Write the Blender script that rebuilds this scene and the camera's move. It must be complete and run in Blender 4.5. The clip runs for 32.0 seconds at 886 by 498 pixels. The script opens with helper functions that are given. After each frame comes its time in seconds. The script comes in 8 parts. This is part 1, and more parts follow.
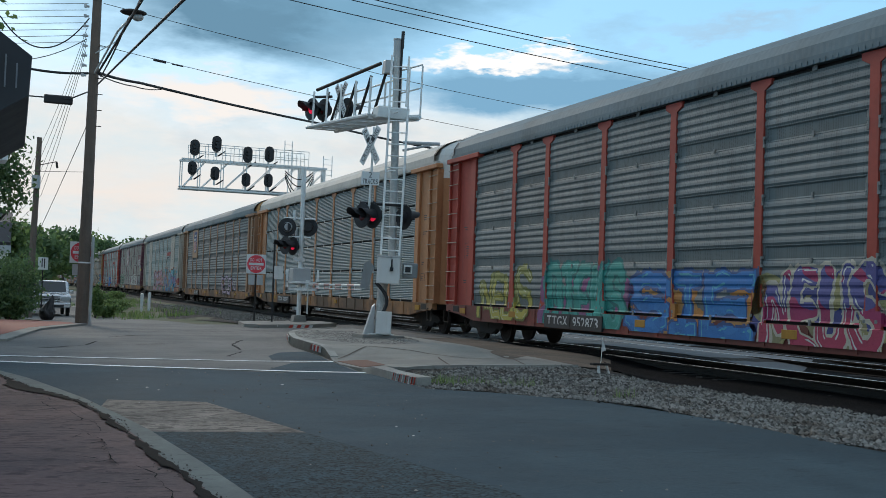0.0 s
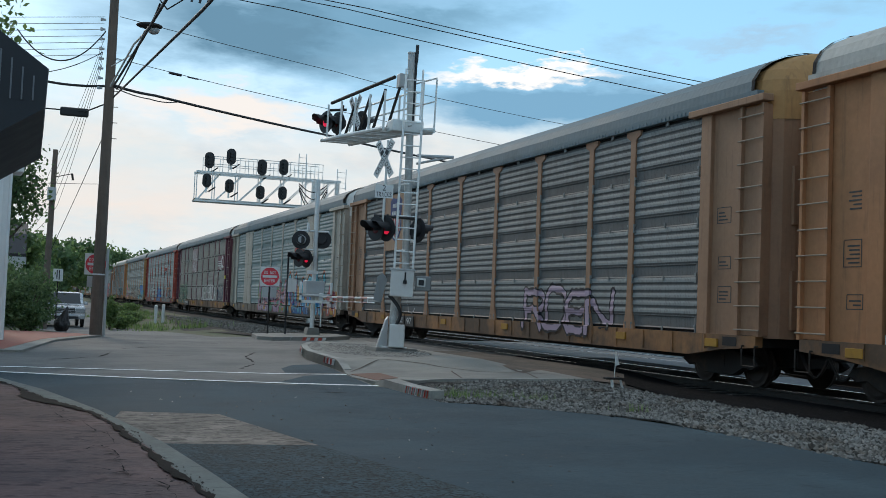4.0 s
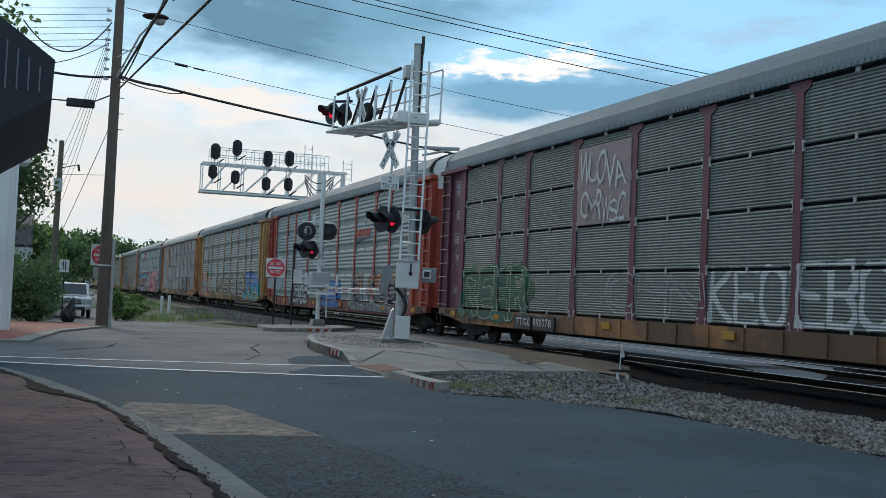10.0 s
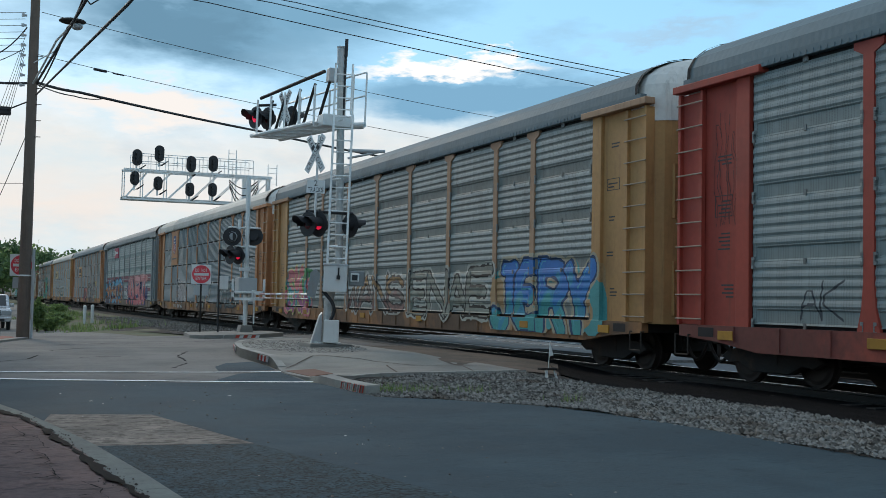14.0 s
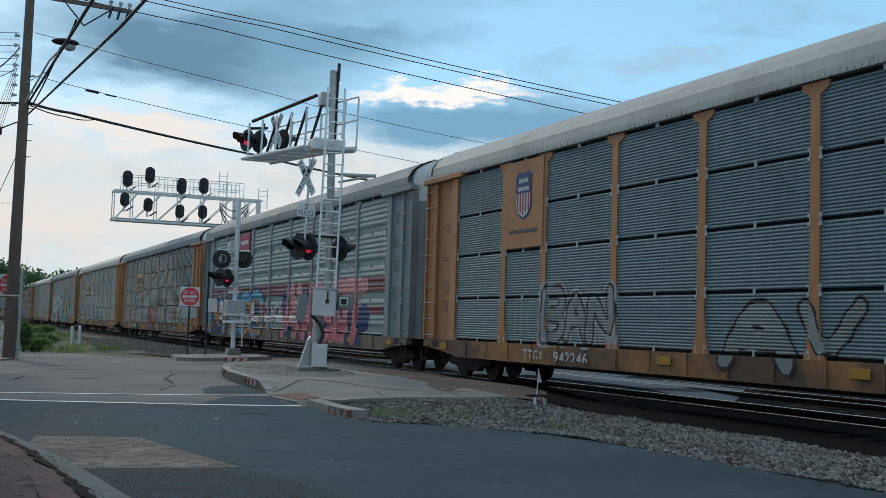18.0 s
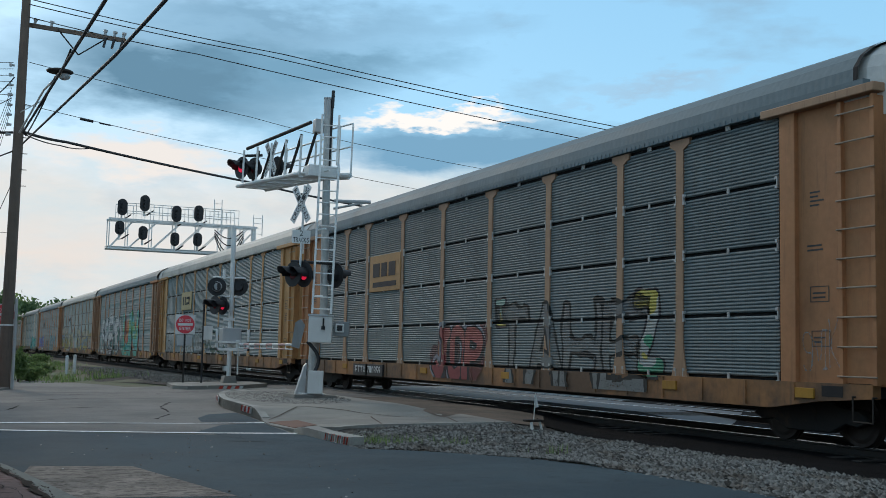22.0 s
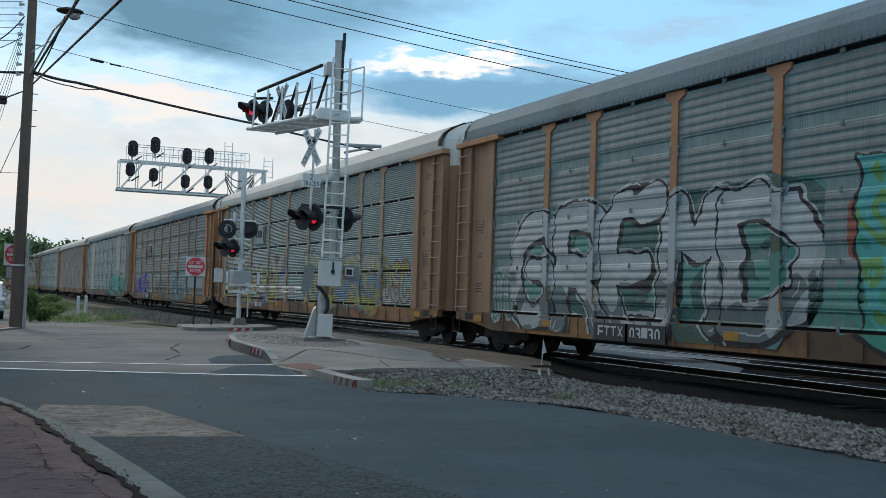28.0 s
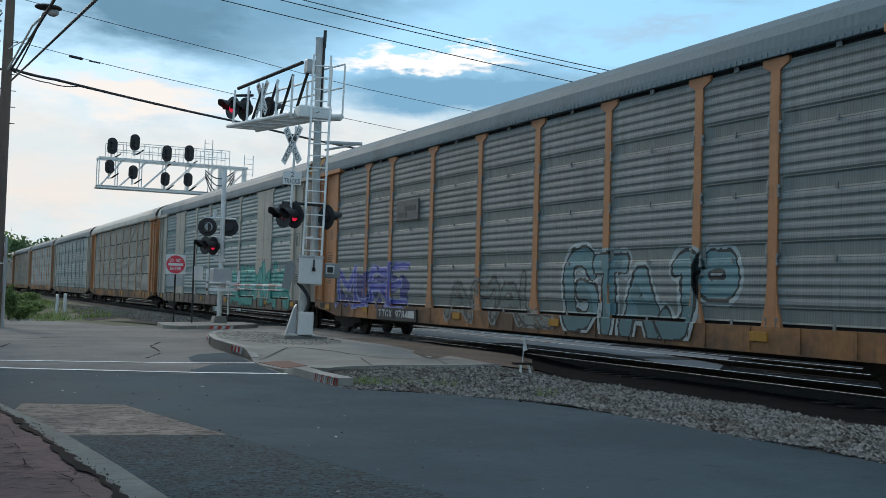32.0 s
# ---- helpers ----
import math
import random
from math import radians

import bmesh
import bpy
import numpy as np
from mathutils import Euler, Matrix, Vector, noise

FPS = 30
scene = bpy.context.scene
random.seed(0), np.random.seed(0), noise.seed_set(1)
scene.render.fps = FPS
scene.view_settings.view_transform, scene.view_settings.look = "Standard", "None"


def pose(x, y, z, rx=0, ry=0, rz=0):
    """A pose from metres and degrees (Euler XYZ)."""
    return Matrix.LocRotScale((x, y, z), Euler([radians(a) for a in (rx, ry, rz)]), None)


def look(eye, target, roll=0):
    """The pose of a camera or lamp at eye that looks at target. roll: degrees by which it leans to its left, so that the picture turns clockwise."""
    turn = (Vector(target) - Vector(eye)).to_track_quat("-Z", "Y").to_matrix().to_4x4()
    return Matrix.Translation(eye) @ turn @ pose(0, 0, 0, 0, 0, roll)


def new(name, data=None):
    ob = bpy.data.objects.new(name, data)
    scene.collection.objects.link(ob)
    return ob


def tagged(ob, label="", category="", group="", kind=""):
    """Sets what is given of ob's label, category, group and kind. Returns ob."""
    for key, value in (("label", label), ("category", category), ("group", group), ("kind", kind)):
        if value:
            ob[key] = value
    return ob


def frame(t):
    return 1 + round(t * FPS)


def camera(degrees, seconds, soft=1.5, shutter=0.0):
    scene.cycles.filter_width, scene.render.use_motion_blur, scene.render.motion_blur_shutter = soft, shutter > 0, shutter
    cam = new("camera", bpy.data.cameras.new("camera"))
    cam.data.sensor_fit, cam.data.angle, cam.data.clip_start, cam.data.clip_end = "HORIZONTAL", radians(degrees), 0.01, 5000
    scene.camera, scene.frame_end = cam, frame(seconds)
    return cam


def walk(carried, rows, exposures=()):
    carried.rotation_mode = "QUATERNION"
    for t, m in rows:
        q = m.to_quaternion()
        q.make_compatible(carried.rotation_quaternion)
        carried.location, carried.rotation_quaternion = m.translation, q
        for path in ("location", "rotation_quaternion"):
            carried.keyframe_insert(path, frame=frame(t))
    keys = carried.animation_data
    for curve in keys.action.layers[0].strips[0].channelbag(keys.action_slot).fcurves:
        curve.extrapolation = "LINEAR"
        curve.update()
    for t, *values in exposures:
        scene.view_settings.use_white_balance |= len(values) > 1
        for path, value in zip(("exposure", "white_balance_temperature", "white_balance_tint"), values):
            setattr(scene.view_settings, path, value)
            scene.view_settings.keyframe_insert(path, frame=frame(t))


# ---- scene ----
cam = camera(42.81, 32.0, soft=0.7)
EYE = (0.0, 0.0, 1.5)
# seconds, yaw, pitch, roll of the hand-held view
ROWS = [
    (0.0, -20.777, 2.214, -1.963), (0.5, -20.269, 2.359, -1.705), (1.0, -21.031, 2.212, -2.102),
    (1.5, -20.511, 2.510, -2.476), (2.0, -20.171, 1.807, -1.896), (2.5, -21.222, 2.156, -1.551),
    (3.0, -20.028, 2.826, -2.227), (3.5, -20.161, 2.920, -2.154), (5.5, -19.779, 2.436, -2.598),
    (6.0, -19.689, 2.304, -2.395), (6.5, -19.678, 2.081, -2.219), (7.0, -19.585, 2.141, -2.563),
    (7.5, -19.737, 2.193, -2.413), (8.0, -19.512, 2.358, -2.359), (8.5, -19.591, 2.431, -2.310),
    (9.0, -19.425, 2.379, -2.380), (9.5, -19.577, 2.299, -2.420), (10.0, -19.825, 2.427, -2.364),
    (10.5, -19.606, 2.430, -2.511), (11.0, -20.180, 2.359, -2.378), (11.5, -21.080, 2.014, -1.472),
    (12.0, -21.383, 1.734, -0.849), (12.5, -21.704, 1.611, -0.786), (13.0, -21.967, 1.944, -0.740),
    (13.5, -21.959, 1.674, -0.611), (14.0, -23.444, 2.644, -1.053), (14.5, -23.413, 2.881, -2.061),
    (16.5, -23.915, 3.164, -2.455), (17.0, -24.070, 3.505, -2.138), (17.5, -23.970, 3.403, -1.509),
    (18.0, -24.005, 3.932, -1.726), (18.5, -23.657, 4.099, -1.876), (19.0, -23.578, 4.615, -1.887),
    (19.5, -23.966, 4.736, -1.777), (20.0, -23.932, 5.315, -1.348), (20.5, -24.417, 5.090, -1.371),
    (21.0, -24.390, 5.503, -1.304), (21.5, -24.422, 5.357, -1.270), (22.0, -24.198, 5.227, -1.194),
    (22.5, -24.230, 5.239, -1.322), (23.0, -23.666, 4.575, -1.282), (23.5, -22.670, 4.171, -1.287),
    (24.0, -22.230, 3.255, -1.600), (24.5, -22.341, 3.006, -1.777), (25.0, -22.758, 2.987, -1.791),
    (25.5, -23.065, 2.908, -1.862), (27.5, -23.725, 2.340, -1.831), (28.0, -23.741, 2.440, -1.885),
    (28.5, -23.774, 2.492, -1.808), (29.0, -24.106, 2.391, -1.807), (29.5, -24.336, 2.324, -1.783),
    (30.0, -24.146, 2.255, -1.713), (30.5, -24.335, 2.341, -1.808), (31.0, -24.630, 2.437, -1.770),
    (31.5, -24.693, 2.344, -1.763), (32.0, -24.701, 2.348, -1.799),
]
walk(cam, [(t, pose(*EYE, 90 + pitch, roll, yaw)) for t, yaw, pitch, roll in ROWS], exposures=[(0.0, 0.12), (15.0, 0.14), (18.0, 0.02), (24.0, 0.02), (27.0, 0.13), (32.0, 0.14)])

# ---------------------------------------------------------------- world and sun
SUN_AZ, SUN_EL = -9.0, 25.0     # degrees clockwise from +Y, and above the horizon


def nodes_of(owner):
    owner.use_nodes = True
    nt = owner.node_tree
    nt.nodes.clear()
    return nt


class Graph:
    """Short-hand for wiring shader nodes."""

    def __init__(self, nt):
        self.nt = nt

    def n(self, kind, props=None, **ins):
        node = self.nt.nodes.new(kind)
        props = props or {}
        if "operation" in props:
            node.operation = props["operation"]
        if "use_clamp" in props:
            node.use_clamp = props["use_clamp"]
        if "data_type" in props:
            node.data_type = props["data_type"]
        for k, v in ins.items():
            self.put(node, int(k[1:]) if k[0] == "i" and k[1:].isdigit() else k.replace("_", " "), v)
        return node

    def put(self, node, key, v):
        if isinstance(v, bpy.types.NodeSocket):
            self.nt.links.new(v, node.inputs[key])
        else:
            node.inputs[key].default_value = v

    def math(self, op, a, b=0.0, c=0.0, clamp=False):
        return self.n("ShaderNodeMath", {"operation": op, "use_clamp": clamp}, i0=a, i1=b, i2=c).outputs[0]

    def mix(self, fac, a, b):
        node = self.n("ShaderNodeMix", {"data_type": "RGBA"})
        for key, v in ((0, fac), (6, a), (7, b)):
            self.put(node, key, v)
        return node.outputs[2]

    def ramp(self, fac, stops):
        node = self.n("ShaderNodeValToRGB", i0=fac)
        el = node.color_ramp.elements
        while len(el) < len(stops):
            el.new(0.5)
        for e, (p, c) in zip(el, stops):
            e.position, e.color = p, (c if isinstance(c, tuple) else (c, c, c, 1))
        return node.outputs[0]

    def noise(self, vec, scale, detail=4.0, rough=0.55):
        return self.n("ShaderNodeTexNoise", Vector=vec, Scale=scale, Detail=detail, Roughness=rough).outputs[0]


def build_world():
    world = bpy.data.worlds.new("sky")
    scene.world = world
    g = Graph(nodes_of(world))
    sky = g.n("ShaderNodeTexSky")
    sky.sky_type, sky.sun_disc, sky.sun_elevation, sky.sun_rotation = "NISHITA", False, radians(SUN_EL), radians(SUN_AZ)
    sky.dust_density, sky.ozone_density = 1.2, 2.0
    d = g.n("ShaderNodeTexCoord").outputs["Generated"]
    sep = g.n("ShaderNodeSeparateXYZ", i0=d)
    az = g.math("MULTIPLY", g.math("ARCTAN2", sep.outputs[0], sep.outputs[1]), 57.2958)
    el = g.math("MULTIPLY", g.math("ARCSINE", sep.outputs[2]), 57.2958)
    flat = g.n("ShaderNodeCombineXYZ", i0=g.math("MULTIPLY", az, 0.055), i1=g.math("MULTIPLY", el, 0.16), i2=0.3).outputs[0]
    warp = g.math("SUBTRACT", g.noise(flat, 1.6, 6.0, 0.6), 0.5)
    fine = g.math("SUBTRACT", g.noise(flat, 5.0, 5.0, 0.6), 0.5)
    e2 = g.math("ADD", el, g.math("ADD", g.math("MULTIPLY", warp, 6.0), g.math("MULTIPLY", fine, 2.2)))
    a2 = g.math("ADD", az, g.math("MULTIPLY", warp, 14.0))

    def bank(a, e, ra, re, hard):
        u = g.math("DIVIDE", g.math("SUBTRACT", a2, a), ra)
        v = g.math("DIVIDE", g.math("SUBTRACT", e2, e), re)
        r = g.math("SQRT", g.math("ADD", g.math("MULTIPLY", u, u), g.math("MULTIPLY", v, v)))
        return g.math("MULTIPLY", g.math("SUBTRACT", 1.0, r), hard, clamp=True)

    clear = g.mix(g.math("DIVIDE", el, 40.0, clamp=True), (0.36, 0.69, 0.92, 1), (0.15, 0.40, 0.68, 1))
    scatter = g.n("ShaderNodeVectorMath", {"operation": "SCALE"}, i0=sky.outputs[0])
    scatter.inputs["Scale"].default_value = 0.02
    clear = g.n("ShaderNodeVectorMath", {"operation": "ADD"}, i0=clear, i1=scatter.outputs[0]).outputs[0]
    # pale haze with cream cumulus along the horizon
    haze = g.math("MULTIPLY", g.math("SUBTRACT", 11.5, e2), 0.25, clamp=True)
    cream = g.mix(g.math("MULTIPLY_ADD", fine, 1.6, 0.5, clamp=True), (0.63, 0.75, 0.80, 1), (0.86, 0.80, 0.75, 1))
    col = g.mix(haze, clear, cream)
    streaks = g.math("MULTIPLY", g.math("SUBTRACT", g.noise(flat, 2.6, 6.0), 0.55), 3.2, clamp=True)
    col = g.mix(g.math("MULTIPLY", streaks, g.math("DIVIDE", el, 14.0, clamp=True)), col, (0.28, 0.42, 0.54, 1))
    for a, e, ra, re, hard, tint in (
        (9, 9.3, 9, 1.0, 1.6, (0.88, 0.83, 0.79, 1)),
        (11, 13.4, 12, 3.0, 1.5, (0.14, 0.28, 0.40, 1)),
        (18, 14.5, 8, 1.6, 1.3, (0.19, 0.38, 0.54, 1)),
        (25, 10.4, 10, 2.2, 1.7, (0.20, 0.40, 0.58, 1)),
        (15, 16.4, 14, 1.6, 1.2, (0.24, 0.44, 0.62, 1)),
        (24.6, 12.2, 5.0, 0.5, 2.2, (1.0, 0.96, 0.92, 1)),
        (6, 5.2, 7, 1.3, 0.9, (0.84, 0.76, 0.70, 1)),
        (35, 13.5, 6, 0.5, 0.6, (0.38, 0.52, 0.66, 1)),
    ):
        col = g.mix(bank(a, e, ra, re, hard), col, tint)
    # overcast veil over the rest of the sky
    veil = g.math("MULTIPLY", g.math("SUBTRACT", el, 22.0), 0.05, clamp=True)
    over = g.mix(g.noise(flat, 0.9, 5.0), (0.34, 0.43, 0.52, 1), (0.72, 0.77, 0.80, 1))
    col = g.mix(g.math("MULTIPLY", veil, 0.75), col, over)
    bg = g.n("ShaderNodeBackground", Color=col, Strength=1.0)
    out = g.n("ShaderNodeOutputWorld", Surface=bg.outputs[0])


build_world()
sun = new("sun", bpy.data.lights.new("sun", "SUN"))
sun.data.energy, sun.data.angle, sun.data.color = 1.1, radians(14), (1.0, 0.88, 0.74)
a, e = radians(SUN_AZ), radians(SUN_EL)
sun.matrix_world = look((math.sin(a) * 80 * math.cos(e), math.cos(a) * 80 * math.cos(e), 80 * math.sin(e)), (0, 0, 0))


# ---------------------------------------------------------------- materials
def material(name, colour, rough=0.6, metal=0.0, vary=0.25, scale=3.0, fine=40.0, bump=0.3, spread=0.0, second=None, blotch=0.5,
             streak=0.0, streak_colour=(0.2, 0.09, 0.04), bump_size=0.004, island=0.0, spec=0.5, pits=None, cracks=None, holes=0.0):
    """Two scales of variation, an optional second colour in blotches, and rust streaks that run down."""
    m = bpy.data.materials.new(name)
    g = Graph(nodes_of(m))
    co = g.n("ShaderNodeTexCoord").outputs["Object"]
    info = g.n("ShaderNodeObjectInfo").outputs["Random"]
    big, small = g.noise(co, scale, 5.0, 0.6), g.noise(co, fine, 4.0, 0.6)
    k = g.math("MULTIPLY_ADD", g.math("SUBTRACT", big, 0.5), vary * 2.2, 1.0)
    k = g.math("ADD", k, g.math("MULTIPLY", g.math("SUBTRACT", small, 0.5), vary * 1.6))
    if spread:
        k = g.math("ADD", k, g.math("MULTIPLY", g.math("SUBTRACT", info, 0.5), spread))
    if island:
        r = g.n("ShaderNodeNewGeometry").outputs["Random Per Island"]
        k = g.math("ADD", k, g.math("MULTIPLY", g.math("SUBTRACT", r, 0.5), island))
    base = (*colour, 1)
    if second:
        base = g.mix(g.ramp(g.noise(co, scale * 0.55, 6.0, 0.65), [(blotch - 0.07, 0.0), (blotch + 0.07, 1.0)]), base, (*second, 1))
    if streak:
        tall = g.n("ShaderNodeMapping", i0=co)
        tall.inputs["Scale"].default_value = (5.0, 5.0, 0.45)
        s = g.ramp(g.noise(tall.outputs[0], 1.3, 6.0, 0.7), [(0.56, 0.0), (0.74, 1.0)])
        base = g.mix(g.math("MULTIPLY", s, streak), base, (*streak_colour, 1))
    if pits:
        size, cut, depth = pits
        long_way = g.n("ShaderNodeMapping", i0=co)
        long_way.inputs["Scale"].default_value = (0.55, 1.0, 1.0)
        k = g.math("MULTIPLY", k, g.ramp(g.noise(long_way.outputs[0], size, 3.0, 0.7), [(cut - 0.05, depth), (cut + 0.05, 1.0)]))
    if cracks:
        size, width, depth = cracks
        warp = g.n("ShaderNodeVectorMath", {"operation": "ADD"}, i0=co, i1=g.n("ShaderNodeTexNoise", Vector=co, Scale=size * 1.3).outputs["Color"]).outputs[0]
        net = g.n("ShaderNodeTexVoronoi", Vector=warp, Scale=size)
        net.feature = "DISTANCE_TO_EDGE"
        k = g.math("MULTIPLY", k, g.ramp(net.outputs[0], [(width * 0.4, depth), (width, 1.0)]))
    if holes:
        at = g.n("ShaderNodeSeparateXYZ", i0=co)
        across = g.math("PINGPONG", at.outputs[1], 0.030)
        up = g.math("PINGPONG", at.outputs[2], 0.0125)
        dot = g.math("MULTIPLY", g.math("GREATER_THAN", across, 0.018), g.math("GREATER_THAN", up, 0.0065))
        field = g.math("GREATER_THAN", g.math("PINGPONG", at.outputs[1], 0.19), 0.05)
        k = g.math("MULTIPLY", k, g.math("MULTIPLY_ADD", g.math("MULTIPLY", dot, field), -holes, 1.0 + 0.25 * holes))
    vec = g.n("ShaderNodeVectorMath", {"operation": "SCALE"}, i0=base[:3] if isinstance(base, tuple) else base)
    g.put(vec, "Scale", k)
    sh = g.n("ShaderNodeBsdfPrincipled", Base_Color=vec.outputs[0], Metallic=metal)
    g.put(sh, "Roughness", g.math("MULTIPLY_ADD", g.math("SUBTRACT", big, 0.5), 0.3, rough, clamp=True))
    g.put(sh, "Specular IOR Level", spec)
    if bump:
        b = g.n("ShaderNodeBump", Strength=bump, Distance=bump_size, Height=small)
        g.put(sh, "Normal", b.outputs[0])
    g.n("ShaderNodeOutputMaterial", Surface=sh.outputs[0])
    return m


def glow(name, colour, strength):
    m = bpy.data.materials.new(name)
    g = Graph(nodes_of(m))
    sh = g.n("ShaderNodeBsdfPrincipled", Base_Color=(*colour, 1), Roughness=0.3, Emission_Color=(*colour, 1), Emission_Strength=strength)
    g.n("ShaderNodeOutputMaterial", Surface=sh.outputs[0])
    return m


M = {}
M["asphalt"] = material("asphalt", (0.040, 0.069, 0.086), 0.9, vary=0.38, scale=0.8, fine=30, bump=0.7, bump_size=0.012, second=(0.029, 0.054, 0.070), spec=0.25, pits=(7, 0.36, 0.72))
M["old_asphalt"] = material("old_asphalt", (0.185, 0.175, 0.163), 0.9, vary=0.42, scale=0.5, fine=26, bump=0.8, bump_size=0.014, second=(0.132, 0.130, 0.125), blotch=0.52, spec=0.3, pits=(5, 0.36, 0.6))
M["coarse_asphalt"] = material("coarse_asphalt", (0.034, 0.060, 0.072), 0.9, vary=0.9, scale=3.0, fine=14, bump=1.0, bump_size=0.03, spec=0.25, cracks=(5.0, 0.10, 0.25))
M["patch"] = material("patch", (0.27, 0.235, 0.205), 0.95, vary=0.55, scale=1.6, fine=24, bump=1.0, bump_size=0.02, second=(0.19, 0.168, 0.15), spec=0.2, pits=(9, 0.46, 0.45))
M["sidewalk"] = material("sidewalk", (0.178, 0.116, 0.109), 0.95, vary=0.45, scale=1.2, fine=16, bump=0.9, bump_size=0.014, second=(0.134, 0.094, 0.091), spec=0.25, pits=(8, 0.42, 0.62))
M["brick_red"] = material("brick_red", (0.30, 0.10, 0.07), 0.85, vary=0.3, scale=1.5, fine=25, bump=0.4)
M["concrete"] = material("concrete", (0.25, 0.24, 0.212), 0.85, vary=0.22, scale=0.9, fine=30, bump=0.4, second=(0.19, 0.182, 0.165), streak=0.3, streak_colour=(0.12, 0.11, 0.10))
M["kerb_stone"] = material("kerb_stone", (0.34, 0.335, 0.30), 0.85, vary=0.25, scale=1.4, fine=30, bump=0.4, second=(0.25, 0.24, 0.22), streak=0.35, streak_colour=(0.12, 0.11, 0.10), spec=0.3)
M["brown_earth"] = material("brown_earth", (0.15, 0.118, 0.095), 0.95, vary=0.4, scale=1.2, fine=20, bump=0.7, bump_size=0.015, second=(0.105, 0.088, 0.074), spec=0.2)
M["gutter"] = material("gutter", (0.165, 0.185, 0.172), 0.9, vary=0.28, scale=1.3, fine=30, bump=0.5, second=(0.13, 0.14, 0.135), spec=0.3, pits=(14, 0.38, 0.7))
M["crack"] = material("crack", (0.016, 0.014, 0.013), 0.95, vary=0.5, scale=4, fine=30, bump=0.5, spec=0.1)
M["grass"] = material("grass", (0.06, 0.085, 0.035), 0.95, vary=0.4, scale=0.25, fine=6, bump=0.8, bump_size=0.05, second=(0.10, 0.09, 0.05))
M["ballast"] = material("ballast", (0.052, 0.048, 0.044), 0.95, vary=0.6, scale=1.2, fine=16, bump=1.0, bump_size=0.05, second=(0.066, 0.06, 0.055), spec=0.2, pits=(16, 0.47, 0.4))
# near-black: mostly the shade of the train, put into the ballast colour
M["ballast_shaded"] = material("ballast_shaded", (0.010, 0.010, 0.011), 0.95, vary=0.5, scale=1.2, fine=14, bump=1.0, bump_size=0.05, spec=0.05)
M["stone"] = material("stone", (0.165, 0.158, 0.144), 0.95, vary=0.3, scale=2, fine=30, bump=0.4, island=1.5, spec=0.2, second=(0.105, 0.088, 0.072), blotch=0.58)
M["paint_white"] = material("paint_white", (0.95, 0.95, 0.93), 0.7, vary=0.2, scale=2, fine=16, bump=0.2, second=(0.36, 0.35, 0.34), blotch=0.62)
M["red_stripe"] = material("red_stripe", (0.55, 0.08, 0.05), 0.6, vary=0.2)
M["faded_red"] = material("faded_red", (0.52, 0.30, 0.27), 0.6, vary=0.2)
M["rust_plate"] = material("rust_plate", (0.16, 0.075, 0.05), 0.85, vary=0.3, scale=4, fine=40)
M["rail"] = material("rail", (0.42, 0.42, 0.44), 0.25, metal=1.0, vary=0.1)
M["rail_web"] = material("rail_web", (0.030, 0.024, 0.020), 0.8, metal=0.2, vary=0.3)
M["tie"] = material("tie", (0.030, 0.026, 0.023), 0.9, vary=0.3, spread=0.4)
M["alu"] = material("alu", (0.90, 0.90, 0.87), 0.45, metal=0.05, vary=0.12, scale=4, fine=60, bump=0.1, second=(0.76, 0.77, 0.75))
M["mast_metal"] = material("mast_metal", (0.46, 0.46, 0.44), 0.42, metal=0.2, vary=0.35, scale=3, fine=12, bump=0.1)
M["galv"] = material("galv", (0.70, 0.71, 0.69), 0.5, metal=0.2, vary=0.18, scale=5, fine=50, bump=0.1)
M["grey_paint"] = material("grey_paint", (0.42, 0.43, 0.43), 0.5, vary=0.12, scale=3, streak=0.2)
M["grey_dark"] = material("grey_dark", (0.23, 0.24, 0.24), 0.5, vary=0.15, scale=3, streak=0.3)
M["box_white"] = material("box_white", (0.66, 0.65, 0.62), 0.45, vary=0.10, scale=3, streak=0.25, streak_colour=(0.2, 0.15, 0.1))
M["black"] = material("black", (0.018, 0.018, 0.02), 0.55, vary=0.2)
M["sign_black"] = material("sign_black", (0.03, 0.03, 0.032), 0.6, vary=0.2)
M["cable"] = material("cable", (0.022, 0.022, 0.024), 0.7, vary=0.1, bump=0)
# near-black for joints and edges, and for painted shade inside cars and pockets
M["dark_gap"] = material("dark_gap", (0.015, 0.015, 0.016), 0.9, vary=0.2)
M["wood_pole"] = material("wood_pole", (0.15, 0.112, 0.088), 0.9, vary=0.3, scale=3, fine=30, bump=0.6, bump_size=0.02, streak=0.5, streak_colour=(0.05, 0.04, 0.035))
M["sign_red"] = material("sign_red", (0.72, 0.05, 0.07), 0.45, vary=0.08)
M["sign_white"] = material("sign_white", (0.70, 0.70, 0.68), 0.45, vary=0.08)
M["red_lamp"] = glow("red_lamp", (0.85, 0.02, 0.07), 0.6)
M["dark_lens"] = material("dark_lens", (0.10, 0.015, 0.02), 0.15, vary=0.1)
M["lens_grey"] = material("lens_grey", (0.33, 0.34, 0.34), 0.3, vary=0.1)
M["steel_dark"] = material("steel_dark", (0.028, 0.025, 0.023), 0.75, metal=0.3, vary=0.4, scale=3, second=(0.06, 0.04, 0.03), blotch=0.62)
M["wheel"] = material("wheel", (0.045, 0.035, 0.03), 0.6, metal=0.5, vary=0.3)


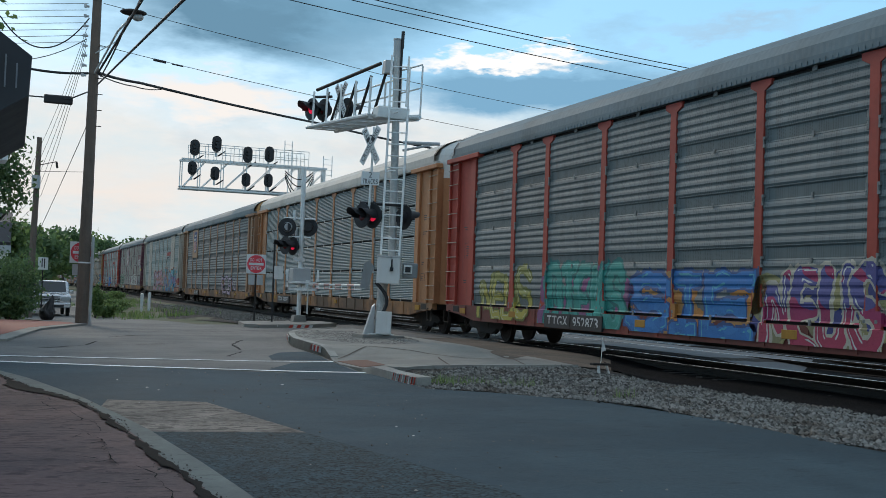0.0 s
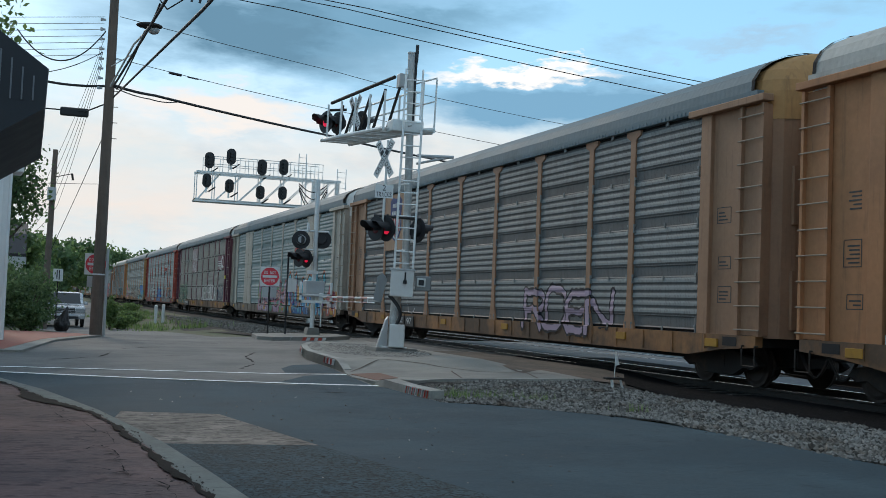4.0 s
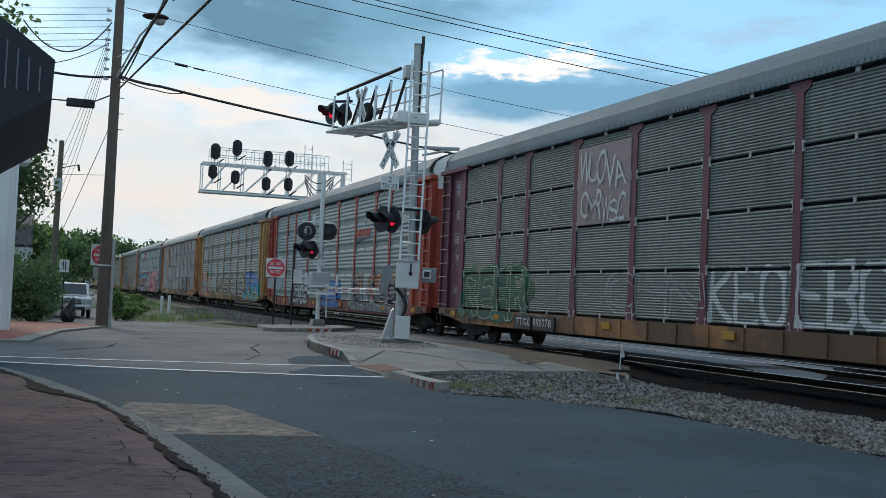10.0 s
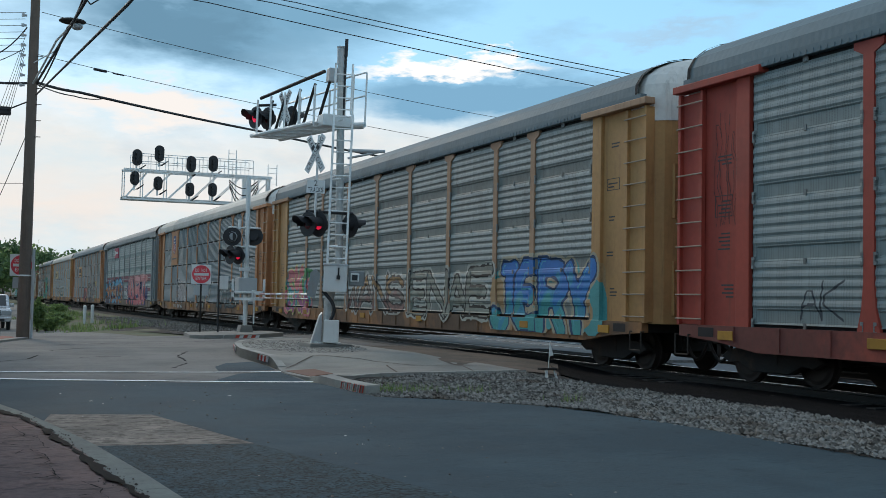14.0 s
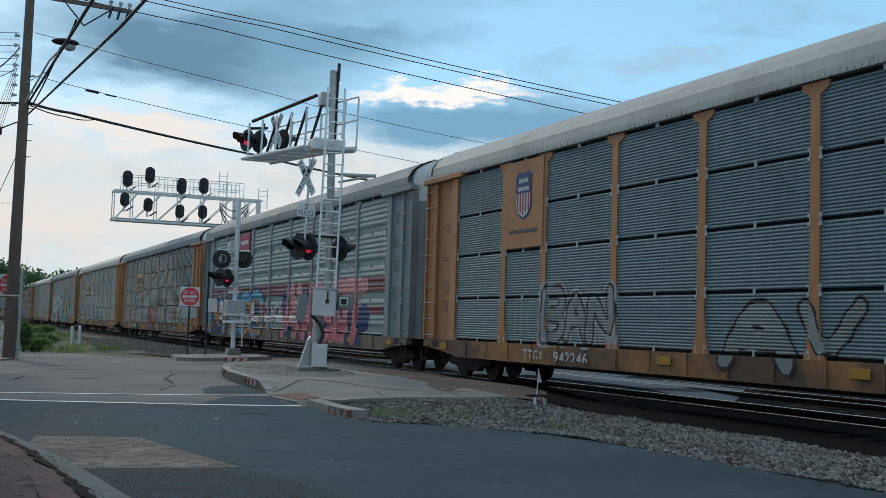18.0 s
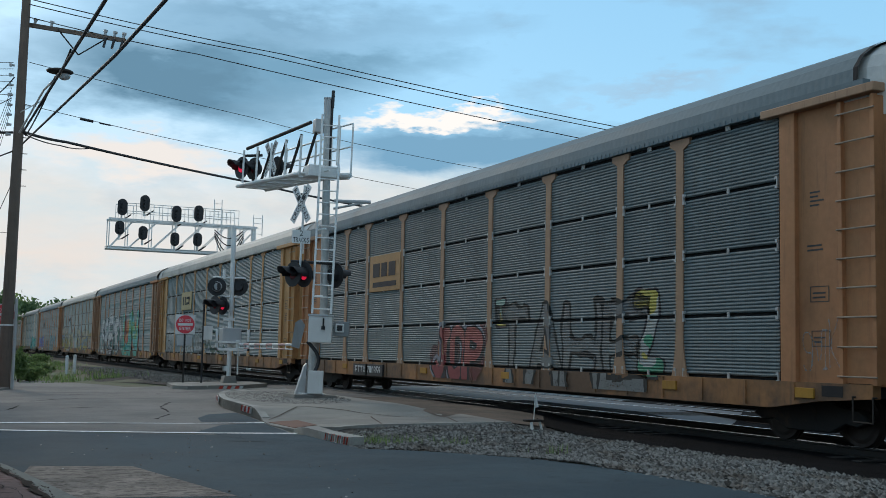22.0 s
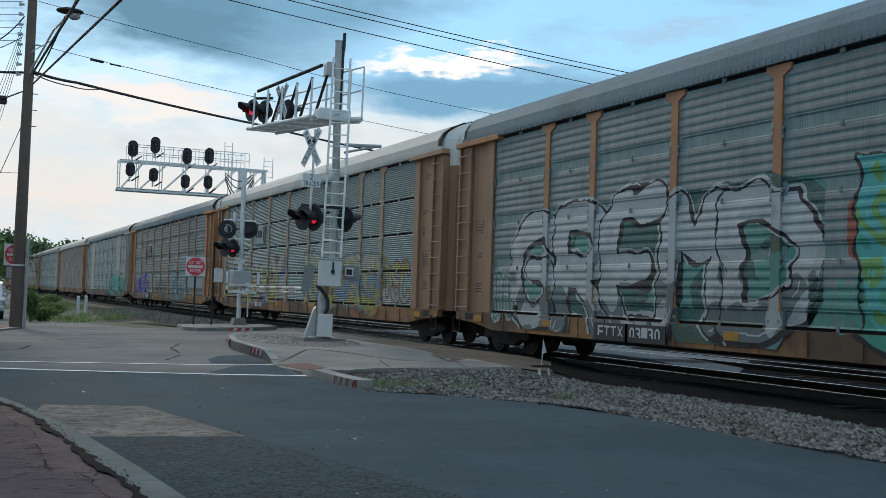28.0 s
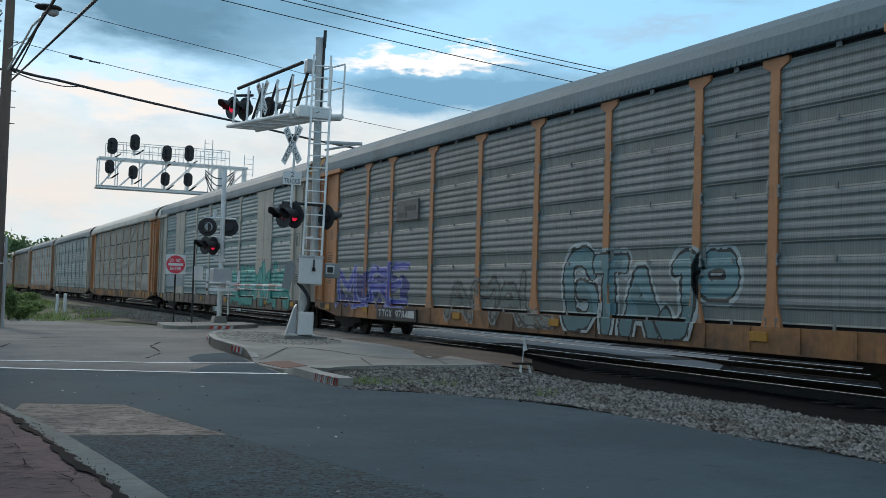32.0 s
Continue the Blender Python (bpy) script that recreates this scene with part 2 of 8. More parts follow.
def leaf_material(name, rgb):
    m = bpy.data.materials.new(name)
    g = Graph(nodes_of(m))
    r = g.n("ShaderNodeNewGeometry").outputs["Random Per Island"]
    col = g.mix(r, (rgb[0] * 0.55, rgb[1] * 0.6, rgb[2] * 0.6, 1), (rgb[0] * 1.5, rgb[1] * 1.35, rgb[2] * 1.2, 1))
    d = g.n("ShaderNodeBsdfPrincipled", Base_Color=col, Roughness=0.55)
    t = g.n("ShaderNodeBsdfTranslucent", Color=col)
    mx = g.n("ShaderNodeMixShader", i0=0.45, i1=d.outputs[0], i2=t.outputs[0])
    g.n("ShaderNodeOutputMaterial", Surface=mx.outputs[0])
    return m


M["leaf"] = leaf_material("leaf", (0.15, 0.235, 0.085))
M["leaf_dark"] = leaf_material("leaf_dark", (0.105, 0.180, 0.080))
M["bark"] = material("bark", (0.09, 0.07, 0.055), 0.9, vary=0.3)
M["siding"] = material("siding", (0.78, 0.78, 0.76), 0.6, vary=0.08, scale=2)
M["shingle"] = material("shingle", (0.055, 0.05, 0.052), 0.9, vary=0.3)
M["awning"] = material("awning", (0.020, 0.024, 0.030), 0.6, vary=0.15, scale=2)
M["awning_seam"] = material("awning_seam", (0.16, 0.175, 0.19), 0.5, vary=0.1)
M["car_silver"] = material("car_silver", (0.50, 0.52, 0.54), 0.25, metal=0.6, vary=0.05, bump=0)
M["glass_dark"] = material("glass_dark", (0.03, 0.035, 0.04), 0.08, vary=0.05, bump=0)
M["rubber"] = material("rubber", (0.02, 0.02, 0.02), 0.85, vary=0.15)
M["flag_cloth"] = material("flag_cloth", (0.55, 0.12, 0.14), 0.85, vary=0.1)
M["flag_blue"] = material("flag_blue", (0.03, 0.04, 0.12), 0.85, vary=0.1)
M["plastic_bin"] = material("plastic_bin", (0.03, 0.026, 0.026), 0.55, vary=0.15)


# ---------------------------------------------------------------- mesh helpers
def part(name, bm, mat, parent=None, label=""):
    me = bpy.data.meshes.new(name)
    bm.to_mesh(me)
    bm.free()
    return part_of(name, me, mat, parent, label)


def part_of(name, me, mat, parent=None, label=""):
    if mat is not None and not me.materials:
        me.materials.append(mat)
    ob = new(name, me)
    if parent is not None:
        ob.parent = parent
    if label:
        ob["label"] = label
    return ob


def empty(name, m=None):
    ob = new(name)
    ob.empty_display_size = 0.2
    if m is not None:
        ob.matrix_world = m
    return ob


def box(bm, x0, y0, z0, x1, y1, z1, bevel=0.0, m=None):
    r = bmesh.ops.create_cube(bm, size=1.0)
    vs = r["verts"]
    for v in vs:
        v.co = Vector(((x0 + x1) / 2 + v.co.x * (x1 - x0), (y0 + y1) / 2 + v.co.y * (y1 - y0), (z0 + z1) / 2 + v.co.z * (z1 - z0)))
    if m is not None:
        bmesh.ops.transform(bm, matrix=m, verts=vs)
    if bevel:
        es = list({ed for v in vs for ed in v.link_edges})
        bmesh.ops.bevel(bm, geom=es, offset=bevel, segments=2, affect="EDGES", profile=0.5)
    return vs


def rod(bm, a, b, r, r2=None, seg=8):
    a, b = Vector(a), Vector(b)
    d = b - a
    m = Matrix.Translation((a + b) / 2) @ d.to_track_quat("Z", "Y").to_matrix().to_4x4()
    bmesh.ops.create_cone(bm, cap_ends=True, segments=seg, radius1=r, radius2=r if r2 is None else r2, depth=d.length, matrix=m)


def boxes(*specs, bevel=0.0):
    bm = bmesh.new()
    for s in specs:
        box(bm, *s, bevel=bevel)
    return bm


def rods(*specs, seg=8):
    bm = bmesh.new()
    for s in specs:
        rod(bm, *s, seg=seg)
    return bm


def prism(points, axis, lo, hi, bevel=0.0):
    """A solid: the outline in the plane across the axis, drawn out from lo to hi."""
    bm = bmesh.new()
    put = {"x": lambda p, h: (h, p[0], p[1]), "y": lambda p, h: (p[0], h, p[1]), "z": lambda p, h: (p[0], p[1], h)}[axis]
    f = bm.faces.new([bm.verts.new(put(p, lo)) for p in points])
    r = bmesh.ops.extrude_face_region(bm, geom=[f])
    d = Vector(put((0, 0), hi - lo))
    bmesh.ops.translate(bm, verts=[v for v in r["geom"] if isinstance(v, bmesh.types.BMVert)], vec=d)
    bmesh.ops.recalc_face_normals(bm, faces=bm.faces)
    if bevel:
        bmesh.ops.bevel(bm, geom=bm.edges[:], offset=bevel, segments=1, affect="EDGES")
    return bm


def smoothstep(a, b, x):
    u = min(max((x - a) / (b - a), 0), 1)
    return u * u * (3 - 2 * u)


def ground_z(x, y):
    """The street lies a little below the rails, and falls towards the far side street."""
    dip = 0.15 * smoothstep(10.3, 12.0, x) * (1 - smoothstep(21.5, 24, y) + smoothstep(43, 46, y))
    return 0.12 * smoothstep(4.5, 11.0, x) - dip - 0.30 * smoothstep(41, 58, y) * (1 - smoothstep(4, 9, x))


def sheet(name, poly, lift, mat, step=2.0, thick=0.0, label="", category="", wobble=0.0):
    """A paved surface: its outline cut into a net and laid on the ground."""
    bm = bmesh.new()
    f = bm.faces.new([bm.verts.new((x, y, 0)) for x, y in poly])
    bmesh.ops.triangulate(bm, faces=[f])
    for ax, n in ((0, (1, 0, 0)), (1, (0, 1, 0))):
        lo, hi = min(p[ax] for p in poly), max(p[ax] for p in poly)
        k = math.floor(lo / step) * step + step
        while k < hi and k < 90:
            if k > -40:
                bmesh.ops.bisect_plane(bm, geom=bm.verts[:] + bm.edges[:] + bm.faces[:], plane_co=Vector(n) * k, plane_no=n)
            k += step
    for v in bm.verts:
        v.co.z = ground_z(v.co.x, v.co.y) + (lift(v.co.x, v.co.y) if callable(lift) else lift) + wobble * (noise.noise(v.co * 0.7))
    for f in bm.faces:
        if f.normal.z < 0:
            f.normal_flip()
    if thick:
        rim = [ed for ed in bm.edges if ed.is_boundary]
        r = bmesh.ops.extrude_edge_only(bm, edges=rim)
        for v in r["geom"]:
            if isinstance(v, bmesh.types.BMVert):
                v.co.z -= thick
    ob = part(name, bm, mat)
    return tagged(ob, label, category, kind="structure")


# ---------------------------------------------------------------- ground, streets, kerbs
def big_ground():
    bm = bmesh.new()
    xs = [-1500, -400, -120, -40] + [-20 + 2 * i for i in range(26)] + [60, 120, 400, 1500]
    ys = [-1500, -300, -60] + [-20 + 2 * i for i in range(50)] + [100, 140, 250, 600, 1800]
    net = [[bm.verts.new((x, y, ground_z(x, y) - 0.035)) for y in ys] for x in xs]
    for i in range(len(xs) - 1):
        for j in range(len(ys) - 1):
            bm.faces.new((net[i][j], net[i + 1][j], net[i + 1][j + 1], net[i][j + 1]))
    return tagged(part("ground", bm, M["grass"]), "rough grass and soil beside the streets and tracks", "ground", kind="structure")


big_ground()
YARD_Y = 20.5
ROAD_R = [(6.0, 16.9), (6.05, 16.35), (6.71, 15.66), (7.24, 14.82), (7.69, 13.97), (7.93, 12.89), (8.05, 11.83), (8.1, 10.6), (8.12, 9.4), (8.25, 6.5), (8.6, -2), (9.2, -20)]
GUT = [(-0.45, 20.44), (0.25, 18.05), (0.62, 16.3), (0.9, 14.92), (1.15, 13.2), (1.34, 11.74), (1.45, 10.5), (1.53, 9.59), (1.63, 8.15), (1.8, 4), (2.0, -20)]
KERB = [(-0.62, 20.14), (-0.07, 18.0), (0.23, 16.38), (0.55, 15.3), (0.83, 14.3), (1.02, 12.7), (1.15, 11.0), (1.24, 9.6), (1.33, 8.5), (1.45, 4), (1.6, -20)]
sheet("road", [(-40, 27.5), (-12, 24), (-3, 22.6), (-0.7, 22.1), (1.7, 20.75), (4.4, 19.65), (5.9, 19.35), (6.05, 19.0)] + ROAD_R + GUT[::-1] + [(-3, 22.0), (-12, 23), (-40, 26)],
      0.0, M["asphalt"], 2.0, label="smooth dark blue-grey asphalt street in front of the crossing", category="road")
sheet("road", [(-40, 27.5), (-12, 24), (-3, 22.6), (-0.7, 22.1), (1.7, 20.75), (4.4, 19.65), (5.9, 19.35), (6.3, 23.6), (7.2, 29.8), (8.0, 33.0), (9.5, 33.6), (12.9, 31.5), (12.9, 42.2), (8.0, 42.0), (6.4, 42.2), (2.3, 40.3), (0.45, 35.6), (-0.5, 29.2), (-12, 30), (-40, 33)],
      -0.004, M["old_asphalt"], 2.0, label="worn pale asphalt of the street across the tracks", category="road")
sheet("road", [(2.3, 40.3), (6.4, 42.2), (5.6, 52), (4.6, 61.7), (5.5, 90), (9, 160), (3, 160), (-0.8, 90), (-0.5, 62), (0.9, 45)],
      -0.008, M["old_asphalt"], 2.5, label="narrow grey side street running beside the tracks", category="road")
sheet("road_patch", [(1.17, 14.94), (2.36, 14.6), (2.9, 11.5), (1.36, 11.72), (1.0, 13.9)], 0.004, M["patch"], 1.0, label="pale rough repair patch in the dark asphalt", category="road patch")
sheet("road_patch", [(1.36, 11.72), (2.9, 11.5), (3.25, 9.8), (3.6, 8.0), (3.9, 5.0), (1.78, 5.0), (1.66, 8.15), (1.55, 9.6)], 0.004, M["coarse_asphalt"], 1.0, label="coarse ravelled dark asphalt beside the kerb", category="road patch")
sheet("pavement", KERB + [(-12, -20), (-12, 22.6), (-3, 21.6)], 0.045, M["sidewalk"], 1.0, thick=0.12, label="dark red worn brick-coloured sidewalk with a broken edge", category="pavement", wobble=0.01)
sheet("kerb", KERB[:] + GUT[::-1], 0.02, M["gutter"], 1.0, thick=0.08, label="weathered concrete kerb strip between sidewalk and street", category="kerb")
sheet("pavement", [(-0.5, 29.2), (0.45, 35.6), (2.0, 39.9), (1.6, 41.0), (-1.4, 42.6), (-14, 43), (-14, 30.2)], 0.06, M["brick_red"], 1.5, thick=0.1, label="red brick pavement at the far corner", category="pavement")
sheet("kerb", [(-0.5, 29.2), (0.45, 35.6), (2.0, 39.9), (2.35, 39.9), (0.8, 35.3), (-0.1, 28.7), (-8, 29.3), (-8, 29.9)], 0.055, M["concrete"], 1.5, thick=0.08, label="pale concrete kerb round the brick corner", category="kerb")


def strip(name, a, b, w, lift, mat, label):
    a, b = Vector((*a, 0)), Vector((*b, 0))
    n = (b - a).cross(Vector((0, 0, 1))).normalized() * w / 2
    return sheet(name, [(p.x, p.y) for p in (a + n, b + n, b - n, a - n)], lift, mat, 1.5, label=label, category="road marking")


strip("road_line", (-8, 24.6), (6.15, 22.3), 0.16, 0.006, M["paint_white"], "worn white line painted across the pale asphalt")
strip("road_line", (-8, 25.2), (1.7, 20.85), 0.17, 0.010, M["paint_white"], "white edge line between old and new asphalt")
strip("road_line", (1.7, 20.85), (5.95, 19.45), 0.17, 0.010, M["paint_white"], "white edge line between old and new asphalt")


def crumbs(name, n, place, lo, hi, mat, label, category, seed, flat=0.7):
    """Loose stones as one joined mesh of small angular lumps."""
    rng = np.random.default_rng(seed)
    base = np.array([(1, 0, 0), (-1, 0, 0), (0, 1, 0), (0, -1, 0), (0, 0, 1), (0, 0, -1)], float)
    tri = np.array([(0, 2, 4), (2, 1, 4), (1, 3, 4), (3, 0, 4), (2, 0, 5), (1, 2, 5), (3, 1, 5), (0, 3, 5)])
    vs, fs = [], []
    for i in range(n):
        x, y, z = place(rng)
        s = rng.uniform(lo, hi)
        b = base * rng.uniform(0.6, 1.25, (6, 1)) * s
        t = rng.uniform(0, 6.28)
        c, q = math.cos(t), math.sin(t)
        b = np.c_[b[:, 0] * c - b[:, 1] * q, b[:, 0] * q + b[:, 1] * c + b[:, 2] * 0.3, b[:, 2] * flat]
        vs.append(b + (x, y, z))
        fs.append(tri + 6 * i)
    me = bpy.data.meshes.new(name)
    me.from_pydata(np.concatenate(vs).tolist(), [], np.concatenate(fs).tolist())
    return tagged(part_of(name, me, mat), label, category, kind="stuff")


def edge_x(y):
    pts = sorted([(p[1], p[0]) for p in ROAD_R])
    return float(np.interp(y, [p[0] for p in pts], [p[1] for p in pts]))


# concrete apron of the crossing: a raised island that runs down to a walkway ramp
APRON_FRONT = [(6.15, 22.4), (6.24, 22.95), (6.36, 24.2), (6.45, 25.9), (6.56, 27.7), (6.85, 29.4), (7.15, 30.8), (7.6, 32.1), (8.05, 32.6), (8.9, 33.2), (9.8, 33.6)]


def apron_lift(x, y):
    return 0.025 + 0.19 * smoothstep(22.5, 24.1, y) * (1 - smoothstep(9.6, 10.9, x))


def along(line, off):
    """A line moved sideways, to the right of its direction."""
    out = []
    for i, p in enumerate(line):
        a, b = Vector((*line[max(i - 1, 0)], 0)), Vector((*line[min(i + 1, len(line) - 1)], 0))
        n = (b - a).cross(Vector((0, 0, 1))).normalized() * off
        out.append((p[0] + n.x, p[1] + n.y))
    return out


sheet("pavement", APRON_FRONT + [(10.6, 33.2), (11.0, 31.8), (11.0, 29.0), (10.75, 26.5), (10.7, 24.0), (11.3, 21.6), (10.5, 19.95), (9.3, 20.2), (8.2, 20.45), (7.5, 20.55), (7.0, 20.3), (6.45, 19.8), (6.12, 20.2), (6.0, 21.3)],
      apron_lift, M["concrete"], 0.7, thick=0.27, label="raised pale concrete island that ramps down to a walkway", category="pavement")
sheet("kerb", APRON_FRONT[1:] + along(APRON_FRONT[1:], 0.17)[::-1], lambda x, y: apron_lift(x, y) + 0.012, M["kerb_stone"], 0.7, thick=0.27, label="pale rounded concrete kerb round the island", category="kerb")
sheet("kerb", [(6.12, 20.2), (6.0, 19.3), (5.98, 18.2), (6.03, 16.9), (6.28, 16.95), (6.22, 18.2), (6.3, 19.3), (6.55, 19.65), (7.1, 20.2), (7.6, 20.4), (8.2, 20.33), (9.3, 20.08), (10.4, 19.82), (10.45, 19.97), (9.3, 20.24), (8.2, 20.50), (7.5, 20.58), (7.0, 20.38), (6.5, 19.92), (6.3, 20.1)],
      lambda x, y: 0.045 + 0.085 * (1 - smoothstep(19.2, 20.1, y)), M["kerb_stone"], 0.5, thick=0.2, label="low concrete kerb with a striped end beside the gravel", category="kerb")
sheet("tactile_plate", [(6.16, 22.1), (6.84, 22.35), (6.8, 20.95), (6.2, 20.45)], lambda x, y: apron_lift(x, y) + 0.008, M["rust_plate"], 1.0, thick=0.02, label="rust-brown tactile plate set in the walkway", category="tactile plate")
sheet("pavement_patch", [(10.0, 23.3), (10.65, 24.3), (10.9, 23.2), (9.9, 21.9)], lambda x, y: apron_lift(x, y) + 0.006, M["brown_earth"], 0.7, label="brown stained slab in the concrete walkway", category="pavement patch")
sheet("pavement", [(11.0, 31.8), (11.0, 29.0), (10.75, 26.5), (10.7, 24.0), (11.3, 21.6), (10.5, 19.95), (11.2, 19.9), (12.9, 23.0), (12.9, 31.5)], 0.022, M["brown_earth"], 1.0, label="brown packed earth between the walkway and the rail", category="pavement", wobble=0.02)
for pts in ([(6.66, 24.6), (7.5, 23.9), (8.2, 23.4), (9.1, 22.4), (10.6, 21.7)], [(6.2, 22.5), (7.3, 23.9)], [(8.0, 20.6), (8.6, 22.9)], [(9.5, 20.3), (10.0, 22.0)]):
    outline = along(pts, -0.02) + along(pts, 0.02)[::-1]
    sheet("crack", outline, lambda x, y: apron_lift(x, y) + 0.005, M["brown_earth"], 0.7, label="dark joint between the concrete slabs", category="joint")
sheet("road_patch", [(5.2, 24.2), (5.7, 25.4), (6.4, 25.7), (6.3, 24.0), (6.15, 22.75), (5.0, 22.9)], 0.003, M["asphalt"], 1.0, label="dark asphalt wedge against the island kerb", category="road patch")
sheet("road_patch", [(4.4, 20.4), (4.75, 18.7), (5.85, 19.2), (6.0, 21.2), (6.1, 22.3), (5.2, 22.0)], 0.0035, M["asphalt"], 1.0, label="dark asphalt patch at the foot of the ramp", category="road patch")
sheet("pavement", [(7.6, 39.6), (7.95, 38.7), (9.9, 38.8), (11.2, 40.5), (11.2, 42.6), (7.9, 42.3)], 0.12, M["concrete"], 1.0, thick=0.2, label="small concrete island under the far crossing signal", category="pavement")
sheet("ballast_bed", ROAD_R[::-1] + [(6.28, 17.0), (6.28, 19.3), (7.1, 20.2), (8.2, 20.33), (10.4, 19.82), (11.3, 21.5), (12.9, 23.9), (12.9, 30), (40, 30), (40, -20)], -0.015, M["ballast"], 1.2, label="grey crushed stone between street and rails", category="gravel", wobble=0.05)
sheet("ballast_bed", [(8.2, 42.2), (12.7, 42.2), (40, 42.2), (40, 220), (12.0, 220), (9.5, 110), (7.8, 66), (6.6, 52)], -0.01, M["ballast"], 3.0, label="grey ballast shoulder beyond the crossing", category="gravel", wobble=0.05)
sheet("road", [(12.6, 30), (19.0, 30), (19.0, 42.2), (12.6, 42.2)], 0.012, M["old_asphalt"], 3.0, label="asphalt and timber crossing surface between the rails", category="road")
sheet("road", [(19.0, 30), (60, 30), (60, 42.2), (19.0, 42.2)], 0.012, M["asphalt"], 3.0, label="dark asphalt street beyond the tracks", category="road")

# laid where the train keeps the sky off the ballast; its colour holds that shade
sheet("ballast_bed", [(10.0, -20), (10.0, 12.0), (10.2, 16.5), (10.9, 19.3), (12.0, 21.3), (12.85, 23.5), (12.85, 30.0), (16.2, 30.0), (16.2, YARD_Y), (19.0, YARD_Y + 3), (19.0, 30.0), (60, 30.0), (60, -20)], 0.012, M["ballast_shaded"], 1.2, label="dark ballast along the rails with the train shade in its colour", category="gravel", wobble=0.05)

sheet("ballast_bed", [(16.2, YARD_Y), (16.2, 30.0), (19.0, 30.0), (19.0, YARD_Y + 3)], 0.02, material("pale_gravel", (0.10, 0.106, 0.113), 0.85, vary=0.4, scale=1.5, fine=12), 2.5, label="pale gravel yard beyond the tracks", category="gravel")


def near_gravel(rng):
    y = rng.uniform(4, 20.3)
    lo = edge_x(y) if y < 16.9 else 6.3 + 2.2 * max(0, y - 19.3)
    x = lo + (max(12.4, lo + 0.3) - lo) * rng.uniform(0, 1)
    if x > 10.25 and lo < 10.2:
        x = lo + (10.25 - lo) * rng.uniform(0, 1)
    if y < 17.1:
        x += rng.normal(0, 0.05)
    return x, y, ground_z(x, y) + 0.01 + 0.04 * noise.noise(Vector((x, y, 0)) * 0.7)


crumbs("gravel", 9000, near_gravel, 0.022, 0.050, M["stone"], "coarse grey and pale crushed stone beside the rails", "gravel", 2)
crumbs("gravel", 24000, near_gravel, 0.008, 0.024, M["stone"], "loose grey and pale crushed stone beside the rails", "gravel", 3)
crumbs("gravel", 7000, lambda r: ((lambda x, y: (x, y, ground_z(x, y)))(r.uniform(8.4, 12.8), r.uniform(42.5, 75))), 0.018, 0.048, M["stone"], "crushed stone shoulder beyond the crossing", "gravel", 4)


def island_gravel(rng):
    while True:
        x, y = rng.uniform(6.7, 10.2), rng.uniform(24.6, 32.5)
        if abs((x - 8.2) / 1.35) ** 2 + abs((y - 28.2) / 3.6) ** 2 < 1:
            return x, y, ground_z(x, y) + apron_lift(x, y)


crumbs("gravel", 2600, island_gravel, 0.008, 0.024, M["stone"], "fine grey gravel on the crossing island", "gravel", 6)
crumbs("debris", 260, lambda r: (r.uniform(2.0, 8.0), r.uniform(6, 21), ground_z(5, 12) + 0.004), 0.006, 0.02, M["stone"], "scattered grit on the asphalt", "debris", 8)


def ribbon(name, pts, lo, hi, lift, mat, label, category, seed, rough=0.03, step=0.12):
    """A thin ragged strip laid along a line: a gap or a crack with uneven edges."""
    rng = random.Random(seed)
    bm = bmesh.new()
    prev = None
    line = [Vector((*p, 0)) for p in pts]
    for a, b in zip(line, line[1:]):
        n = max(1, int((b - a).length / step))
        nrm = (b - a).cross(Vector((0, 0, 1))).normalized()
        for i in range(n):
            p = a.lerp(b, i / n)
            row = []
            for off in (lo, hi):
                q = p + nrm * ((off(p.y) if callable(off) else off) + rng.gauss(0, rough))
                row.append(bm.verts.new((q.x, q.y, ground_z(q.x, q.y) + lift)))
            if prev:
                f = bm.faces.new((prev[0], row[0], row[1], prev[1]))
                f.normal_update()
                if f.normal.z < 0:
                    f.normal_flip()
            prev = row
    return tagged(part(name, bm, mat), label, category, kind="structure")


def bulge(y):
    return 0.085 + 0.24 * math.exp(-((y - 16.0) / 0.8) ** 2) + 0.025 * math.sin(y * 2.7)


KLINE = KERB[:-1] + [(1.5, 2.0)]
ribbon("kerb_gap", KLINE, lambda y: 0.02, bulge, 0.058, M["crack"], "ragged dark gap between sidewalk and kerb", "pavement gap", 31, 0.02)
crack_rng = random.Random(5)
for k in range(9):
    y0 = 15.2 - k * 1.0
    kx = lambda y: float(np.interp(y, [p[1] for p in KERB][::-1], [p[0] for p in KERB][::-1]))
    off = 0.35 + 0.10 * math.sin(k * 1.7)
    pts = [(kx(y0 - 0.2 * j) - off - crack_rng.gauss(0, 0.03), y0 - 0.2 * j) for j in range(6)]
    ribbon("crack", pts, -0.003, 0.005, 0.061, M["crack"], "long crack in the sidewalk beside its broken edge", "crack", k, 0.005, 0.06)
    for j in range(3):
        yc = y0 - crack_rng.uniform(0, 1.0)
        xa = kx(yc) - 0.2 - crack_rng.uniform(0, 0.25)
        ribbon("crack", [(xa, yc), (xa - 0.12, yc + crack_rng.uniform(-0.12, 0.12)), (xa - crack_rng.uniform(0.18, 0.4), yc + crack_rng.uniform(-0.2, 0.2))], -0.004, 0.006, 0.061, M["crack"], "short crack across the crumbling sidewalk edge", "crack", 50 + 3 * k + j, 0.006, 0.05)
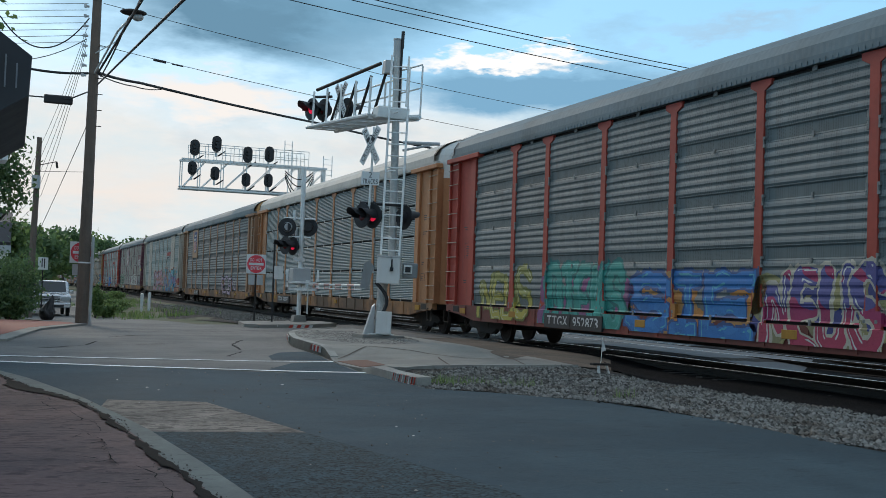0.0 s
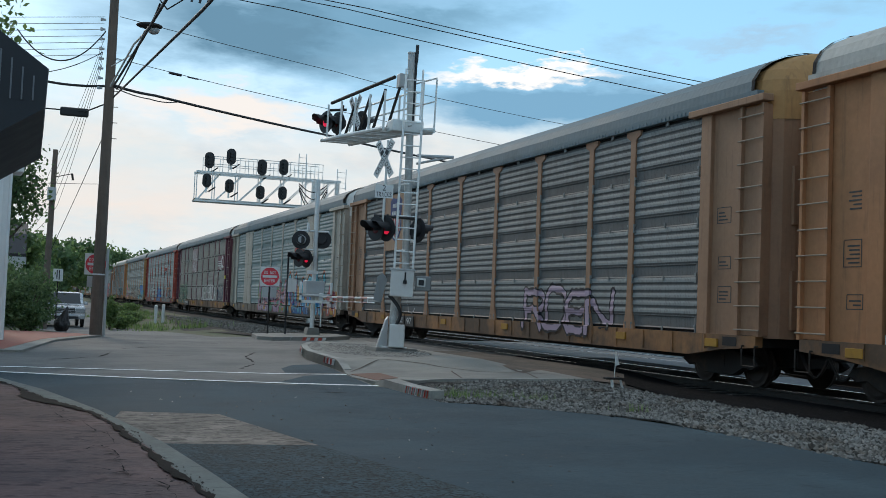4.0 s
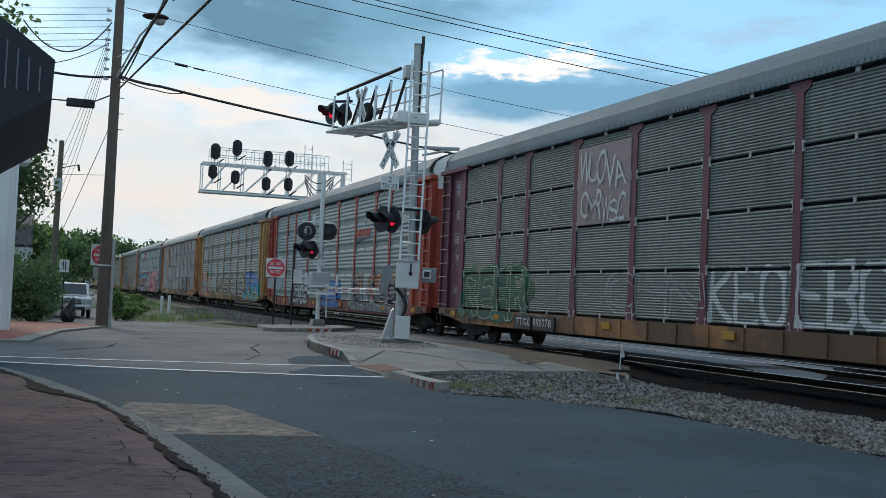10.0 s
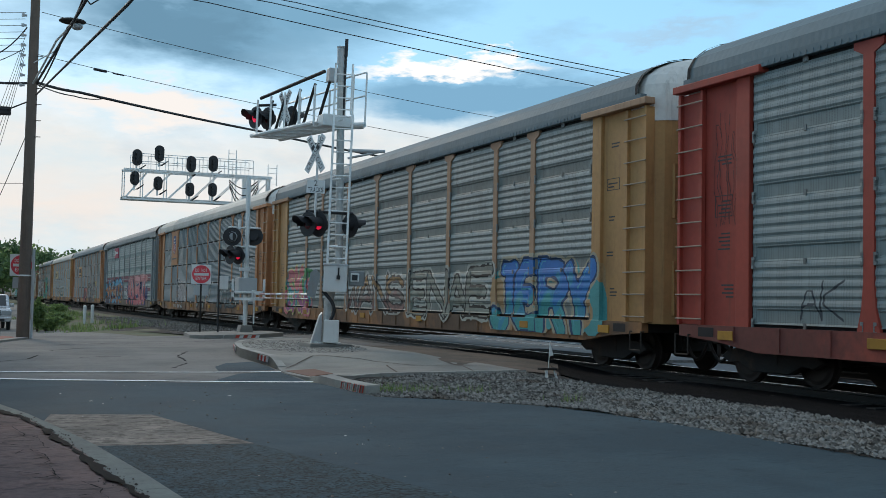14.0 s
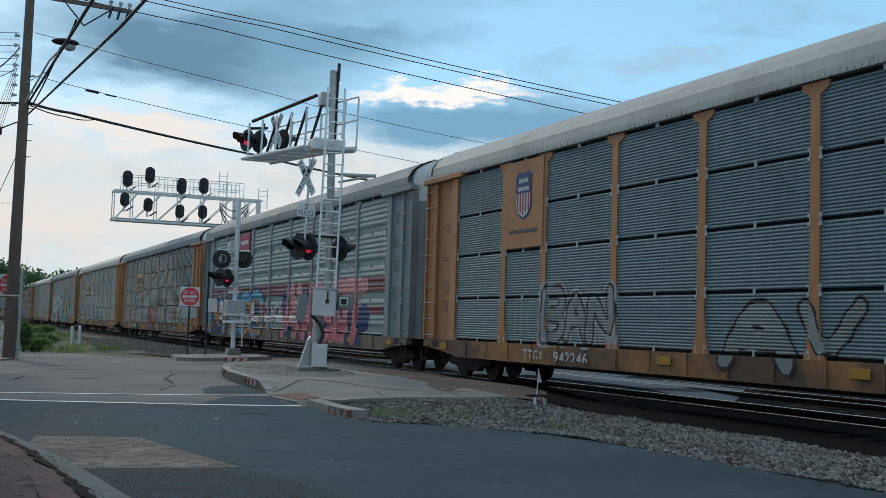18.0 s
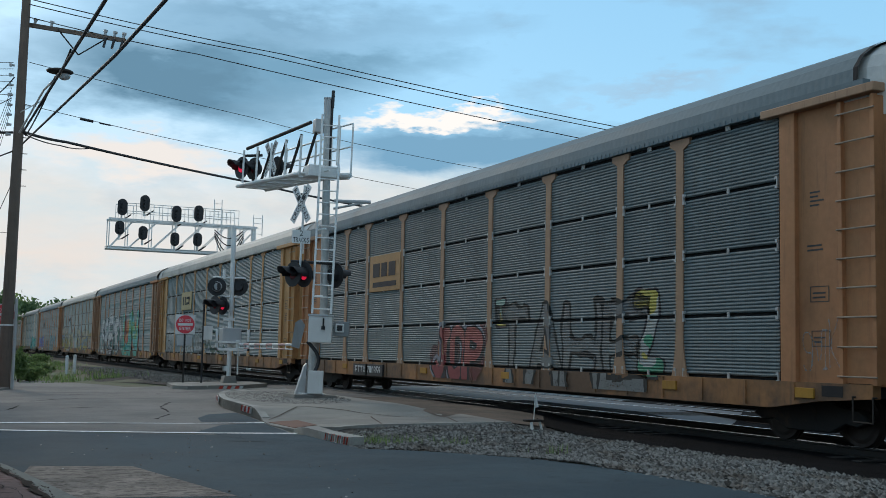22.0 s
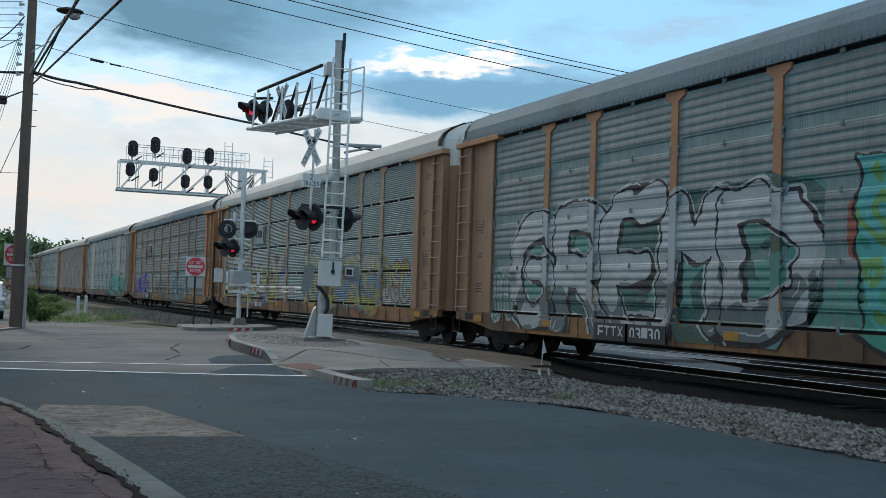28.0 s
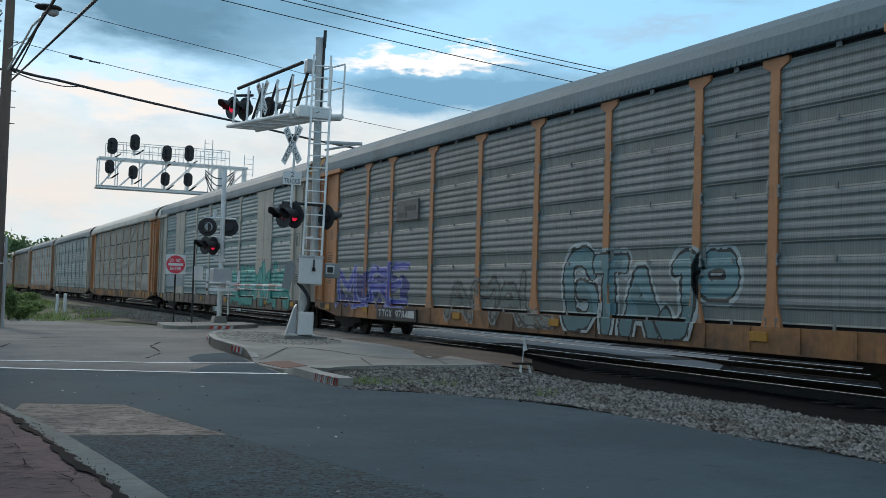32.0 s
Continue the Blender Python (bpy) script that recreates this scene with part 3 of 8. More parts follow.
for k, pts in enumerate(([(2.83, 28.2), (3.4, 28.55), (4.06, 28.7)], [(2.4, 31.6), (3.2, 32.9), (3.96, 33.4)], [(4.3, 24.0), (5.0, 26.0), (5.2, 28.6), (5.9, 31.0)], [(0.5, 26.0), (1.6, 27.5), (2.0, 29.6)], [(3.0, 35.5), (4.6, 36.4), (6.4, 36.2), (8.2, 37.4)], [(4.4, 18.2), (5.0, 18.05), (5.3, 18.3)])):
    ribbon("crack", pts, -0.03, 0.035, 0.002 if k < 5 else 0.005, M["crack"], "dark sealed crack in the asphalt", "crack", 90 + k, 0.02, 0.2)
crumbs("litter", 16, lambda r: (r.uniform(1.5, 7.5), r.uniform(8, 20), ground_z(5, 12) + 0.004), 0.012, 0.035, M["sign_white"], "small pale flakes of paper and grit on the street", "litter", 12, 0.12)


def kerb_crumb(rng):
    y = rng.uniform(5, 19.5)
    ys, xs = [p[1] for p in KERB][::-1], [p[0] for p in KERB][::-1]
    x = float(np.interp(y, ys, xs)) + rng.normal(-0.03, 0.05)
    return x, y, 0.04


crumbs("debris", 900, kerb_crumb, 0.004, 0.014, material("debris", (0.05, 0.04, 0.036), 0.95, vary=0.4, island=0.8), "crumbled dark edge of the sidewalk along the kerb", "debris", 5)

# striped kerb marks
def kerb_stripes(a, b, n, z0, z1, parent_label):
    holder = empty("kerb_marking")
    tagged(holder, parent_label, "kerb marking", kind="structure")
    a, b = Vector(a), Vector(b)
    nrm = (b - a).normalized().cross(Vector((0, 0, 1))) * -0.012
    for i in range(n):
        p, q = a.lerp(b, i / n), a.lerp(b, (i + 0.85) / n)
        bm = bmesh.new()
        lean = (b - a) / n * 0.35
        vs = [p + Vector((0, 0, z0)), q + Vector((0, 0, z0)), q + lean + Vector((0, 0, z1)), p + lean + Vector((0, 0, z1))]
        back = [bm.verts.new(v - nrm) for v in vs]
        front = [bm.verts.new(v + nrm) for v in vs]
        bm.faces.new(front)
        for k in range(4):
            bm.faces.new((back[k], back[(k + 1) % 4], front[(k + 1) % 4], front[k]))
        part("stripe", bm, M["red_stripe"] if i % 2 == 0 else M["sign_white"], holder)


kerb_stripes((5.985, 18.0, 0), (6.015, 17.0, 0), 7, 0.02, 0.14, "red and white diagonal stripes on the kerb end")
kerb_stripes((6.41, 25.3, 0), (6.33, 24.1, 0), 6, 0.10, 0.225, "red and white diagonal stripes on the island kerb")
kerb_stripes((6.97, 30.15, 0), (6.70, 28.8, 0), 6, 0.11, 0.24, "faded striped marks on the island tip")
kerb_stripes((7.86, 38.9, 0), (8.6, 38.72, 0), 6, 0.08, 0.19, "striped marks on the far island kerb")
kerb_stripes((9.0, 38.74, 0), (9.85, 38.78, 0), 6, 0.09, 0.20, "striped marks on the far island kerb")


# ---------------------------------------------------------------- railway tracks
RAIL_Z, TRACK_X = 0.14, 14.27


def rail_bar(x, y0, y1):
    prof = [(-0.07, 0), (0.07, 0), (0.07, 0.012), (0.012, 0.03), (0.012, 0.115), (0.036, 0.125), (0.036, 0.155), (-0.036, 0.155), (-0.036, 0.125), (-0.012, 0.115), (-0.012, 0.03), (-0.07, 0.012)]
    bm = prism([(x + px, RAIL_Z - 0.155 + pz) for px, pz in prof], "y", y0, y1)
    return bm


def tracks():
    tie_me = bpy.data.meshes.new("tie")
    bm = boxes((-1.3, -0.11, -0.16, 1.3, 0.11, 0.0), bevel=0.012)
    bm.to_mesh(tie_me)
    bm.free()
    for cx in (TRACK_X, TRACK_X + 4.3):
        tr = empty("railway_track", pose(cx, 0, 0))
        tagged(tr, "steel rails on dark wooden ties in grey ballast", "railway track", group="parallel tracks", kind="structure")
        for s in (-0.752, 0.752):
            r = part("rail", rail_bar(s, -40, 700), M["rail_web"], tr)
            cap = part("railhead", boxes((s - 0.034, -40, RAIL_Z - 0.001, s + 0.034, 700, RAIL_Z + 0.003)), M["rail"], r, "polished steel railhead")
        for i in range(110):
            y = -4 + i * 0.56
            if 30 < y < 42:
                continue
            o = part_of("tie", tie_me, M["tie"], tr)
            o.matrix_local = pose(0, y, RAIL_Z - 0.155)


tracks()


# ---------------------------------------------------------------- the train of covered auto carriers
PITCH = 29.776
POSTS = (-9.45, -7.42, -4.43, -1.47, 1.47, 4.43, 7.42, 9.45)
EDGES = (-12.28, *POSTS, 12.28)
TIERS = ((1.065, 2.09), (2.15, 3.22), (3.28, 4.28), (4.34, 5.41))
SIDE, POST_FACE, SILL_FACE, END_FACE = 1.54, 1.582, 1.61, 1.565


def fine_profile():
    pts = []
    for z0, z1 in TIERS:
        p = (z1 - z0) / 17
        for i in range(17):
            pts += [(z0 + i * p + 0.001, 0.0), (z0 + (i + 0.35) * p, 0.020), (z0 + (i + 0.6) * p, 0.020)]
        pts.append((z1 - 0.001, 0.0))
    return pts


def coarse_profile():
    """Each tier: a wide pressed-in band, then five soft ribs whose faces lean to the sky."""
    pts = [(1.065, 0.0)]
    for k in range(4):
        b = 1.20 + 1.075 * k
        pts += [(b - 0.13, 0.002), (b - 0.10, -0.022), (b + 0.10, -0.022), (b + 0.13, 0.002)]
        for i in range(5):
            r = b + 0.145 + i * 0.164
            pts += [(r, 0.0), (r + 0.040, 0.017), (r + 0.090, 0.014), (r + 0.135, 0.0)]
    return [p for p in pts if 1.06 < p[0] < 5.40] + [(5.41, 0.0)]


PROFILE = {"fine": fine_profile(), "coarse": coarse_profile()}
HEIGHTS = {k: ([z for z, d in v], [d for z, d in v]) for k, v in PROFILE.items()}
CACHE = {}


def shared(key, make):
    if key not in CACHE:
        me = bpy.data.meshes.new(key[0])
        bm = make()
        bm.to_mesh(me)
        bm.free()
        me.materials.append(None)
        if me.polygons and max(p.material_index for p in me.polygons) > 0:
            me.materials.append(None)
        CACHE[key] = me
    return CACHE[key]


def piece(name, key, make, mat, parent, m=None, label="", mat2=None):
    ob = new(name, shared((name, *key), make))
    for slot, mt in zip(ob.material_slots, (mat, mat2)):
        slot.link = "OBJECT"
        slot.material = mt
    ob.parent = parent
    if m is not None:
        ob.matrix_local = m
    if label:
        ob["label"] = label
    return ob


def panel_mesh(width, pts, crest=False):
    bm = bmesh.new()
    w = width / 2
    cols = [[bm.verts.new((-SIDE - (d if abs(y) < w - 0.1 else max(d, 0.0)), y, z)) for z, d in pts] for y in (-w, -w + 0.07, -w + 0.14, w - 0.14, w - 0.07, w)]
    for c0, c1 in zip(cols, cols[1:]):
        for i in range(len(pts) - 1):
            f = bm.faces.new((c0[i + 1], c0[i], c1[i], c1[i + 1]))
            # rib faces take the paler second coat: painted light along the ribs
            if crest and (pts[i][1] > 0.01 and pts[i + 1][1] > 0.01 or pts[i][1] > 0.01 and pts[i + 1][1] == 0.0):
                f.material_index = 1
    rim = [(-SIDE + 0.03, y, z) for y in (-w, w) for z in (pts[0][0], pts[-1][0])]
    a, b, c, d = [bm.verts.new(r) for r in rim]
    bm.faces.new([c[-1] for c in cols] + [d, b])
    bm.faces.new([c[0] for c in cols[::-1]] + [a, c])
    return bm


def clip_mesh(places):
    """Small brackets at the corners where the tiers meet, and a tab in the middle of each joint."""
    vs, fs = [], []
    cube = ((0, 1, 3, 2), (4, 6, 7, 5), (0, 4, 5, 1), (2, 3, 7, 6), (0, 2, 6, 4), (1, 5, 7, 3))

    def block(x0, y0, z0, x1, y1, z1):
        k = len(vs)
        vs.extend((x, y, z) for x in (x0, x1) for y in (y0, y1) for z in (z0, z1))
        fs.extend(tuple(k + i for i in f) for f in cube)

    for c, width in places:
        w = width / 2
        for z in (1.06, 2.12, 3.25, 4.31):
            for s in (-1, 1):
                y = c + s * (w - 0.035)
                block(-SIDE - 0.05, y - 0.03, z - 0.10, -SIDE - 0.01, y + 0.03, z - 0.045)
                block(-SIDE - 0.05, y - 0.03, z + 0.045, -SIDE - 0.01, y + 0.03, z + 0.10)
                y += s * 0.02
                block(-SIDE - 0.045, y - 0.012, z - 0.045, -SIDE - 0.01, y + 0.012, z + 0.045)
            block(-SIDE - 0.03, c - 0.03, z - 0.05, -SIDE - 0.01, c + 0.03, z + 0.05)
        block(-SIDE - 0.03, c - 0.06, 5.40, -SIDE - 0.005, c + 0.06, 5.49)
    me = bpy.data.meshes.new("clip")
    me.from_pydata(vs, [], fs)
    bm = bmesh.new()
    bm.from_mesh(me)
    bpy.data.meshes.remove(me)
    bmesh.ops.recalc_face_normals(bm, faces=bm.faces)
    return bm


def roof_mesh():
    bm = bmesh.new()
    arc = [(-1.62, 5.62), (-1.60, 5.84), (-1.47, 6.05), (-1.22, 6.23), (-0.9, 6.37), (-0.5, 6.46), (0, 6.49), (0.5, 6.46), (0.9, 6.37), (1.22, 6.23), (1.47, 6.05), (1.60, 5.84), (1.62, 5.62)]
    n = 360
    prev = None
    for i in range(n + 1):
        y = -14.03 + 28.06 * i / n
        k = 1.0 if i % 2 else 0.9986
        ring = [bm.verts.new((x * k, y, 5.62 + (z - 5.62) * (1.0 if i % 2 else 0.9972))) for x, z in arc]
        if prev:
            for j in range(len(arc) - 1):
                bm.faces.new((prev[j], prev[j + 1], ring[j + 1], ring[j]))
        prev = ring
    return bm


def trim_mesh():
    """The dark torn edge where the roof sheet ends."""
    bm = bmesh.new()
    arc = [(-1.63, 5.60), (-1.615, 5.85), (-1.485, 6.06), (-1.235, 6.245), (-0.91, 6.385), (-0.5, 6.475), (0, 6.505), (0.5, 6.475), (0.91, 6.385), (1.235, 6.245), (1.485, 6.06)]
    rng = random.Random(4)
    rows = [[bm.verts.new((x, y + rng.uniform(-0.03, 0.03), z)) for x, z in arc] for y in (13.97, 14.06)]
    for j in range(len(arc) - 1):
        bm.faces.new((rows[0][j], rows[0][j + 1], rows[1][j + 1], rows[1][j]))
    return bm


def loft(levels, half_width):
    """A shell rounded at the corners in plan; levels: height, half width, outer end."""
    bm = bmesh.new()
    prev = None
    for z, w, out in levels:
        k = w / half_width
        plan = [(-half_width, 13.6), (-half_width, 14.12), (-1.40, 14.32), (-1.24, 14.48), (-1.0, 14.57), (-0.5, 14.62), (0.5, 14.62), (1.0, 14.57), (1.24, 14.48), (1.40, 14.32), (half_width, 14.12), (half_width, 13.6)]
        ring = [bm.verts.new((x * k, min(y, 13.6) if y < 13.7 else 13.6 + (y - 13.6) * (out - 13.6) / 1.02, z)) for x, y in plan]
        if prev:
            for j in range(len(plan) - 1):
                bm.faces.new((prev[j], prev[j + 1], ring[j + 1], ring[j]))
        prev = ring
    bm.faces.new(prev)
    bmesh.ops.recalc_face_normals(bm, faces=bm.faces)
    return bm


def cap_mesh():
    return loft([(5.08, 1.50, 14.62), (5.62, 1.50, 14.60), (5.84, 1.47, 14.56), (6.05, 1.36, 14.48), (6.23, 1.12, 14.40), (6.37, 0.82, 14.32), (6.46, 0.45, 14.25), (6.48, 0.2, 14.2)], 1.50)


def post_mesh():
    out = [(-0.24, 1.0), (0.24, 1.0), (0.15, 1.35), (0.11, 1.75), (0.11, 5.26), (0.31, 5.36), (0.31, 5.47), (-0.31, 5.47), (-0.31, 5.36), (-0.11, 5.26), (-0.11, 1.75), (-0.15, 1.35)]
    return prism([(y, z) for y, z in out], "x", -POST_FACE, -SIDE + 0.02)


def end_panel_mesh():
    return boxes((-END_FACE + 0.05, 12.55, 1.0, -1.40, 13.62, 5.46), bevel=0.01)


def ladder_plate_mesh():
    return boxes((-END_FACE + 0.03, 13.60, 1.02, -1.40, 14.33, 5.36))


def rung_mesh():
    return rods(((-END_FACE - 0.06, 13.56, 0), (-END_FACE - 0.06, 14.36, 0), 0.014), seg=6)


def door_mesh():
    return loft([(0.98, 1.48, 14.60), (5.08, 1.48, 14.60)], 1.48)


def sill_mesh():
    bm = bmesh.new()
    out = [(-14.25, 0.80), (-13.1, 0.72), (-12.0, 0.57), (12.0, 0.57), (13.1, 0.72), (14.25, 0.80), (14.25, 1.01), (-14.25, 1.01)]
    for s in (-1, 1):
        b2 = prism(out, "x", s * SILL_FACE if s < 0 else 1.45, -1.45 if s < 0 else SILL_FACE)
        me = bpy.data.meshes.new("t")
        b2.to_mesh(me)
        b2.free()
        bm.from_mesh(me)
        bpy.data.meshes.remove(me)
    for i in range(22):
        y = -12.6 + i * 1.2
        box(bm, -SILL_FACE - 0.02, y, 0.72 if abs(y) > 12.3 else 0.60, -SILL_FACE + 0.02, y + 0.04, 1.0)
    return bm


def frame_mesh():
    bm = boxes((-1.45, -14.1, 0.80, 1.45, 14.1, 0.98), (-1.3, -10.2, 0.52, 1.3, 10.2, 0.81), (-0.38, -13.9, 0.42, 0.38, 13.9, 0.82))
    for y in (-8, -5, -2, 1, 4, 7):
        box(bm, -1.4, y, 0.62, 1.4, y + 0.18, 0.84)
    rod(bm, (-0.95, -1.6, 0.66), (-0.95, 0.1, 0.66), 0.14)
    box(bm, -1.2, 2.2, 0.58, -0.6, 2.9, 0.8)
    rod(bm, (-1.1, -7.5, 0.66), (-1.1, 7.5, 0.66), 0.03)
    return bm


def sideframe_mesh():
    out = [(-1.35, 0.44), (-1.15, 0.58), (-0.75, 0.62), (-0.5, 0.72), (0.5, 0.72), (0.75, 0.62), (1.15, 0.58), (1.35, 0.44), (1.1, 0.32), (0.85, 0.36), (0.5, 0.2), (-0.5, 0.2), (-0.85, 0.36), (-1.1, 0.32)]
    return prism(out, "x", -0.09, 0.09, bevel=0.02)


def wheel_mesh():
    bm = bmesh.new()
    for x0, x1, r0, r1 in ((-0.06, 0.02, 0.42, 0.42), (0.02, 0.065, 0.445, 0.455), (-0.075, -0.06, 0.30, 0.36), (-0.12, -0.075, 0.11, 0.13)):
        rod(bm, (x0, 0, 0), (x1, 0, 0), r0, r1, seg=28)
    return bm


def coupler_mesh():
    bm = boxes((-0.16, 13.9, 0.62, 0.16, 14.6, 0.86), (-0.22, 14.5, 0.60, 0.2, 14.91, 0.9), bevel=0.03)
    prev = None
    for i in range(9):
        u = i / 8
        p = Vector((-0.45, 14.1 + 0.8 * u, 0.70 - 0.42 * math.sin(math.pi * u)))
        if prev is not None:
            rod(bm, prev, p, 0.035, seg=6)
        prev = p
    return bm


def surface(style, y, z, solid):
    """How far the side stands out at places on it, given as arrays."""
    zs, ds = HEIGHTS[style]
    out = SIDE + np.interp(z, zs, ds)
    for i in solid:
        out = np.where((y > EDGES[i]) & (y < EDGES[i + 1]), SIDE + 0.05, out)
    for p in POSTS:
        half = np.where(z < 1.3015, 0.246, 0.114)
        out = np.where((np.abs(y - p) <= half) | ((z > 5.36) & (np.abs(y - p) < 0.31)), POST_FACE, out)
    out = np.where(np.abs(y) > 12.22, np.where(np.abs(y) < 12.61, END_FACE + 0.032, END_FACE - 0.048), out)
    return np.where(z < 1.01, SILL_FACE + 0.022, out)


GLYPHS = {}


def glyph(ch, fat):
    """One letter of the built-in font as triangles in a unit square."""
    if (ch, fat) not in GLYPHS:
        cu = bpy.data.curves.new("letter", "FONT")
        cu.body, cu.offset, cu.fill_mode, cu.resolution_u = ch, fat, "FRONT", 3
        ob = new("letter", cu)
        me = bpy.data.meshes.new_from_object(ob.evaluated_get(bpy.context.evaluated_depsgraph_get()))
        co = np.array([v.co[:2] for v in me.vertices])
        faces = [list(p.vertices) for p in me.polygons]
        plain = np.array([v for v in co])
        lo, hi = plain.min(0) + fat, plain.max(0) - fat
        GLYPHS[(ch, fat)] = ((co - lo) / (hi - lo), faces)
        bpy.data.objects.remove(ob)
        bpy.data.curves.remove(cu)
        bpy.data.meshes.remove(me)
    return GLYPHS[(ch, fat)]


def slice_bands(faces, axis, cuts):
    """Cuts flat polygons, lists of (y, z), along lines of constant y or z."""
    out = []
    for poly in faces:
        lo, hi = min(p[axis] for p in poly), max(p[axis] for p in poly)
        rest = poly
        for c in cuts[bisect(cuts, lo):]:
            if c >= hi:
                break
            below, above = [], []
            for i, p in enumerate(rest):
                q = rest[i - 1]
                if (p[axis] < c) != (q[axis] < c):
                    u = (c - q[axis]) / (p[axis] - q[axis])
                    m = (c, q[1] + u * (p[1] - q[1])) if axis == 0 else (q[0] + u * (p[0] - q[0]), c)
                    below.append(m)
                    above.append(m)
                (below if p[axis] < c else above).append(p)
            if len(below) > 2:
                out.append(below)
            rest = above
            if len(rest) < 3:
                break
        if len(rest) > 2:
            out.append(rest)
    return out


def bisect(cuts, v):
    """How many of the sorted cuts lie at or below v."""
    lo, hi = 0, len(cuts)
    while lo < hi:
        mid = (lo + hi) // 2
        if cuts[mid] <= v:
            lo = mid + 1
        else:
            hi = mid
    return lo


def letters(text, y0, y1, z0, z1, fat, wild, seed, grow=0.0):
    rng = random.Random(seed)
    bm = bmesh.new()
    n = len(text)
    w = (y0 - y1) / n
    for i, ch in enumerate(text):
        tilt, rise, tall, wide = rng.uniform(-wild, wild), rng.uniform(-wild, wild) * 0.25, 1 + rng.uniform(-wild, wild) * 0.35, 1 + rng.uniform(0, wild) * 0.5
        if ch == " ":
            continue
        co, faces = glyph(ch, fat)
        vs = []
        for u, v in co:
            u2 = (u - 0.5) * wide * (0.94 if wild else 0.8) + 0.5 + tilt * 0.5 * (v - 0.5)
            v2 = v * tall + rise + (0.05 * math.sin(u * 5 + i) * wild)
            vs.append(bm.verts.new((0, y0 - (i + u2) * w, min(max(z0 + v2 * (z1 - z0), 0.68), 5.4))))
        for f in faces:
            try:
                bm.faces.new([vs[k] for k in f])
            except ValueError:
                pass
    return bm


PAINTS = {}


def colour(rgb, second=None, worn=0.07):
    """Spray paint: it wears off in small flecks and lets the panel show through."""
    key = (rgb, second, worn)
    if key not in PAINTS:
        m = material("spray_paint", tuple(0.95 * c for c in rgb), 0.72, vary=0.25, scale=1.2, fine=22, bump=0.0, spec=0.4, second=second, blotch=0.52)
        if worn:
            g = Graph(m.node_tree)
            sh = next(n for n in m.node_tree.nodes if n.type == "BSDF_PRINCIPLED")
            out = next(n for n in m.node_tree.nodes if n.type == "OUTPUT_MATERIAL")
            co = g.n("ShaderNodeMapping", i0=g.n("ShaderNodeTexCoord").outputs["Object"])
            co.inputs["Scale"].default_value = (1.0, 1.0, 2.2)
            n = g.math("ADD", g.math("MULTIPLY", g.noise(co.outputs[0], 2.2, 5.0, 0.65), 0.6), g.math("MULTIPLY", g.noise(co.outputs[0], 17.0, 3.0, 0.6), 0.4))
            gone = g.ramp(n, [(0.30 + 0.22 * worn, 0.85 * min(1.0, 0.3 + worn)), (0.44 + 0.30 * worn, worn * 0.75)])
            clear = g.n("ShaderNodeBsdfTransparent")
            mx = g.n("ShaderNodeMixShader", i0=gone, i1=sh.outputs[0], i2=clear.outputs[0])
            g.put(out, "Surface", mx.outputs[0])
        PAINTS[key] = m
    return PAINTS[key]


def disc(y, z, r, seg=28, inner=0.0):
    bm = bmesh.new()
    a = [bm.verts.new((0, y + r * math.cos(k * math.tau / seg), z + r * math.sin(k * math.tau / seg))) for k in range(seg)]
    if inner:
        b = [bm.verts.new((0, y + inner * math.cos(k * math.tau / seg), z + inner * math.sin(k * math.tau / seg))) for k in range(seg)]
        for k in range(seg):
            bm.faces.new((a[k], a[(k + 1) % seg], b[(k + 1) % seg], b[k]))
    else:
        bm.faces.new(a)
    return bm


WHITE, BLACK = (0.54, 0.55, 0.54), (0.02, 0.02, 0.025)


# letters as strokes on a net of 4 by 6: pairs of digits, strokes apart by spaces
STROKES = {
    "A": "002640 1232", "B": "0006 063645443303 033342413000", "C": "4536160501103041", "D": "0006 062645412000", "E": "46060040 0333", "F": "460600 0333",
    "G": "45361605011030414323", "H": "0006 4046 0343", "I": "2026 1636 1030", "J": "2646 3631201001", "K": "0006 460340", "L": "060040", "M": "0006234640", "N": "00064046",
    "O": "160501103041453616", "P": "0006 063645443303", "Q": "160501103041453616 2240", "R": "0006 063645443303 2340", "S": "453616050413334241301001", "T": "0646 2026",
    "U": "060110304146", "V": "062046", "W": "0610243046", "X": "0640 0046", "Y": "0623 4623 2320", "Z": "06460040", "1": "2026", "o": "120211203142321222"[:16],
    "^": "002640", "h": "0006 033342404030", "(": "2615112031", "*": "2023 0336 4336 1024",
}


def stroke_lines(ch, rounding):
    """The strokes of a letter in a unit cell, their corners cut smooth."""
    out = []
    for chain in STROKES.get(ch, "002640").split():
        p = np.array([(int(chain[k]) / 4, int(chain[k + 1]) / 6) for k in range(0, len(chain) - 1, 2)])
        for _ in range(rounding):
            if len(p) > 2:
                q = np.empty((2 * len(p) - 2, 2))
                q[0::2], q[1::2] = p[:-1] * 0.75 + p[1:] * 0.25, p[:-1] * 0.25 + p[1:] * 0.75
                p = np.vstack([p[:1], q[1:-1], p[-1:]])
        out.append(p)
    return out


def stroke_distance(y, z, lines, square):
    d = np.full(y.shape, 9.0)
    for p in lines:
        for (ay, az), (by, bz) in zip(p[:-1], p[1:]):
            ly, lz = by - ay, bz - az
            u = np.clip(((y - ay) * ly + (z - az) * lz) / max(ly * ly + lz * lz, 1e-9), 0, 1)
            ey, ez = np.abs(y - ay - u * ly), np.abs(z - az - u * lz)
            d = np.minimum(d, np.maximum(ey, ez) if square else np.hypot(ey, ez))
    return d


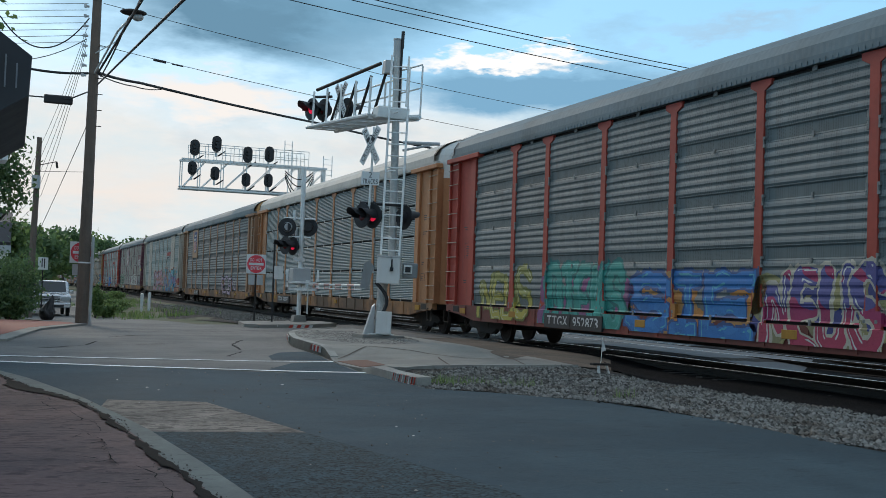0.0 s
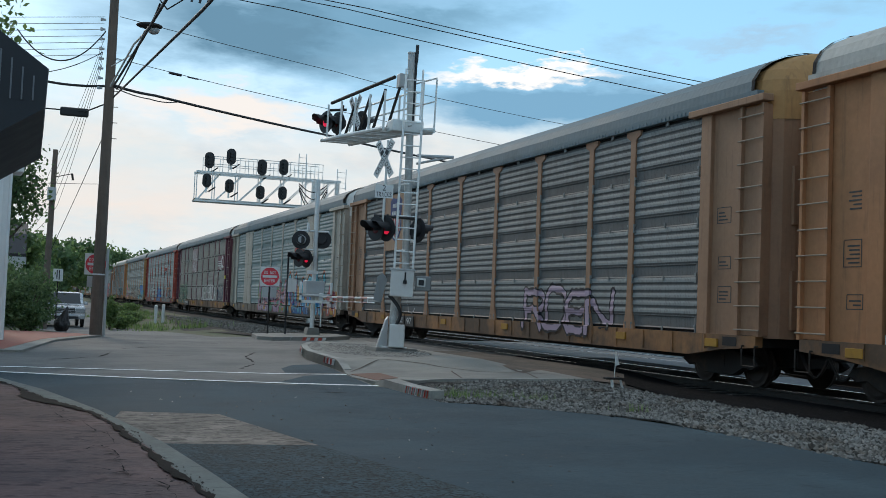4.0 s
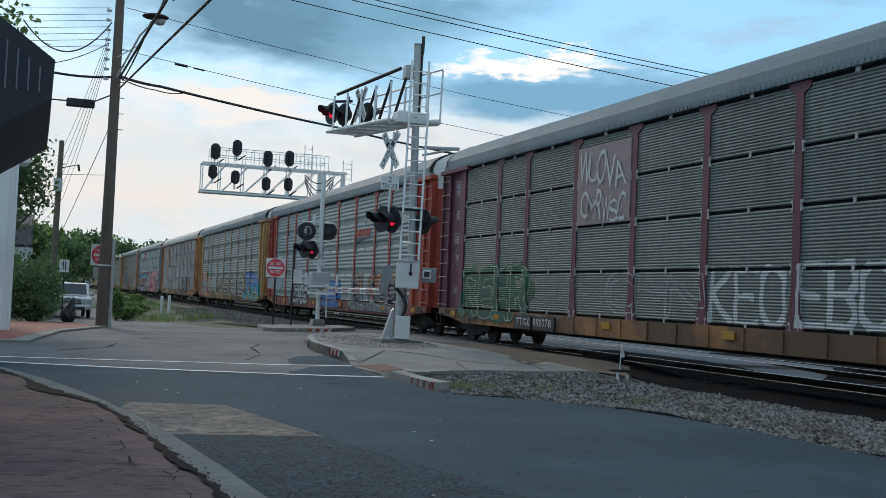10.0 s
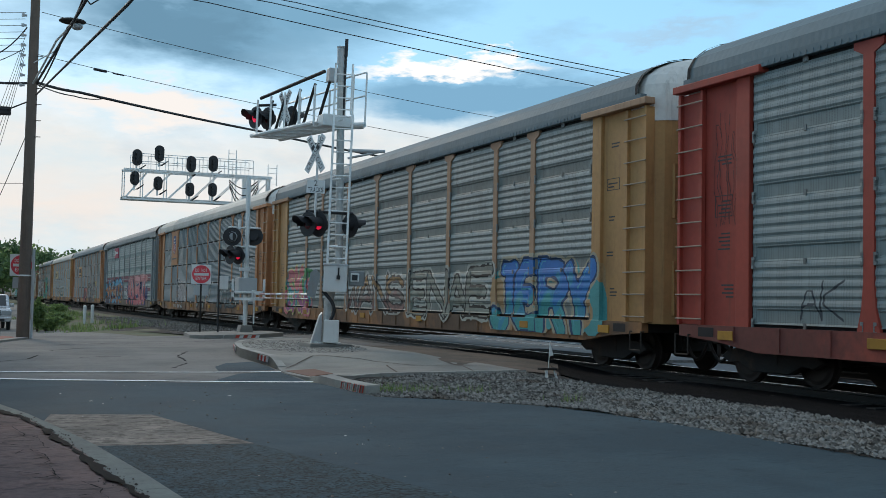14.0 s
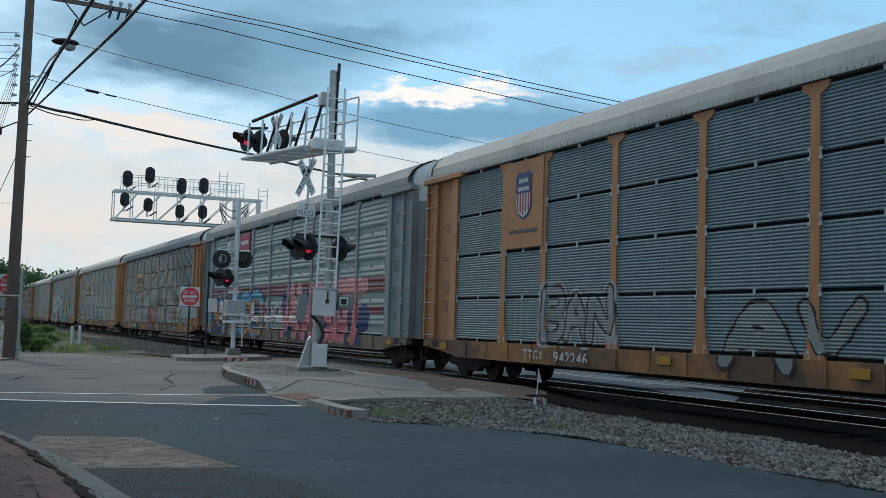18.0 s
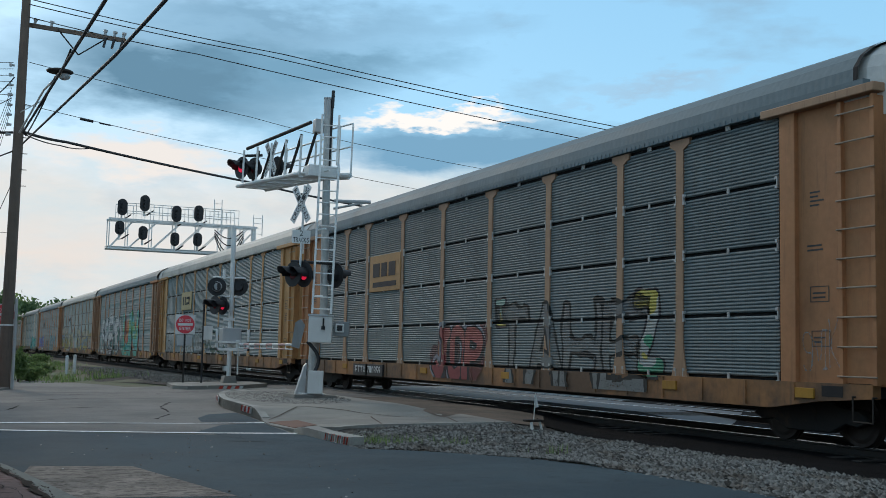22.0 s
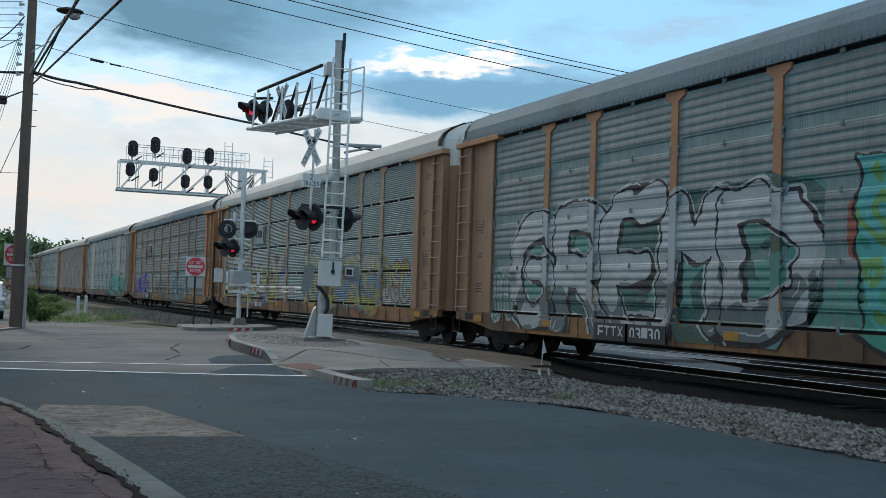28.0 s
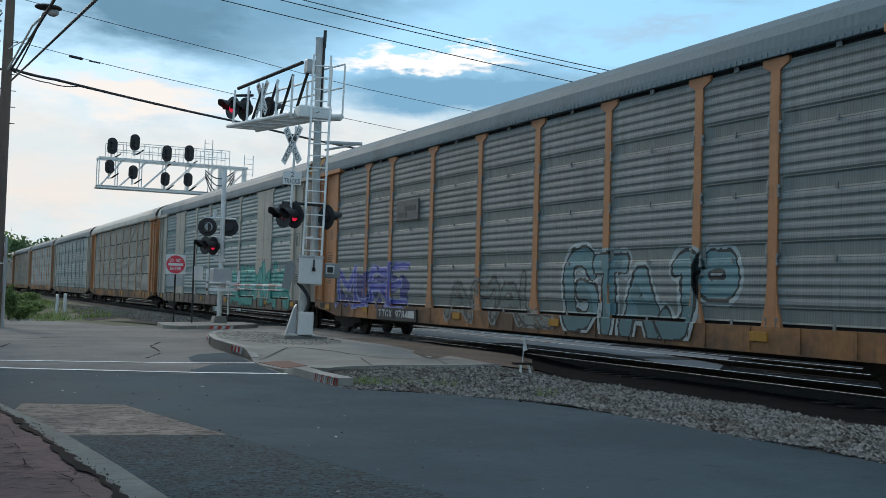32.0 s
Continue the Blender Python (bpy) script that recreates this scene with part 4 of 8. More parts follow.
def waves(y, z, seed):
    """Smooth noise from -1 to 1."""
    r = np.random.default_rng(seed)
    out = np.zeros(np.broadcast(y, z).shape)
    for k in range(6):
        a, f, ph = r.uniform(0, 6.28), r.uniform(1.5, 6.0), r.uniform(0, 6.28, 2)
        out = out + np.sin(f * (y * math.cos(a) + z * math.sin(a)) + ph[0] + 0.8 * np.sin(2.1 * z + ph[1])) / 6
    return out * 1.6


def G(text, y0, y1, z0, z1, fill, edge=None, label="", back=(), halo=None, shade=None, fat=0.15, rim=0.06, wild=0.4, rounding=1, square=False, shine=None, spread=0.35, overlap=1.12, drips=False):
    return dict(text=text, y0=y0, y1=y1, z0=z0, z1=z1, fill=fill, edge=edge, label=label, back=back, halo=halo, shade=shade, fat=fat, rim=rim, wild=wild, rounding=rounding, square=square, shine=shine, spread=spread, overlap=overlap, drips=drips)


def painter(t, seed):
    """A function that tells, for arrays of places, which paint lies there (-1: none), and the list of paints."""
    rng = random.Random(seed)
    mats = []

    def slot(m):
        if m not in mats:
            mats.append(m)
        return mats.index(m)
    h, n = t["z1"] - t["z0"], len(t["text"])
    cw = (t["y0"] - t["y1"]) / n
    half = t["fat"] * min(h, cw * 2.0) * 0.48
    glyphs = []
    for i, ch in enumerate(t["text"]):
        wild = t["wild"]
        tilt, rise, tall = rng.uniform(-wild, wild) * 0.5, rng.uniform(-wild, wild) * 0.12 * h, 1 + rng.uniform(-wild, wild) * 0.22
        bend, wide = rng.uniform(-wild, wild) * 0.25, t["overlap"] * (1 + rng.uniform(-0.5, 0.5) * wild * 0.3)
        if ch == " ":
            continue
        lines = []
        for p in stroke_lines(ch, t["rounding"]):
            u = (p[:, 0] - 0.5) * wide * max(0.2, 1 - 2 * half / cw) + 0.5 + tilt * 0.4 * (p[:, 1] - 0.5) + bend * np.sin(p[:, 1] * 3.1)
            v = p[:, 1] * tall
            lines.append(np.stack([t["y0"] - (i + u) * cw, t["z0"] + half + v * (h - 2 * half) + rise], 1))
        glyphs.append(lines)
    clouds = [(t["y0"] + (t["y1"] - t["y0"]) * rng.uniform(-0.02, 1.02), t["z0"] + h * rng.uniform(0.08, 0.80), h * rng.uniform(0.13, 0.24), k % len(t["back"])) for k in range(int(6 + 8 * n)) if t["back"]]
    fills = t["fill"] or ()
    drop = [(rng.uniform(t["y1"], t["y0"]), rng.uniform(0.1, 0.35)) for _ in range(9)] if t["drips"] else []

    def ask(y, z):
        ids = np.full(np.broadcast(y, z).shape, -1)
        y, z = np.broadcast_to(y, ids.shape), np.broadcast_to(z, ids.shape)
        wy, wz = y + 0.03 * h * waves(y * 2, z * 2, seed + 1), z + 0.03 * h * waves(y * 2, z * 2, seed + 2)
        for cy, cz, r, k in clouds:
            ids = np.where(np.hypot((wy - cy) / 1.25, wz - cz) < r, slot(t["back"][k]), ids)
        ds = [stroke_distance(wy, wz, lines, t["square"]) for lines in glyphs]
        width = [half * (1 + 0.22 * t["wild"] * waves(y * 1.3, z * 1.3, seed + 9 + i)) for i in range(len(ds))]
        if t["halo"] is not None:
            for d, w in zip(ds, width):
                ids = np.where(d < w + 2.3 * t["rim"], slot(t["halo"]), ids)
        if t["shade"] is not None:
            for lines, w in zip(glyphs, width):
                d = stroke_distance(wy + 0.10, wz + 0.07, lines, t["square"])
                ids = np.where(d < w + t["rim"], slot(t["shade"]), ids)
        for i, (d, w) in enumerate(zip(ds, width)):
            if t["edge"] is not None:
                ids = np.where(d < w + t["rim"] * (0.75 + 0.5 * (waves(y * 4, z * 4, seed + 3) > 0)), slot(t["edge"]), ids)
            if fills:
                k = (z - t["z0"]) / h + t["spread"] * waves(y * 1.7 + i, z * 1.7, seed + 5)
                k = np.clip((k * len(fills)).astype(int), 0, len(fills) - 1)
                for j, f in enumerate(fills):
                    ids = np.where((d < w) & (k == j), slot(f), ids)
            elif t["edge"] is not None:
                ids = np.where(d < w, -1, ids)
            if t["shine"] is not None:
                ids = np.where((np.abs(d - w * 0.62) < 0.014) & (waves(y * 2, z * 1.2, seed + 7 + i) > 0.15), slot(t["shine"]), ids)
        for dy, dl in drop:
            ids = np.where((np.abs(y - dy) < 0.012) & (z > t["z0"] + 0.3 * h - dl) & (z < t["z0"] + 0.4 * h) & (ids >= 0), slot(t["shine"] or t["edge"]), ids)
        return ids
    return ask, mats, half


def runs(row):
    """Where equal values begin and end along a row."""
    cut = np.flatnonzero(np.diff(row)) + 1
    at = np.concatenate([[0], cut, [len(row)]])
    return row[at[:-1]], at


def meet(one, other):
    """The borders along one row, each drawn halfway to the like border of the row beside it."""
    (va, at), (vb, bt) = one, other
    pa = [(a, b) for a, b in zip(va[:-1], va[1:])]
    pb = [(a, b) for a, b in zip(vb[:-1], vb[1:])]
    out = at.astype(float)
    for k, pair in enumerate(pa, 1):
        near = [(abs(bt[q] - at[k]), q) for q, like in enumerate(pb, 1) if like == pair]
        if near and min(near)[0] < 13:
            q = min(near)[1]
            back = min((abs(at[m] - bt[q]), m) for m, like in enumerate(pa, 1) if like == pair)[1]
            if back == k:
                out[k] = (at[k] + bt[q]) / 2
    return np.maximum.accumulate(out)


def tag(car, t, style, solid, seed):
    """One piece of graffiti laid on posts, panels and sill: strips of paint cut row by row from the drawing."""
    ask, mats, half = painter(t, seed)
    step = 0.015
    lo, hi = max(0.67, t["z0"] - 0.25), min(5.4, t["z1"] + 0.4)
    ya, yb = t["y1"] - 0.45, t["y0"] + 0.45
    knots = sorted([z for z, d in PROFILE[style] if lo < z < hi] + [z for z in (1.005, 1.0645, 1.3, 1.303) if lo < z < hi] + [lo, hi])
    levels = [knots[0]]
    for z in knots[1:]:
        gap = z - levels[-1]
        if gap < 0.0012:
            continue
        k = max(1, math.ceil(gap / 0.028))
        levels += [levels[-1] + gap * (q + 1) / k for q in range(k)]
    y = np.arange(ya, yb, step)
    mids = ask(y[None, :], (np.array(levels[:-1]) + np.array(levels[1:]))[:, None] / 2)
    ycuts = sorted([p + k for p in POSTS for k in (-0.247, -0.245, -0.1145, -0.1125, 0.1125, 0.1145, 0.245, 0.247)] + [-12.612, -12.608, -12.222, -12.218, 12.218, 12.222, 12.608, 12.612])
    quads, kinds = [], []
    spans = [runs(row) for row in mids]
    for i in range(len(levels) - 1):
        va, at = spans[i]
        ends = [meet(spans[i], spans[min(max(j, 0), len(spans) - 1)]) for j in (i - 1, i + 1)]
        for k, v in enumerate(va):
            if v < 0:
                continue
            quads.append([(ya + ends[0][k] * step, levels[i]), (ya + ends[0][k + 1] * step, levels[i]), (ya + ends[1][k + 1] * step, levels[i + 1]), (ya + ends[1][k] * step, levels[i + 1])])
            kinds.append(int(v))
    verts, faces, used = [], [], []
    for q, v in zip(quads, kinds):
        for poly in slice_bands([q], 0, ycuts):
            my, mz = sum(p[0] for p in poly) / len(poly), sum(p[1] for p in poly) / len(poly)
            if abs(my) < 12.22 and all(abs(my - p) > 0.246 for p in POSTS):
                if 1.005 < mz < 1.065 or (style == "fine" and mz > 1.0 and all(not z0 < mz < z1 for z0, z1 in TIERS)):
                    continue
            if abs(my) > 13.5:
                continue
            # the two sides of a step are taken from the middle of the piece
            faces.append(list(range(len(verts), len(verts) + len(poly)))[::-1])
            verts.extend((my + (p[0] - my) * 0.995, mz + (p[1] - mz) * 0.995, p[0], p[1]) for p in poly)
            used.append(v)
    if not verts:
        return
    a = np.array(verts)
    x = -surface(style, a[:, 0], a[:, 1], solid) - 0.004
    me = bpy.data.meshes.new("graffiti")
    me.from_pydata(np.stack([x, a[:, 2], a[:, 3]], 1).tolist(), [], faces)
    for m in mats:
        me.materials.append(m)
    me.polygons.foreach_set("material_index", used)
    part_of("graffiti", me, None, car, t["label"])


def plate(car, name, y0, y1, z0, z1, mat, label, proud=0.012):
    return part(name, boxes((-POST_FACE - 0.012 - proud, min(y0, y1), z0, -SIDE - 0.02, max(y0, y1), z1), bevel=0.008), mat, car, label)


def shield(car, yc, zc, w, h):
    """A railway shield: dark rim, blue head with two pale bars, red and pale stripes below."""
    x = -POST_FACE - 0.03
    out = [(-0.5, 0.42), (-0.3, 0.5), (0, 0.46), (0.3, 0.5), (0.5, 0.42), (0.46, 0.1), (0.5, -0.25), (0.3, -0.42), (0, -0.5), (-0.3, -0.42), (-0.5, -0.25), (-0.46, 0.1)]
    sh = part("emblem", prism([(yc + a * w, zc + b * h) for a, b in out], "x", x - 0.006, x + 0.01), colour((0.025, 0.05, 0.16)), car, "shield with dark blue rim and head and red stripes")
    part("emblem_field", prism([(yc + a * w, zc + b * h) for a, b in ((-0.42, 0.05), (0.42, 0.05), (0.44, -0.24), (0.27, -0.38), (0, -0.46), (-0.27, -0.38), (-0.44, -0.24))], "x", x - 0.011, x - 0.004), colour((0.55, 0.53, 0.50)), sh, "pale striped field")
    for k in range(2):
        bw, zb = 0.30 + 0.05 * k, zc + (0.31 - 0.17 * k) * h
        for q in range(5):
            a = yc + (bw - (q + 0.5) * bw * 0.4) * w
            part("emblem_bar", boxes((x - 0.012, a - bw * 0.15 * w, zb - 0.045 * h, x - 0.005, a + bw * 0.15 * w, zb + 0.045 * h)), colour(WHITE), sh)
    for k in range(5):
        a = -0.34 + 0.17 * k
        low = -0.26 - 0.15 * (1 - abs(a) / 0.45)
        part("emblem_stripe", boxes((x - 0.016, yc + (a - 0.038) * w, zc + low * h, x - 0.010, yc + (a + 0.038) * w, zc + 0.045 * h)), colour((0.36, 0.06, 0.07)), sh)


COAT_TONE = {}


def coat(name, rgb, dirt=None, streak=0.35, rough=0.70, vary=0.22, holes=0.0, patch=0.58, spec=0.4):
    COAT_TONE[name] = rgb
    return material(name, rgb, rough, vary=vary, scale=0.7, fine=9, bump=0.25, spread=0.10, second=dirt, blotch=patch, streak=streak, streak_colour=(0.075, 0.048, 0.033), holes=holes, spec=spec)


COAT = {
    "zinc": coat("zinc", (0.20, 0.232, 0.222), (0.165, 0.186, 0.178), 0.25, holes=0.45),
    "zinc_mid": coat("zinc_mid", (0.16, 0.208, 0.214), (0.128, 0.16, 0.164), 0.3, holes=0.38),
    "zinc_dark": coat("zinc_dark", (0.098, 0.1, 0.098), (0.072, 0.07, 0.068), 0.35, holes=0.38),
    "zinc_brown": coat("zinc_brown", (0.158, 0.174, 0.16), (0.126, 0.132, 0.12), 0.4, holes=0.40),
    "zinc_blue": coat("zinc_blue", (0.142, 0.19, 0.206), (0.112, 0.145, 0.155), 0.25, holes=0.38),
    "zinc_slate": coat("zinc_slate", (0.122, 0.152, 0.156), (0.094, 0.114, 0.117), 0.35, holes=0.38),
    "zinc_green": coat("zinc_green", (0.172, 0.23, 0.222), (0.138, 0.178, 0.172), 0.3, holes=0.45),
    # bright and dull: rib light put into the coat; dull also coats trim
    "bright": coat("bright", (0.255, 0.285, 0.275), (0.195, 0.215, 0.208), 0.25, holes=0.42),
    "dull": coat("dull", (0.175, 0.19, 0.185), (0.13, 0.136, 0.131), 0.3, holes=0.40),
    "slate": coat("slate", (0.105, 0.128, 0.128), (0.083, 0.098, 0.098), 0.25, holes=0.45),
    "red": coat("red", (0.36, 0.056, 0.036), (0.28, 0.046, 0.032), 0.35),
    "orange_red": coat("orange_red", (0.34, 0.052, 0.032), (0.26, 0.042, 0.028), 0.35),
    "orange": coat("orange", (0.4, 0.178, 0.076), (0.31, 0.134, 0.058), 0.45),
    "tan": coat("tan", (0.34, 0.205, 0.122), (0.265, 0.155, 0.093), 0.45),
    "brown": coat("brown", (0.315, 0.172, 0.098), (0.245, 0.13, 0.076), 0.45),
    "yellow": coat("yellow", (0.42, 0.225, 0.085), (0.33, 0.170, 0.068), 0.4),
    "purple": coat("purple", (0.120, 0.034, 0.050), (0.090, 0.031, 0.042), 0.3),
    "pale": coat("pale", (0.40, 0.36, 0.30), (0.32, 0.285, 0.235), 0.35),
    "grey": coat("grey", (0.21, 0.235, 0.24), (0.17, 0.188, 0.192), 0.3),
    "cream": coat("cream", (0.44, 0.425, 0.385), (0.37, 0.35, 0.315), 0.3, spec=0.25),
    "roof_grey": coat("roof_grey", (0.138, 0.182, 0.198), (0.115, 0.146, 0.157), 0.08, spec=0.2),
    "roof_pale": coat("roof_pale", (0.19, 0.215, 0.22), (0.155, 0.17, 0.172), 0.1, spec=0.25),
    "rust": coat("rust", (0.105, 0.060, 0.034), (0.29, 0.132, 0.048), 0.75, patch=0.50, vary=0.35),
    "rust_red": coat("rust_red", (0.14, 0.038, 0.029), (0.32, 0.062, 0.038), 0.65, vary=0.35),
    "rust_grey": coat("rust_grey", (0.12, 0.098, 0.078), (0.21, 0.135, 0.082), 0.75, vary=0.35),
    "white_cap": coat("white_cap", (0.60, 0.58, 0.54), (0.47, 0.44, 0.40), 0.3),
    "clip": coat("clip", (0.42, 0.42, 0.40), (0.30, 0.30, 0.28), 0.3),
    "rung": coat("rung", (0.3, 0.24, 0.18), (0.22, 0.17, 0.13), 0.3),
    "reflector": coat("reflector", (0.38, 0.19, 0.02), (0.27, 0.13, 0.02), 0.5),
}


def autorack(style, panel, post, end, roof, sill, cap, label, solid=(), tags=(), marks=(), extra=None, seed=0, crest="bright"):
    car = empty("autorack_car")
    tagged(car, label, "railway car", group="cars of the passing train")
    # solid box behind the panel gaps; the unlit inside is put into its colour
    piece("inner_body", (), lambda: boxes((-1.48, -14.1, 0.99, 1.48, 14.1, 5.62)), M["dark_gap"], car, label="solid near-black box that stands for the shaded interior")
    piece("side_wall", (), lambda: boxes((1.49, -14.2, 1.0, 1.6, 14.2, 5.5)), COAT[panel], car)
    clips = []
    for i in range(9):
        a, b = EDGES[i] + 0.10, EDGES[i + 1] - 0.10
        w, m = round(b - a, 3), pose(0, (a + b) / 2, 0)
        if i in solid:
            piece("solid_panel", (w,), lambda: boxes((-SIDE - 0.05, -w / 2, 1.02, -SIDE + 0.03, w / 2, 5.46), bevel=0.015), COAT[end], car, m, "plain solid side panel")
            piece("panel_seam", (), lambda: boxes((-SIDE - 0.054, -0.008, 1.05, -SIDE - 0.04, 0.008, 5.42)), M["dark_gap"], car, m)
            for q in range(8):
                piece("rivet", (), lambda: boxes((-SIDE - 0.058, -0.02, -0.02, -SIDE - 0.04, 0.02, 0.02)), M["steel_dark"], car, pose(0, (a + b) / 2 + (-0.7, -0.25, 0.25, 0.7)[q % 4], 3.4 if q < 4 else 2.6))
        elif style == "fine":
            for k, (z0, z1) in enumerate(TIERS):
                pts = [p for p in PROFILE["fine"] if z0 <= p[0] <= z1]
                piece("panel", ("fine", w, k), lambda: panel_mesh(w, pts), COAT[panel], car, m)
        else:
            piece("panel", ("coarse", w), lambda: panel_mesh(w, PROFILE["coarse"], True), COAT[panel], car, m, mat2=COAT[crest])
        if i not in solid:
            clips.append(((a + b) / 2, w))
    tagged(piece("panel_trim", (solid,), lambda: clip_mesh(clips), COAT["clip" if style == "fine" else "dull"], car, None, "pale steel brackets at the panel joints"), kind="stuff")
    for y in POSTS:
        piece("post", (), post_mesh, COAT[post], car, pose(0, y, 0))
    piece("roof", (), roof_mesh, COAT[roof], car, label="corrugated arched roof")
    fascia = [(-SIDE - 0.09, -14.15, 5.49, -1.4, 14.15, 5.64)]
    for i in range(178):
        y = -14.05 + i * 0.158
        fascia.append((-SIDE - 0.10, y, 5.50, -SIDE - 0.085, y + 0.06, 5.57))
    piece("fascia", (), lambda: boxes(*fascia), COAT[roof], car)
    for y in (-13.1, 13.1):
        s = 1 if y > 0 else -1
        turn = Matrix.Diagonal((1, s, 1, 1))
        flip = ("far",) if s > 0 else ("near",)

        def mirrored(make):
            def run():
                bm = make()
                if s < 0:
                    bmesh.ops.transform(bm, matrix=turn, verts=bm.verts)
                    bmesh.ops.reverse_faces(bm, faces=bm.faces)
                return bm
            return run
        e = piece("end_panel", flip, mirrored(end_panel_mesh), COAT[end], car, label="solid end panel of the side")
        piece("door_post", flip, mirrored(lambda: boxes((-END_FACE - 0.03, 12.24, 0.98, -1.5, 12.60, 5.42), bevel=0.012)), COAT[end], e)
        rng = random.Random(seed * 7 + (1 if s > 0 else 0))
        ink = M["sign_black"] if sum(COAT_TONE[end]) > 0.3 else M["grey_paint"]
        for k in range(rng.randint(3, 5)):
            z0, y0, w0 = 1.5 + 0.75 * k + rng.uniform(0, 0.3), rng.uniform(12.75, 12.95), rng.uniform(0.25, 0.42)
            rows_, framed = rng.randint(2, 5), rng.random() < 0.45
            bars = [(y0, z0 + 0.07 * q, y0 + w0 * rng.uniform(0.55, 1.0), z0 + 0.07 * q + 0.028) for q in range(rows_)]
            if framed:
                a0, b0, a1, b1 = y0 - 0.05, z0 - 0.06, y0 + w0 + 0.05, z0 + 0.07 * rows_ + 0.04
                bars += [(a0, b0, a1, b0 + 0.014), (a0, b1, a1, b1 + 0.014), (a0, b0, a0 + 0.014, b1), (a1, b0, a1 + 0.014, b1)]
            tagged(part("stencil", boxes(*[(-END_FACE + 0.045, min(p * s, q * s), za, -END_FACE + 0.052, max(p * s, q * s), zb) for p, za, q, zb in bars]), ink, e, "small stencilled notes"), kind="stuff")
        lad = piece("ladder", flip, mirrored(ladder_plate_mesh), COAT[end], car, label="steel ladder channel at the corner")
        for k in range(2):
            piece("stile", (*flip, k), mirrored(lambda: boxes((-END_FACE - 0.045, 13.58 + 0.68 * k, 1.0, -END_FACE + 0.04, 13.66 + 0.68 * k, 5.38), bevel=0.006)), COAT[end], lad)
        for k in range(10):
            piece("rung", flip, mirrored(rung_mesh), COAT["rung"], lad, pose(0, 0, 1.12 + k * 0.45))
        door = piece("end_door", flip, mirrored(door_mesh), COAT[end], car, label="rounded end door")
        for z0 in (1.15, 3.1):
            piece("door_hatch", (*flip, z0), mirrored(lambda: boxes((-1.10, 14.53, z0, -0.62, 14.615, z0 + 1.1), bevel=0.01)), COAT[end], door)
        piece("header", flip, mirrored(lambda: boxes((-SIDE - 0.15, 11.88, 5.40, -1.45, 14.42, 5.54), bevel=0.015)), COAT[post], car)
        roof_end = piece("roof_end", flip, mirrored(cap_mesh), COAT[cap], car, label="pale roof end cap")
        piece("roof_edge", flip, mirrored(trim_mesh), M["dark_gap"], roof_end)
        for k, ry in enumerate((12.62, 9.0, 2.3)):
            piece("reflector", (*flip, k), mirrored(lambda: boxes((-SILL_FACE - 0.032, ry, 0.76, -SILL_FACE + 0.01, ry + 0.42, 0.92), bevel=0.005)), COAT["reflector"], car, label="small yellow reflector on the sill")
        # no recess: a thin plate carries the shade of the hole as near-black
        piece("sill_pocket", flip, mirrored(lambda: boxes((-SILL_FACE - 0.006, 13.2, 0.80, -SILL_FACE + 0.01, 13.65, 0.97))), M["dark_gap"], car)
        piece("grab_iron", flip, mirrored(lambda: rods(((-1.66, 13.9, 0.82), (-1.66, 13.9, 0.45), 0.014), ((-1.66, 14.3, 0.82), (-1.66, 14.3, 0.45), 0.014), ((-1.66, 13.9, 0.45), (-1.66, 14.3, 0.45), 0.014), ((-1.58, 13.9, 0.82), (-1.67, 13.9, 0.82), 0.014), ((-1.58, 14.3, 0.82), (-1.67, 14.3, 0.82), 0.014), seg=6)), M["rail_web"], car, label="bent steel stirrup step")
        piece("coupler", flip, mirrored(coupler_mesh), M["steel_dark"], car)
        truck = empty("truck")
        truck.parent, truck.matrix_local = car, pose(0, s * 12.3, 0)
        truck["label"] = "two-axle truck under the car end"
        for x in (-1.0, 1.0):
            piece("sideframe", (), sideframe_mesh, M["steel_dark"], truck, pose(x, 0, 0))
        piece("bolster", (), lambda: boxes((-1.1, -0.22, 0.35, 1.1, 0.22, 0.62), (-0.3, -0.3, 0.55, 0.3, 0.3, 0.85)), M["steel_dark"], truck)
        for ya in (-0.89, 0.89):
            piece("axle", (), lambda: rods(((-1.05, 0, 0.42), (1.05, 0, 0.42), 0.08)), M["steel_dark"], truck, pose(0, ya, 0))
            for x, fl in ((-0.76, 0), (0.76, 180)):
                piece("wheel", (), wheel_mesh, M["wheel"], truck, pose(x, ya, 0.42, 0, 0, fl))
    piece("sill", (), sill_mesh, COAT[sill], car, label="rust-stained side sill")
    piece("underframe", (), frame_mesh, M["steel_dark"], car)
    for k, t in enumerate(tags):
        tag(car, t, style, solid, seed * 31 + k)
    for t in marks:
        if len(t) < 4:
            part("mark_board", boxes((-SILL_FACE - 0.056, t[2] - 0.15, 0.58, -SILL_FACE, t[1] + 0.15, 0.94)), M["black"], car, "black board with stencilled mark")
        bm = letters(t[0], t[1], t[2], 0.63, 0.88, 0.012, 0.0, 1)
        for v in bm.verts:
            v.co.x = -SILL_FACE - (0.06 if len(t) < 4 else 0.034)
        for f in bm.faces:
            f.normal_update()
            if f.normal.x > 0:
                f.normal_flip()
        part("lettering", bm, colour(WHITE), car, "stencilled reporting mark")
    if extra:
        extra(car)
    return car


def C(r, g, b, second=None, worn=0.07):
    return colour((r, g, b), second, worn)


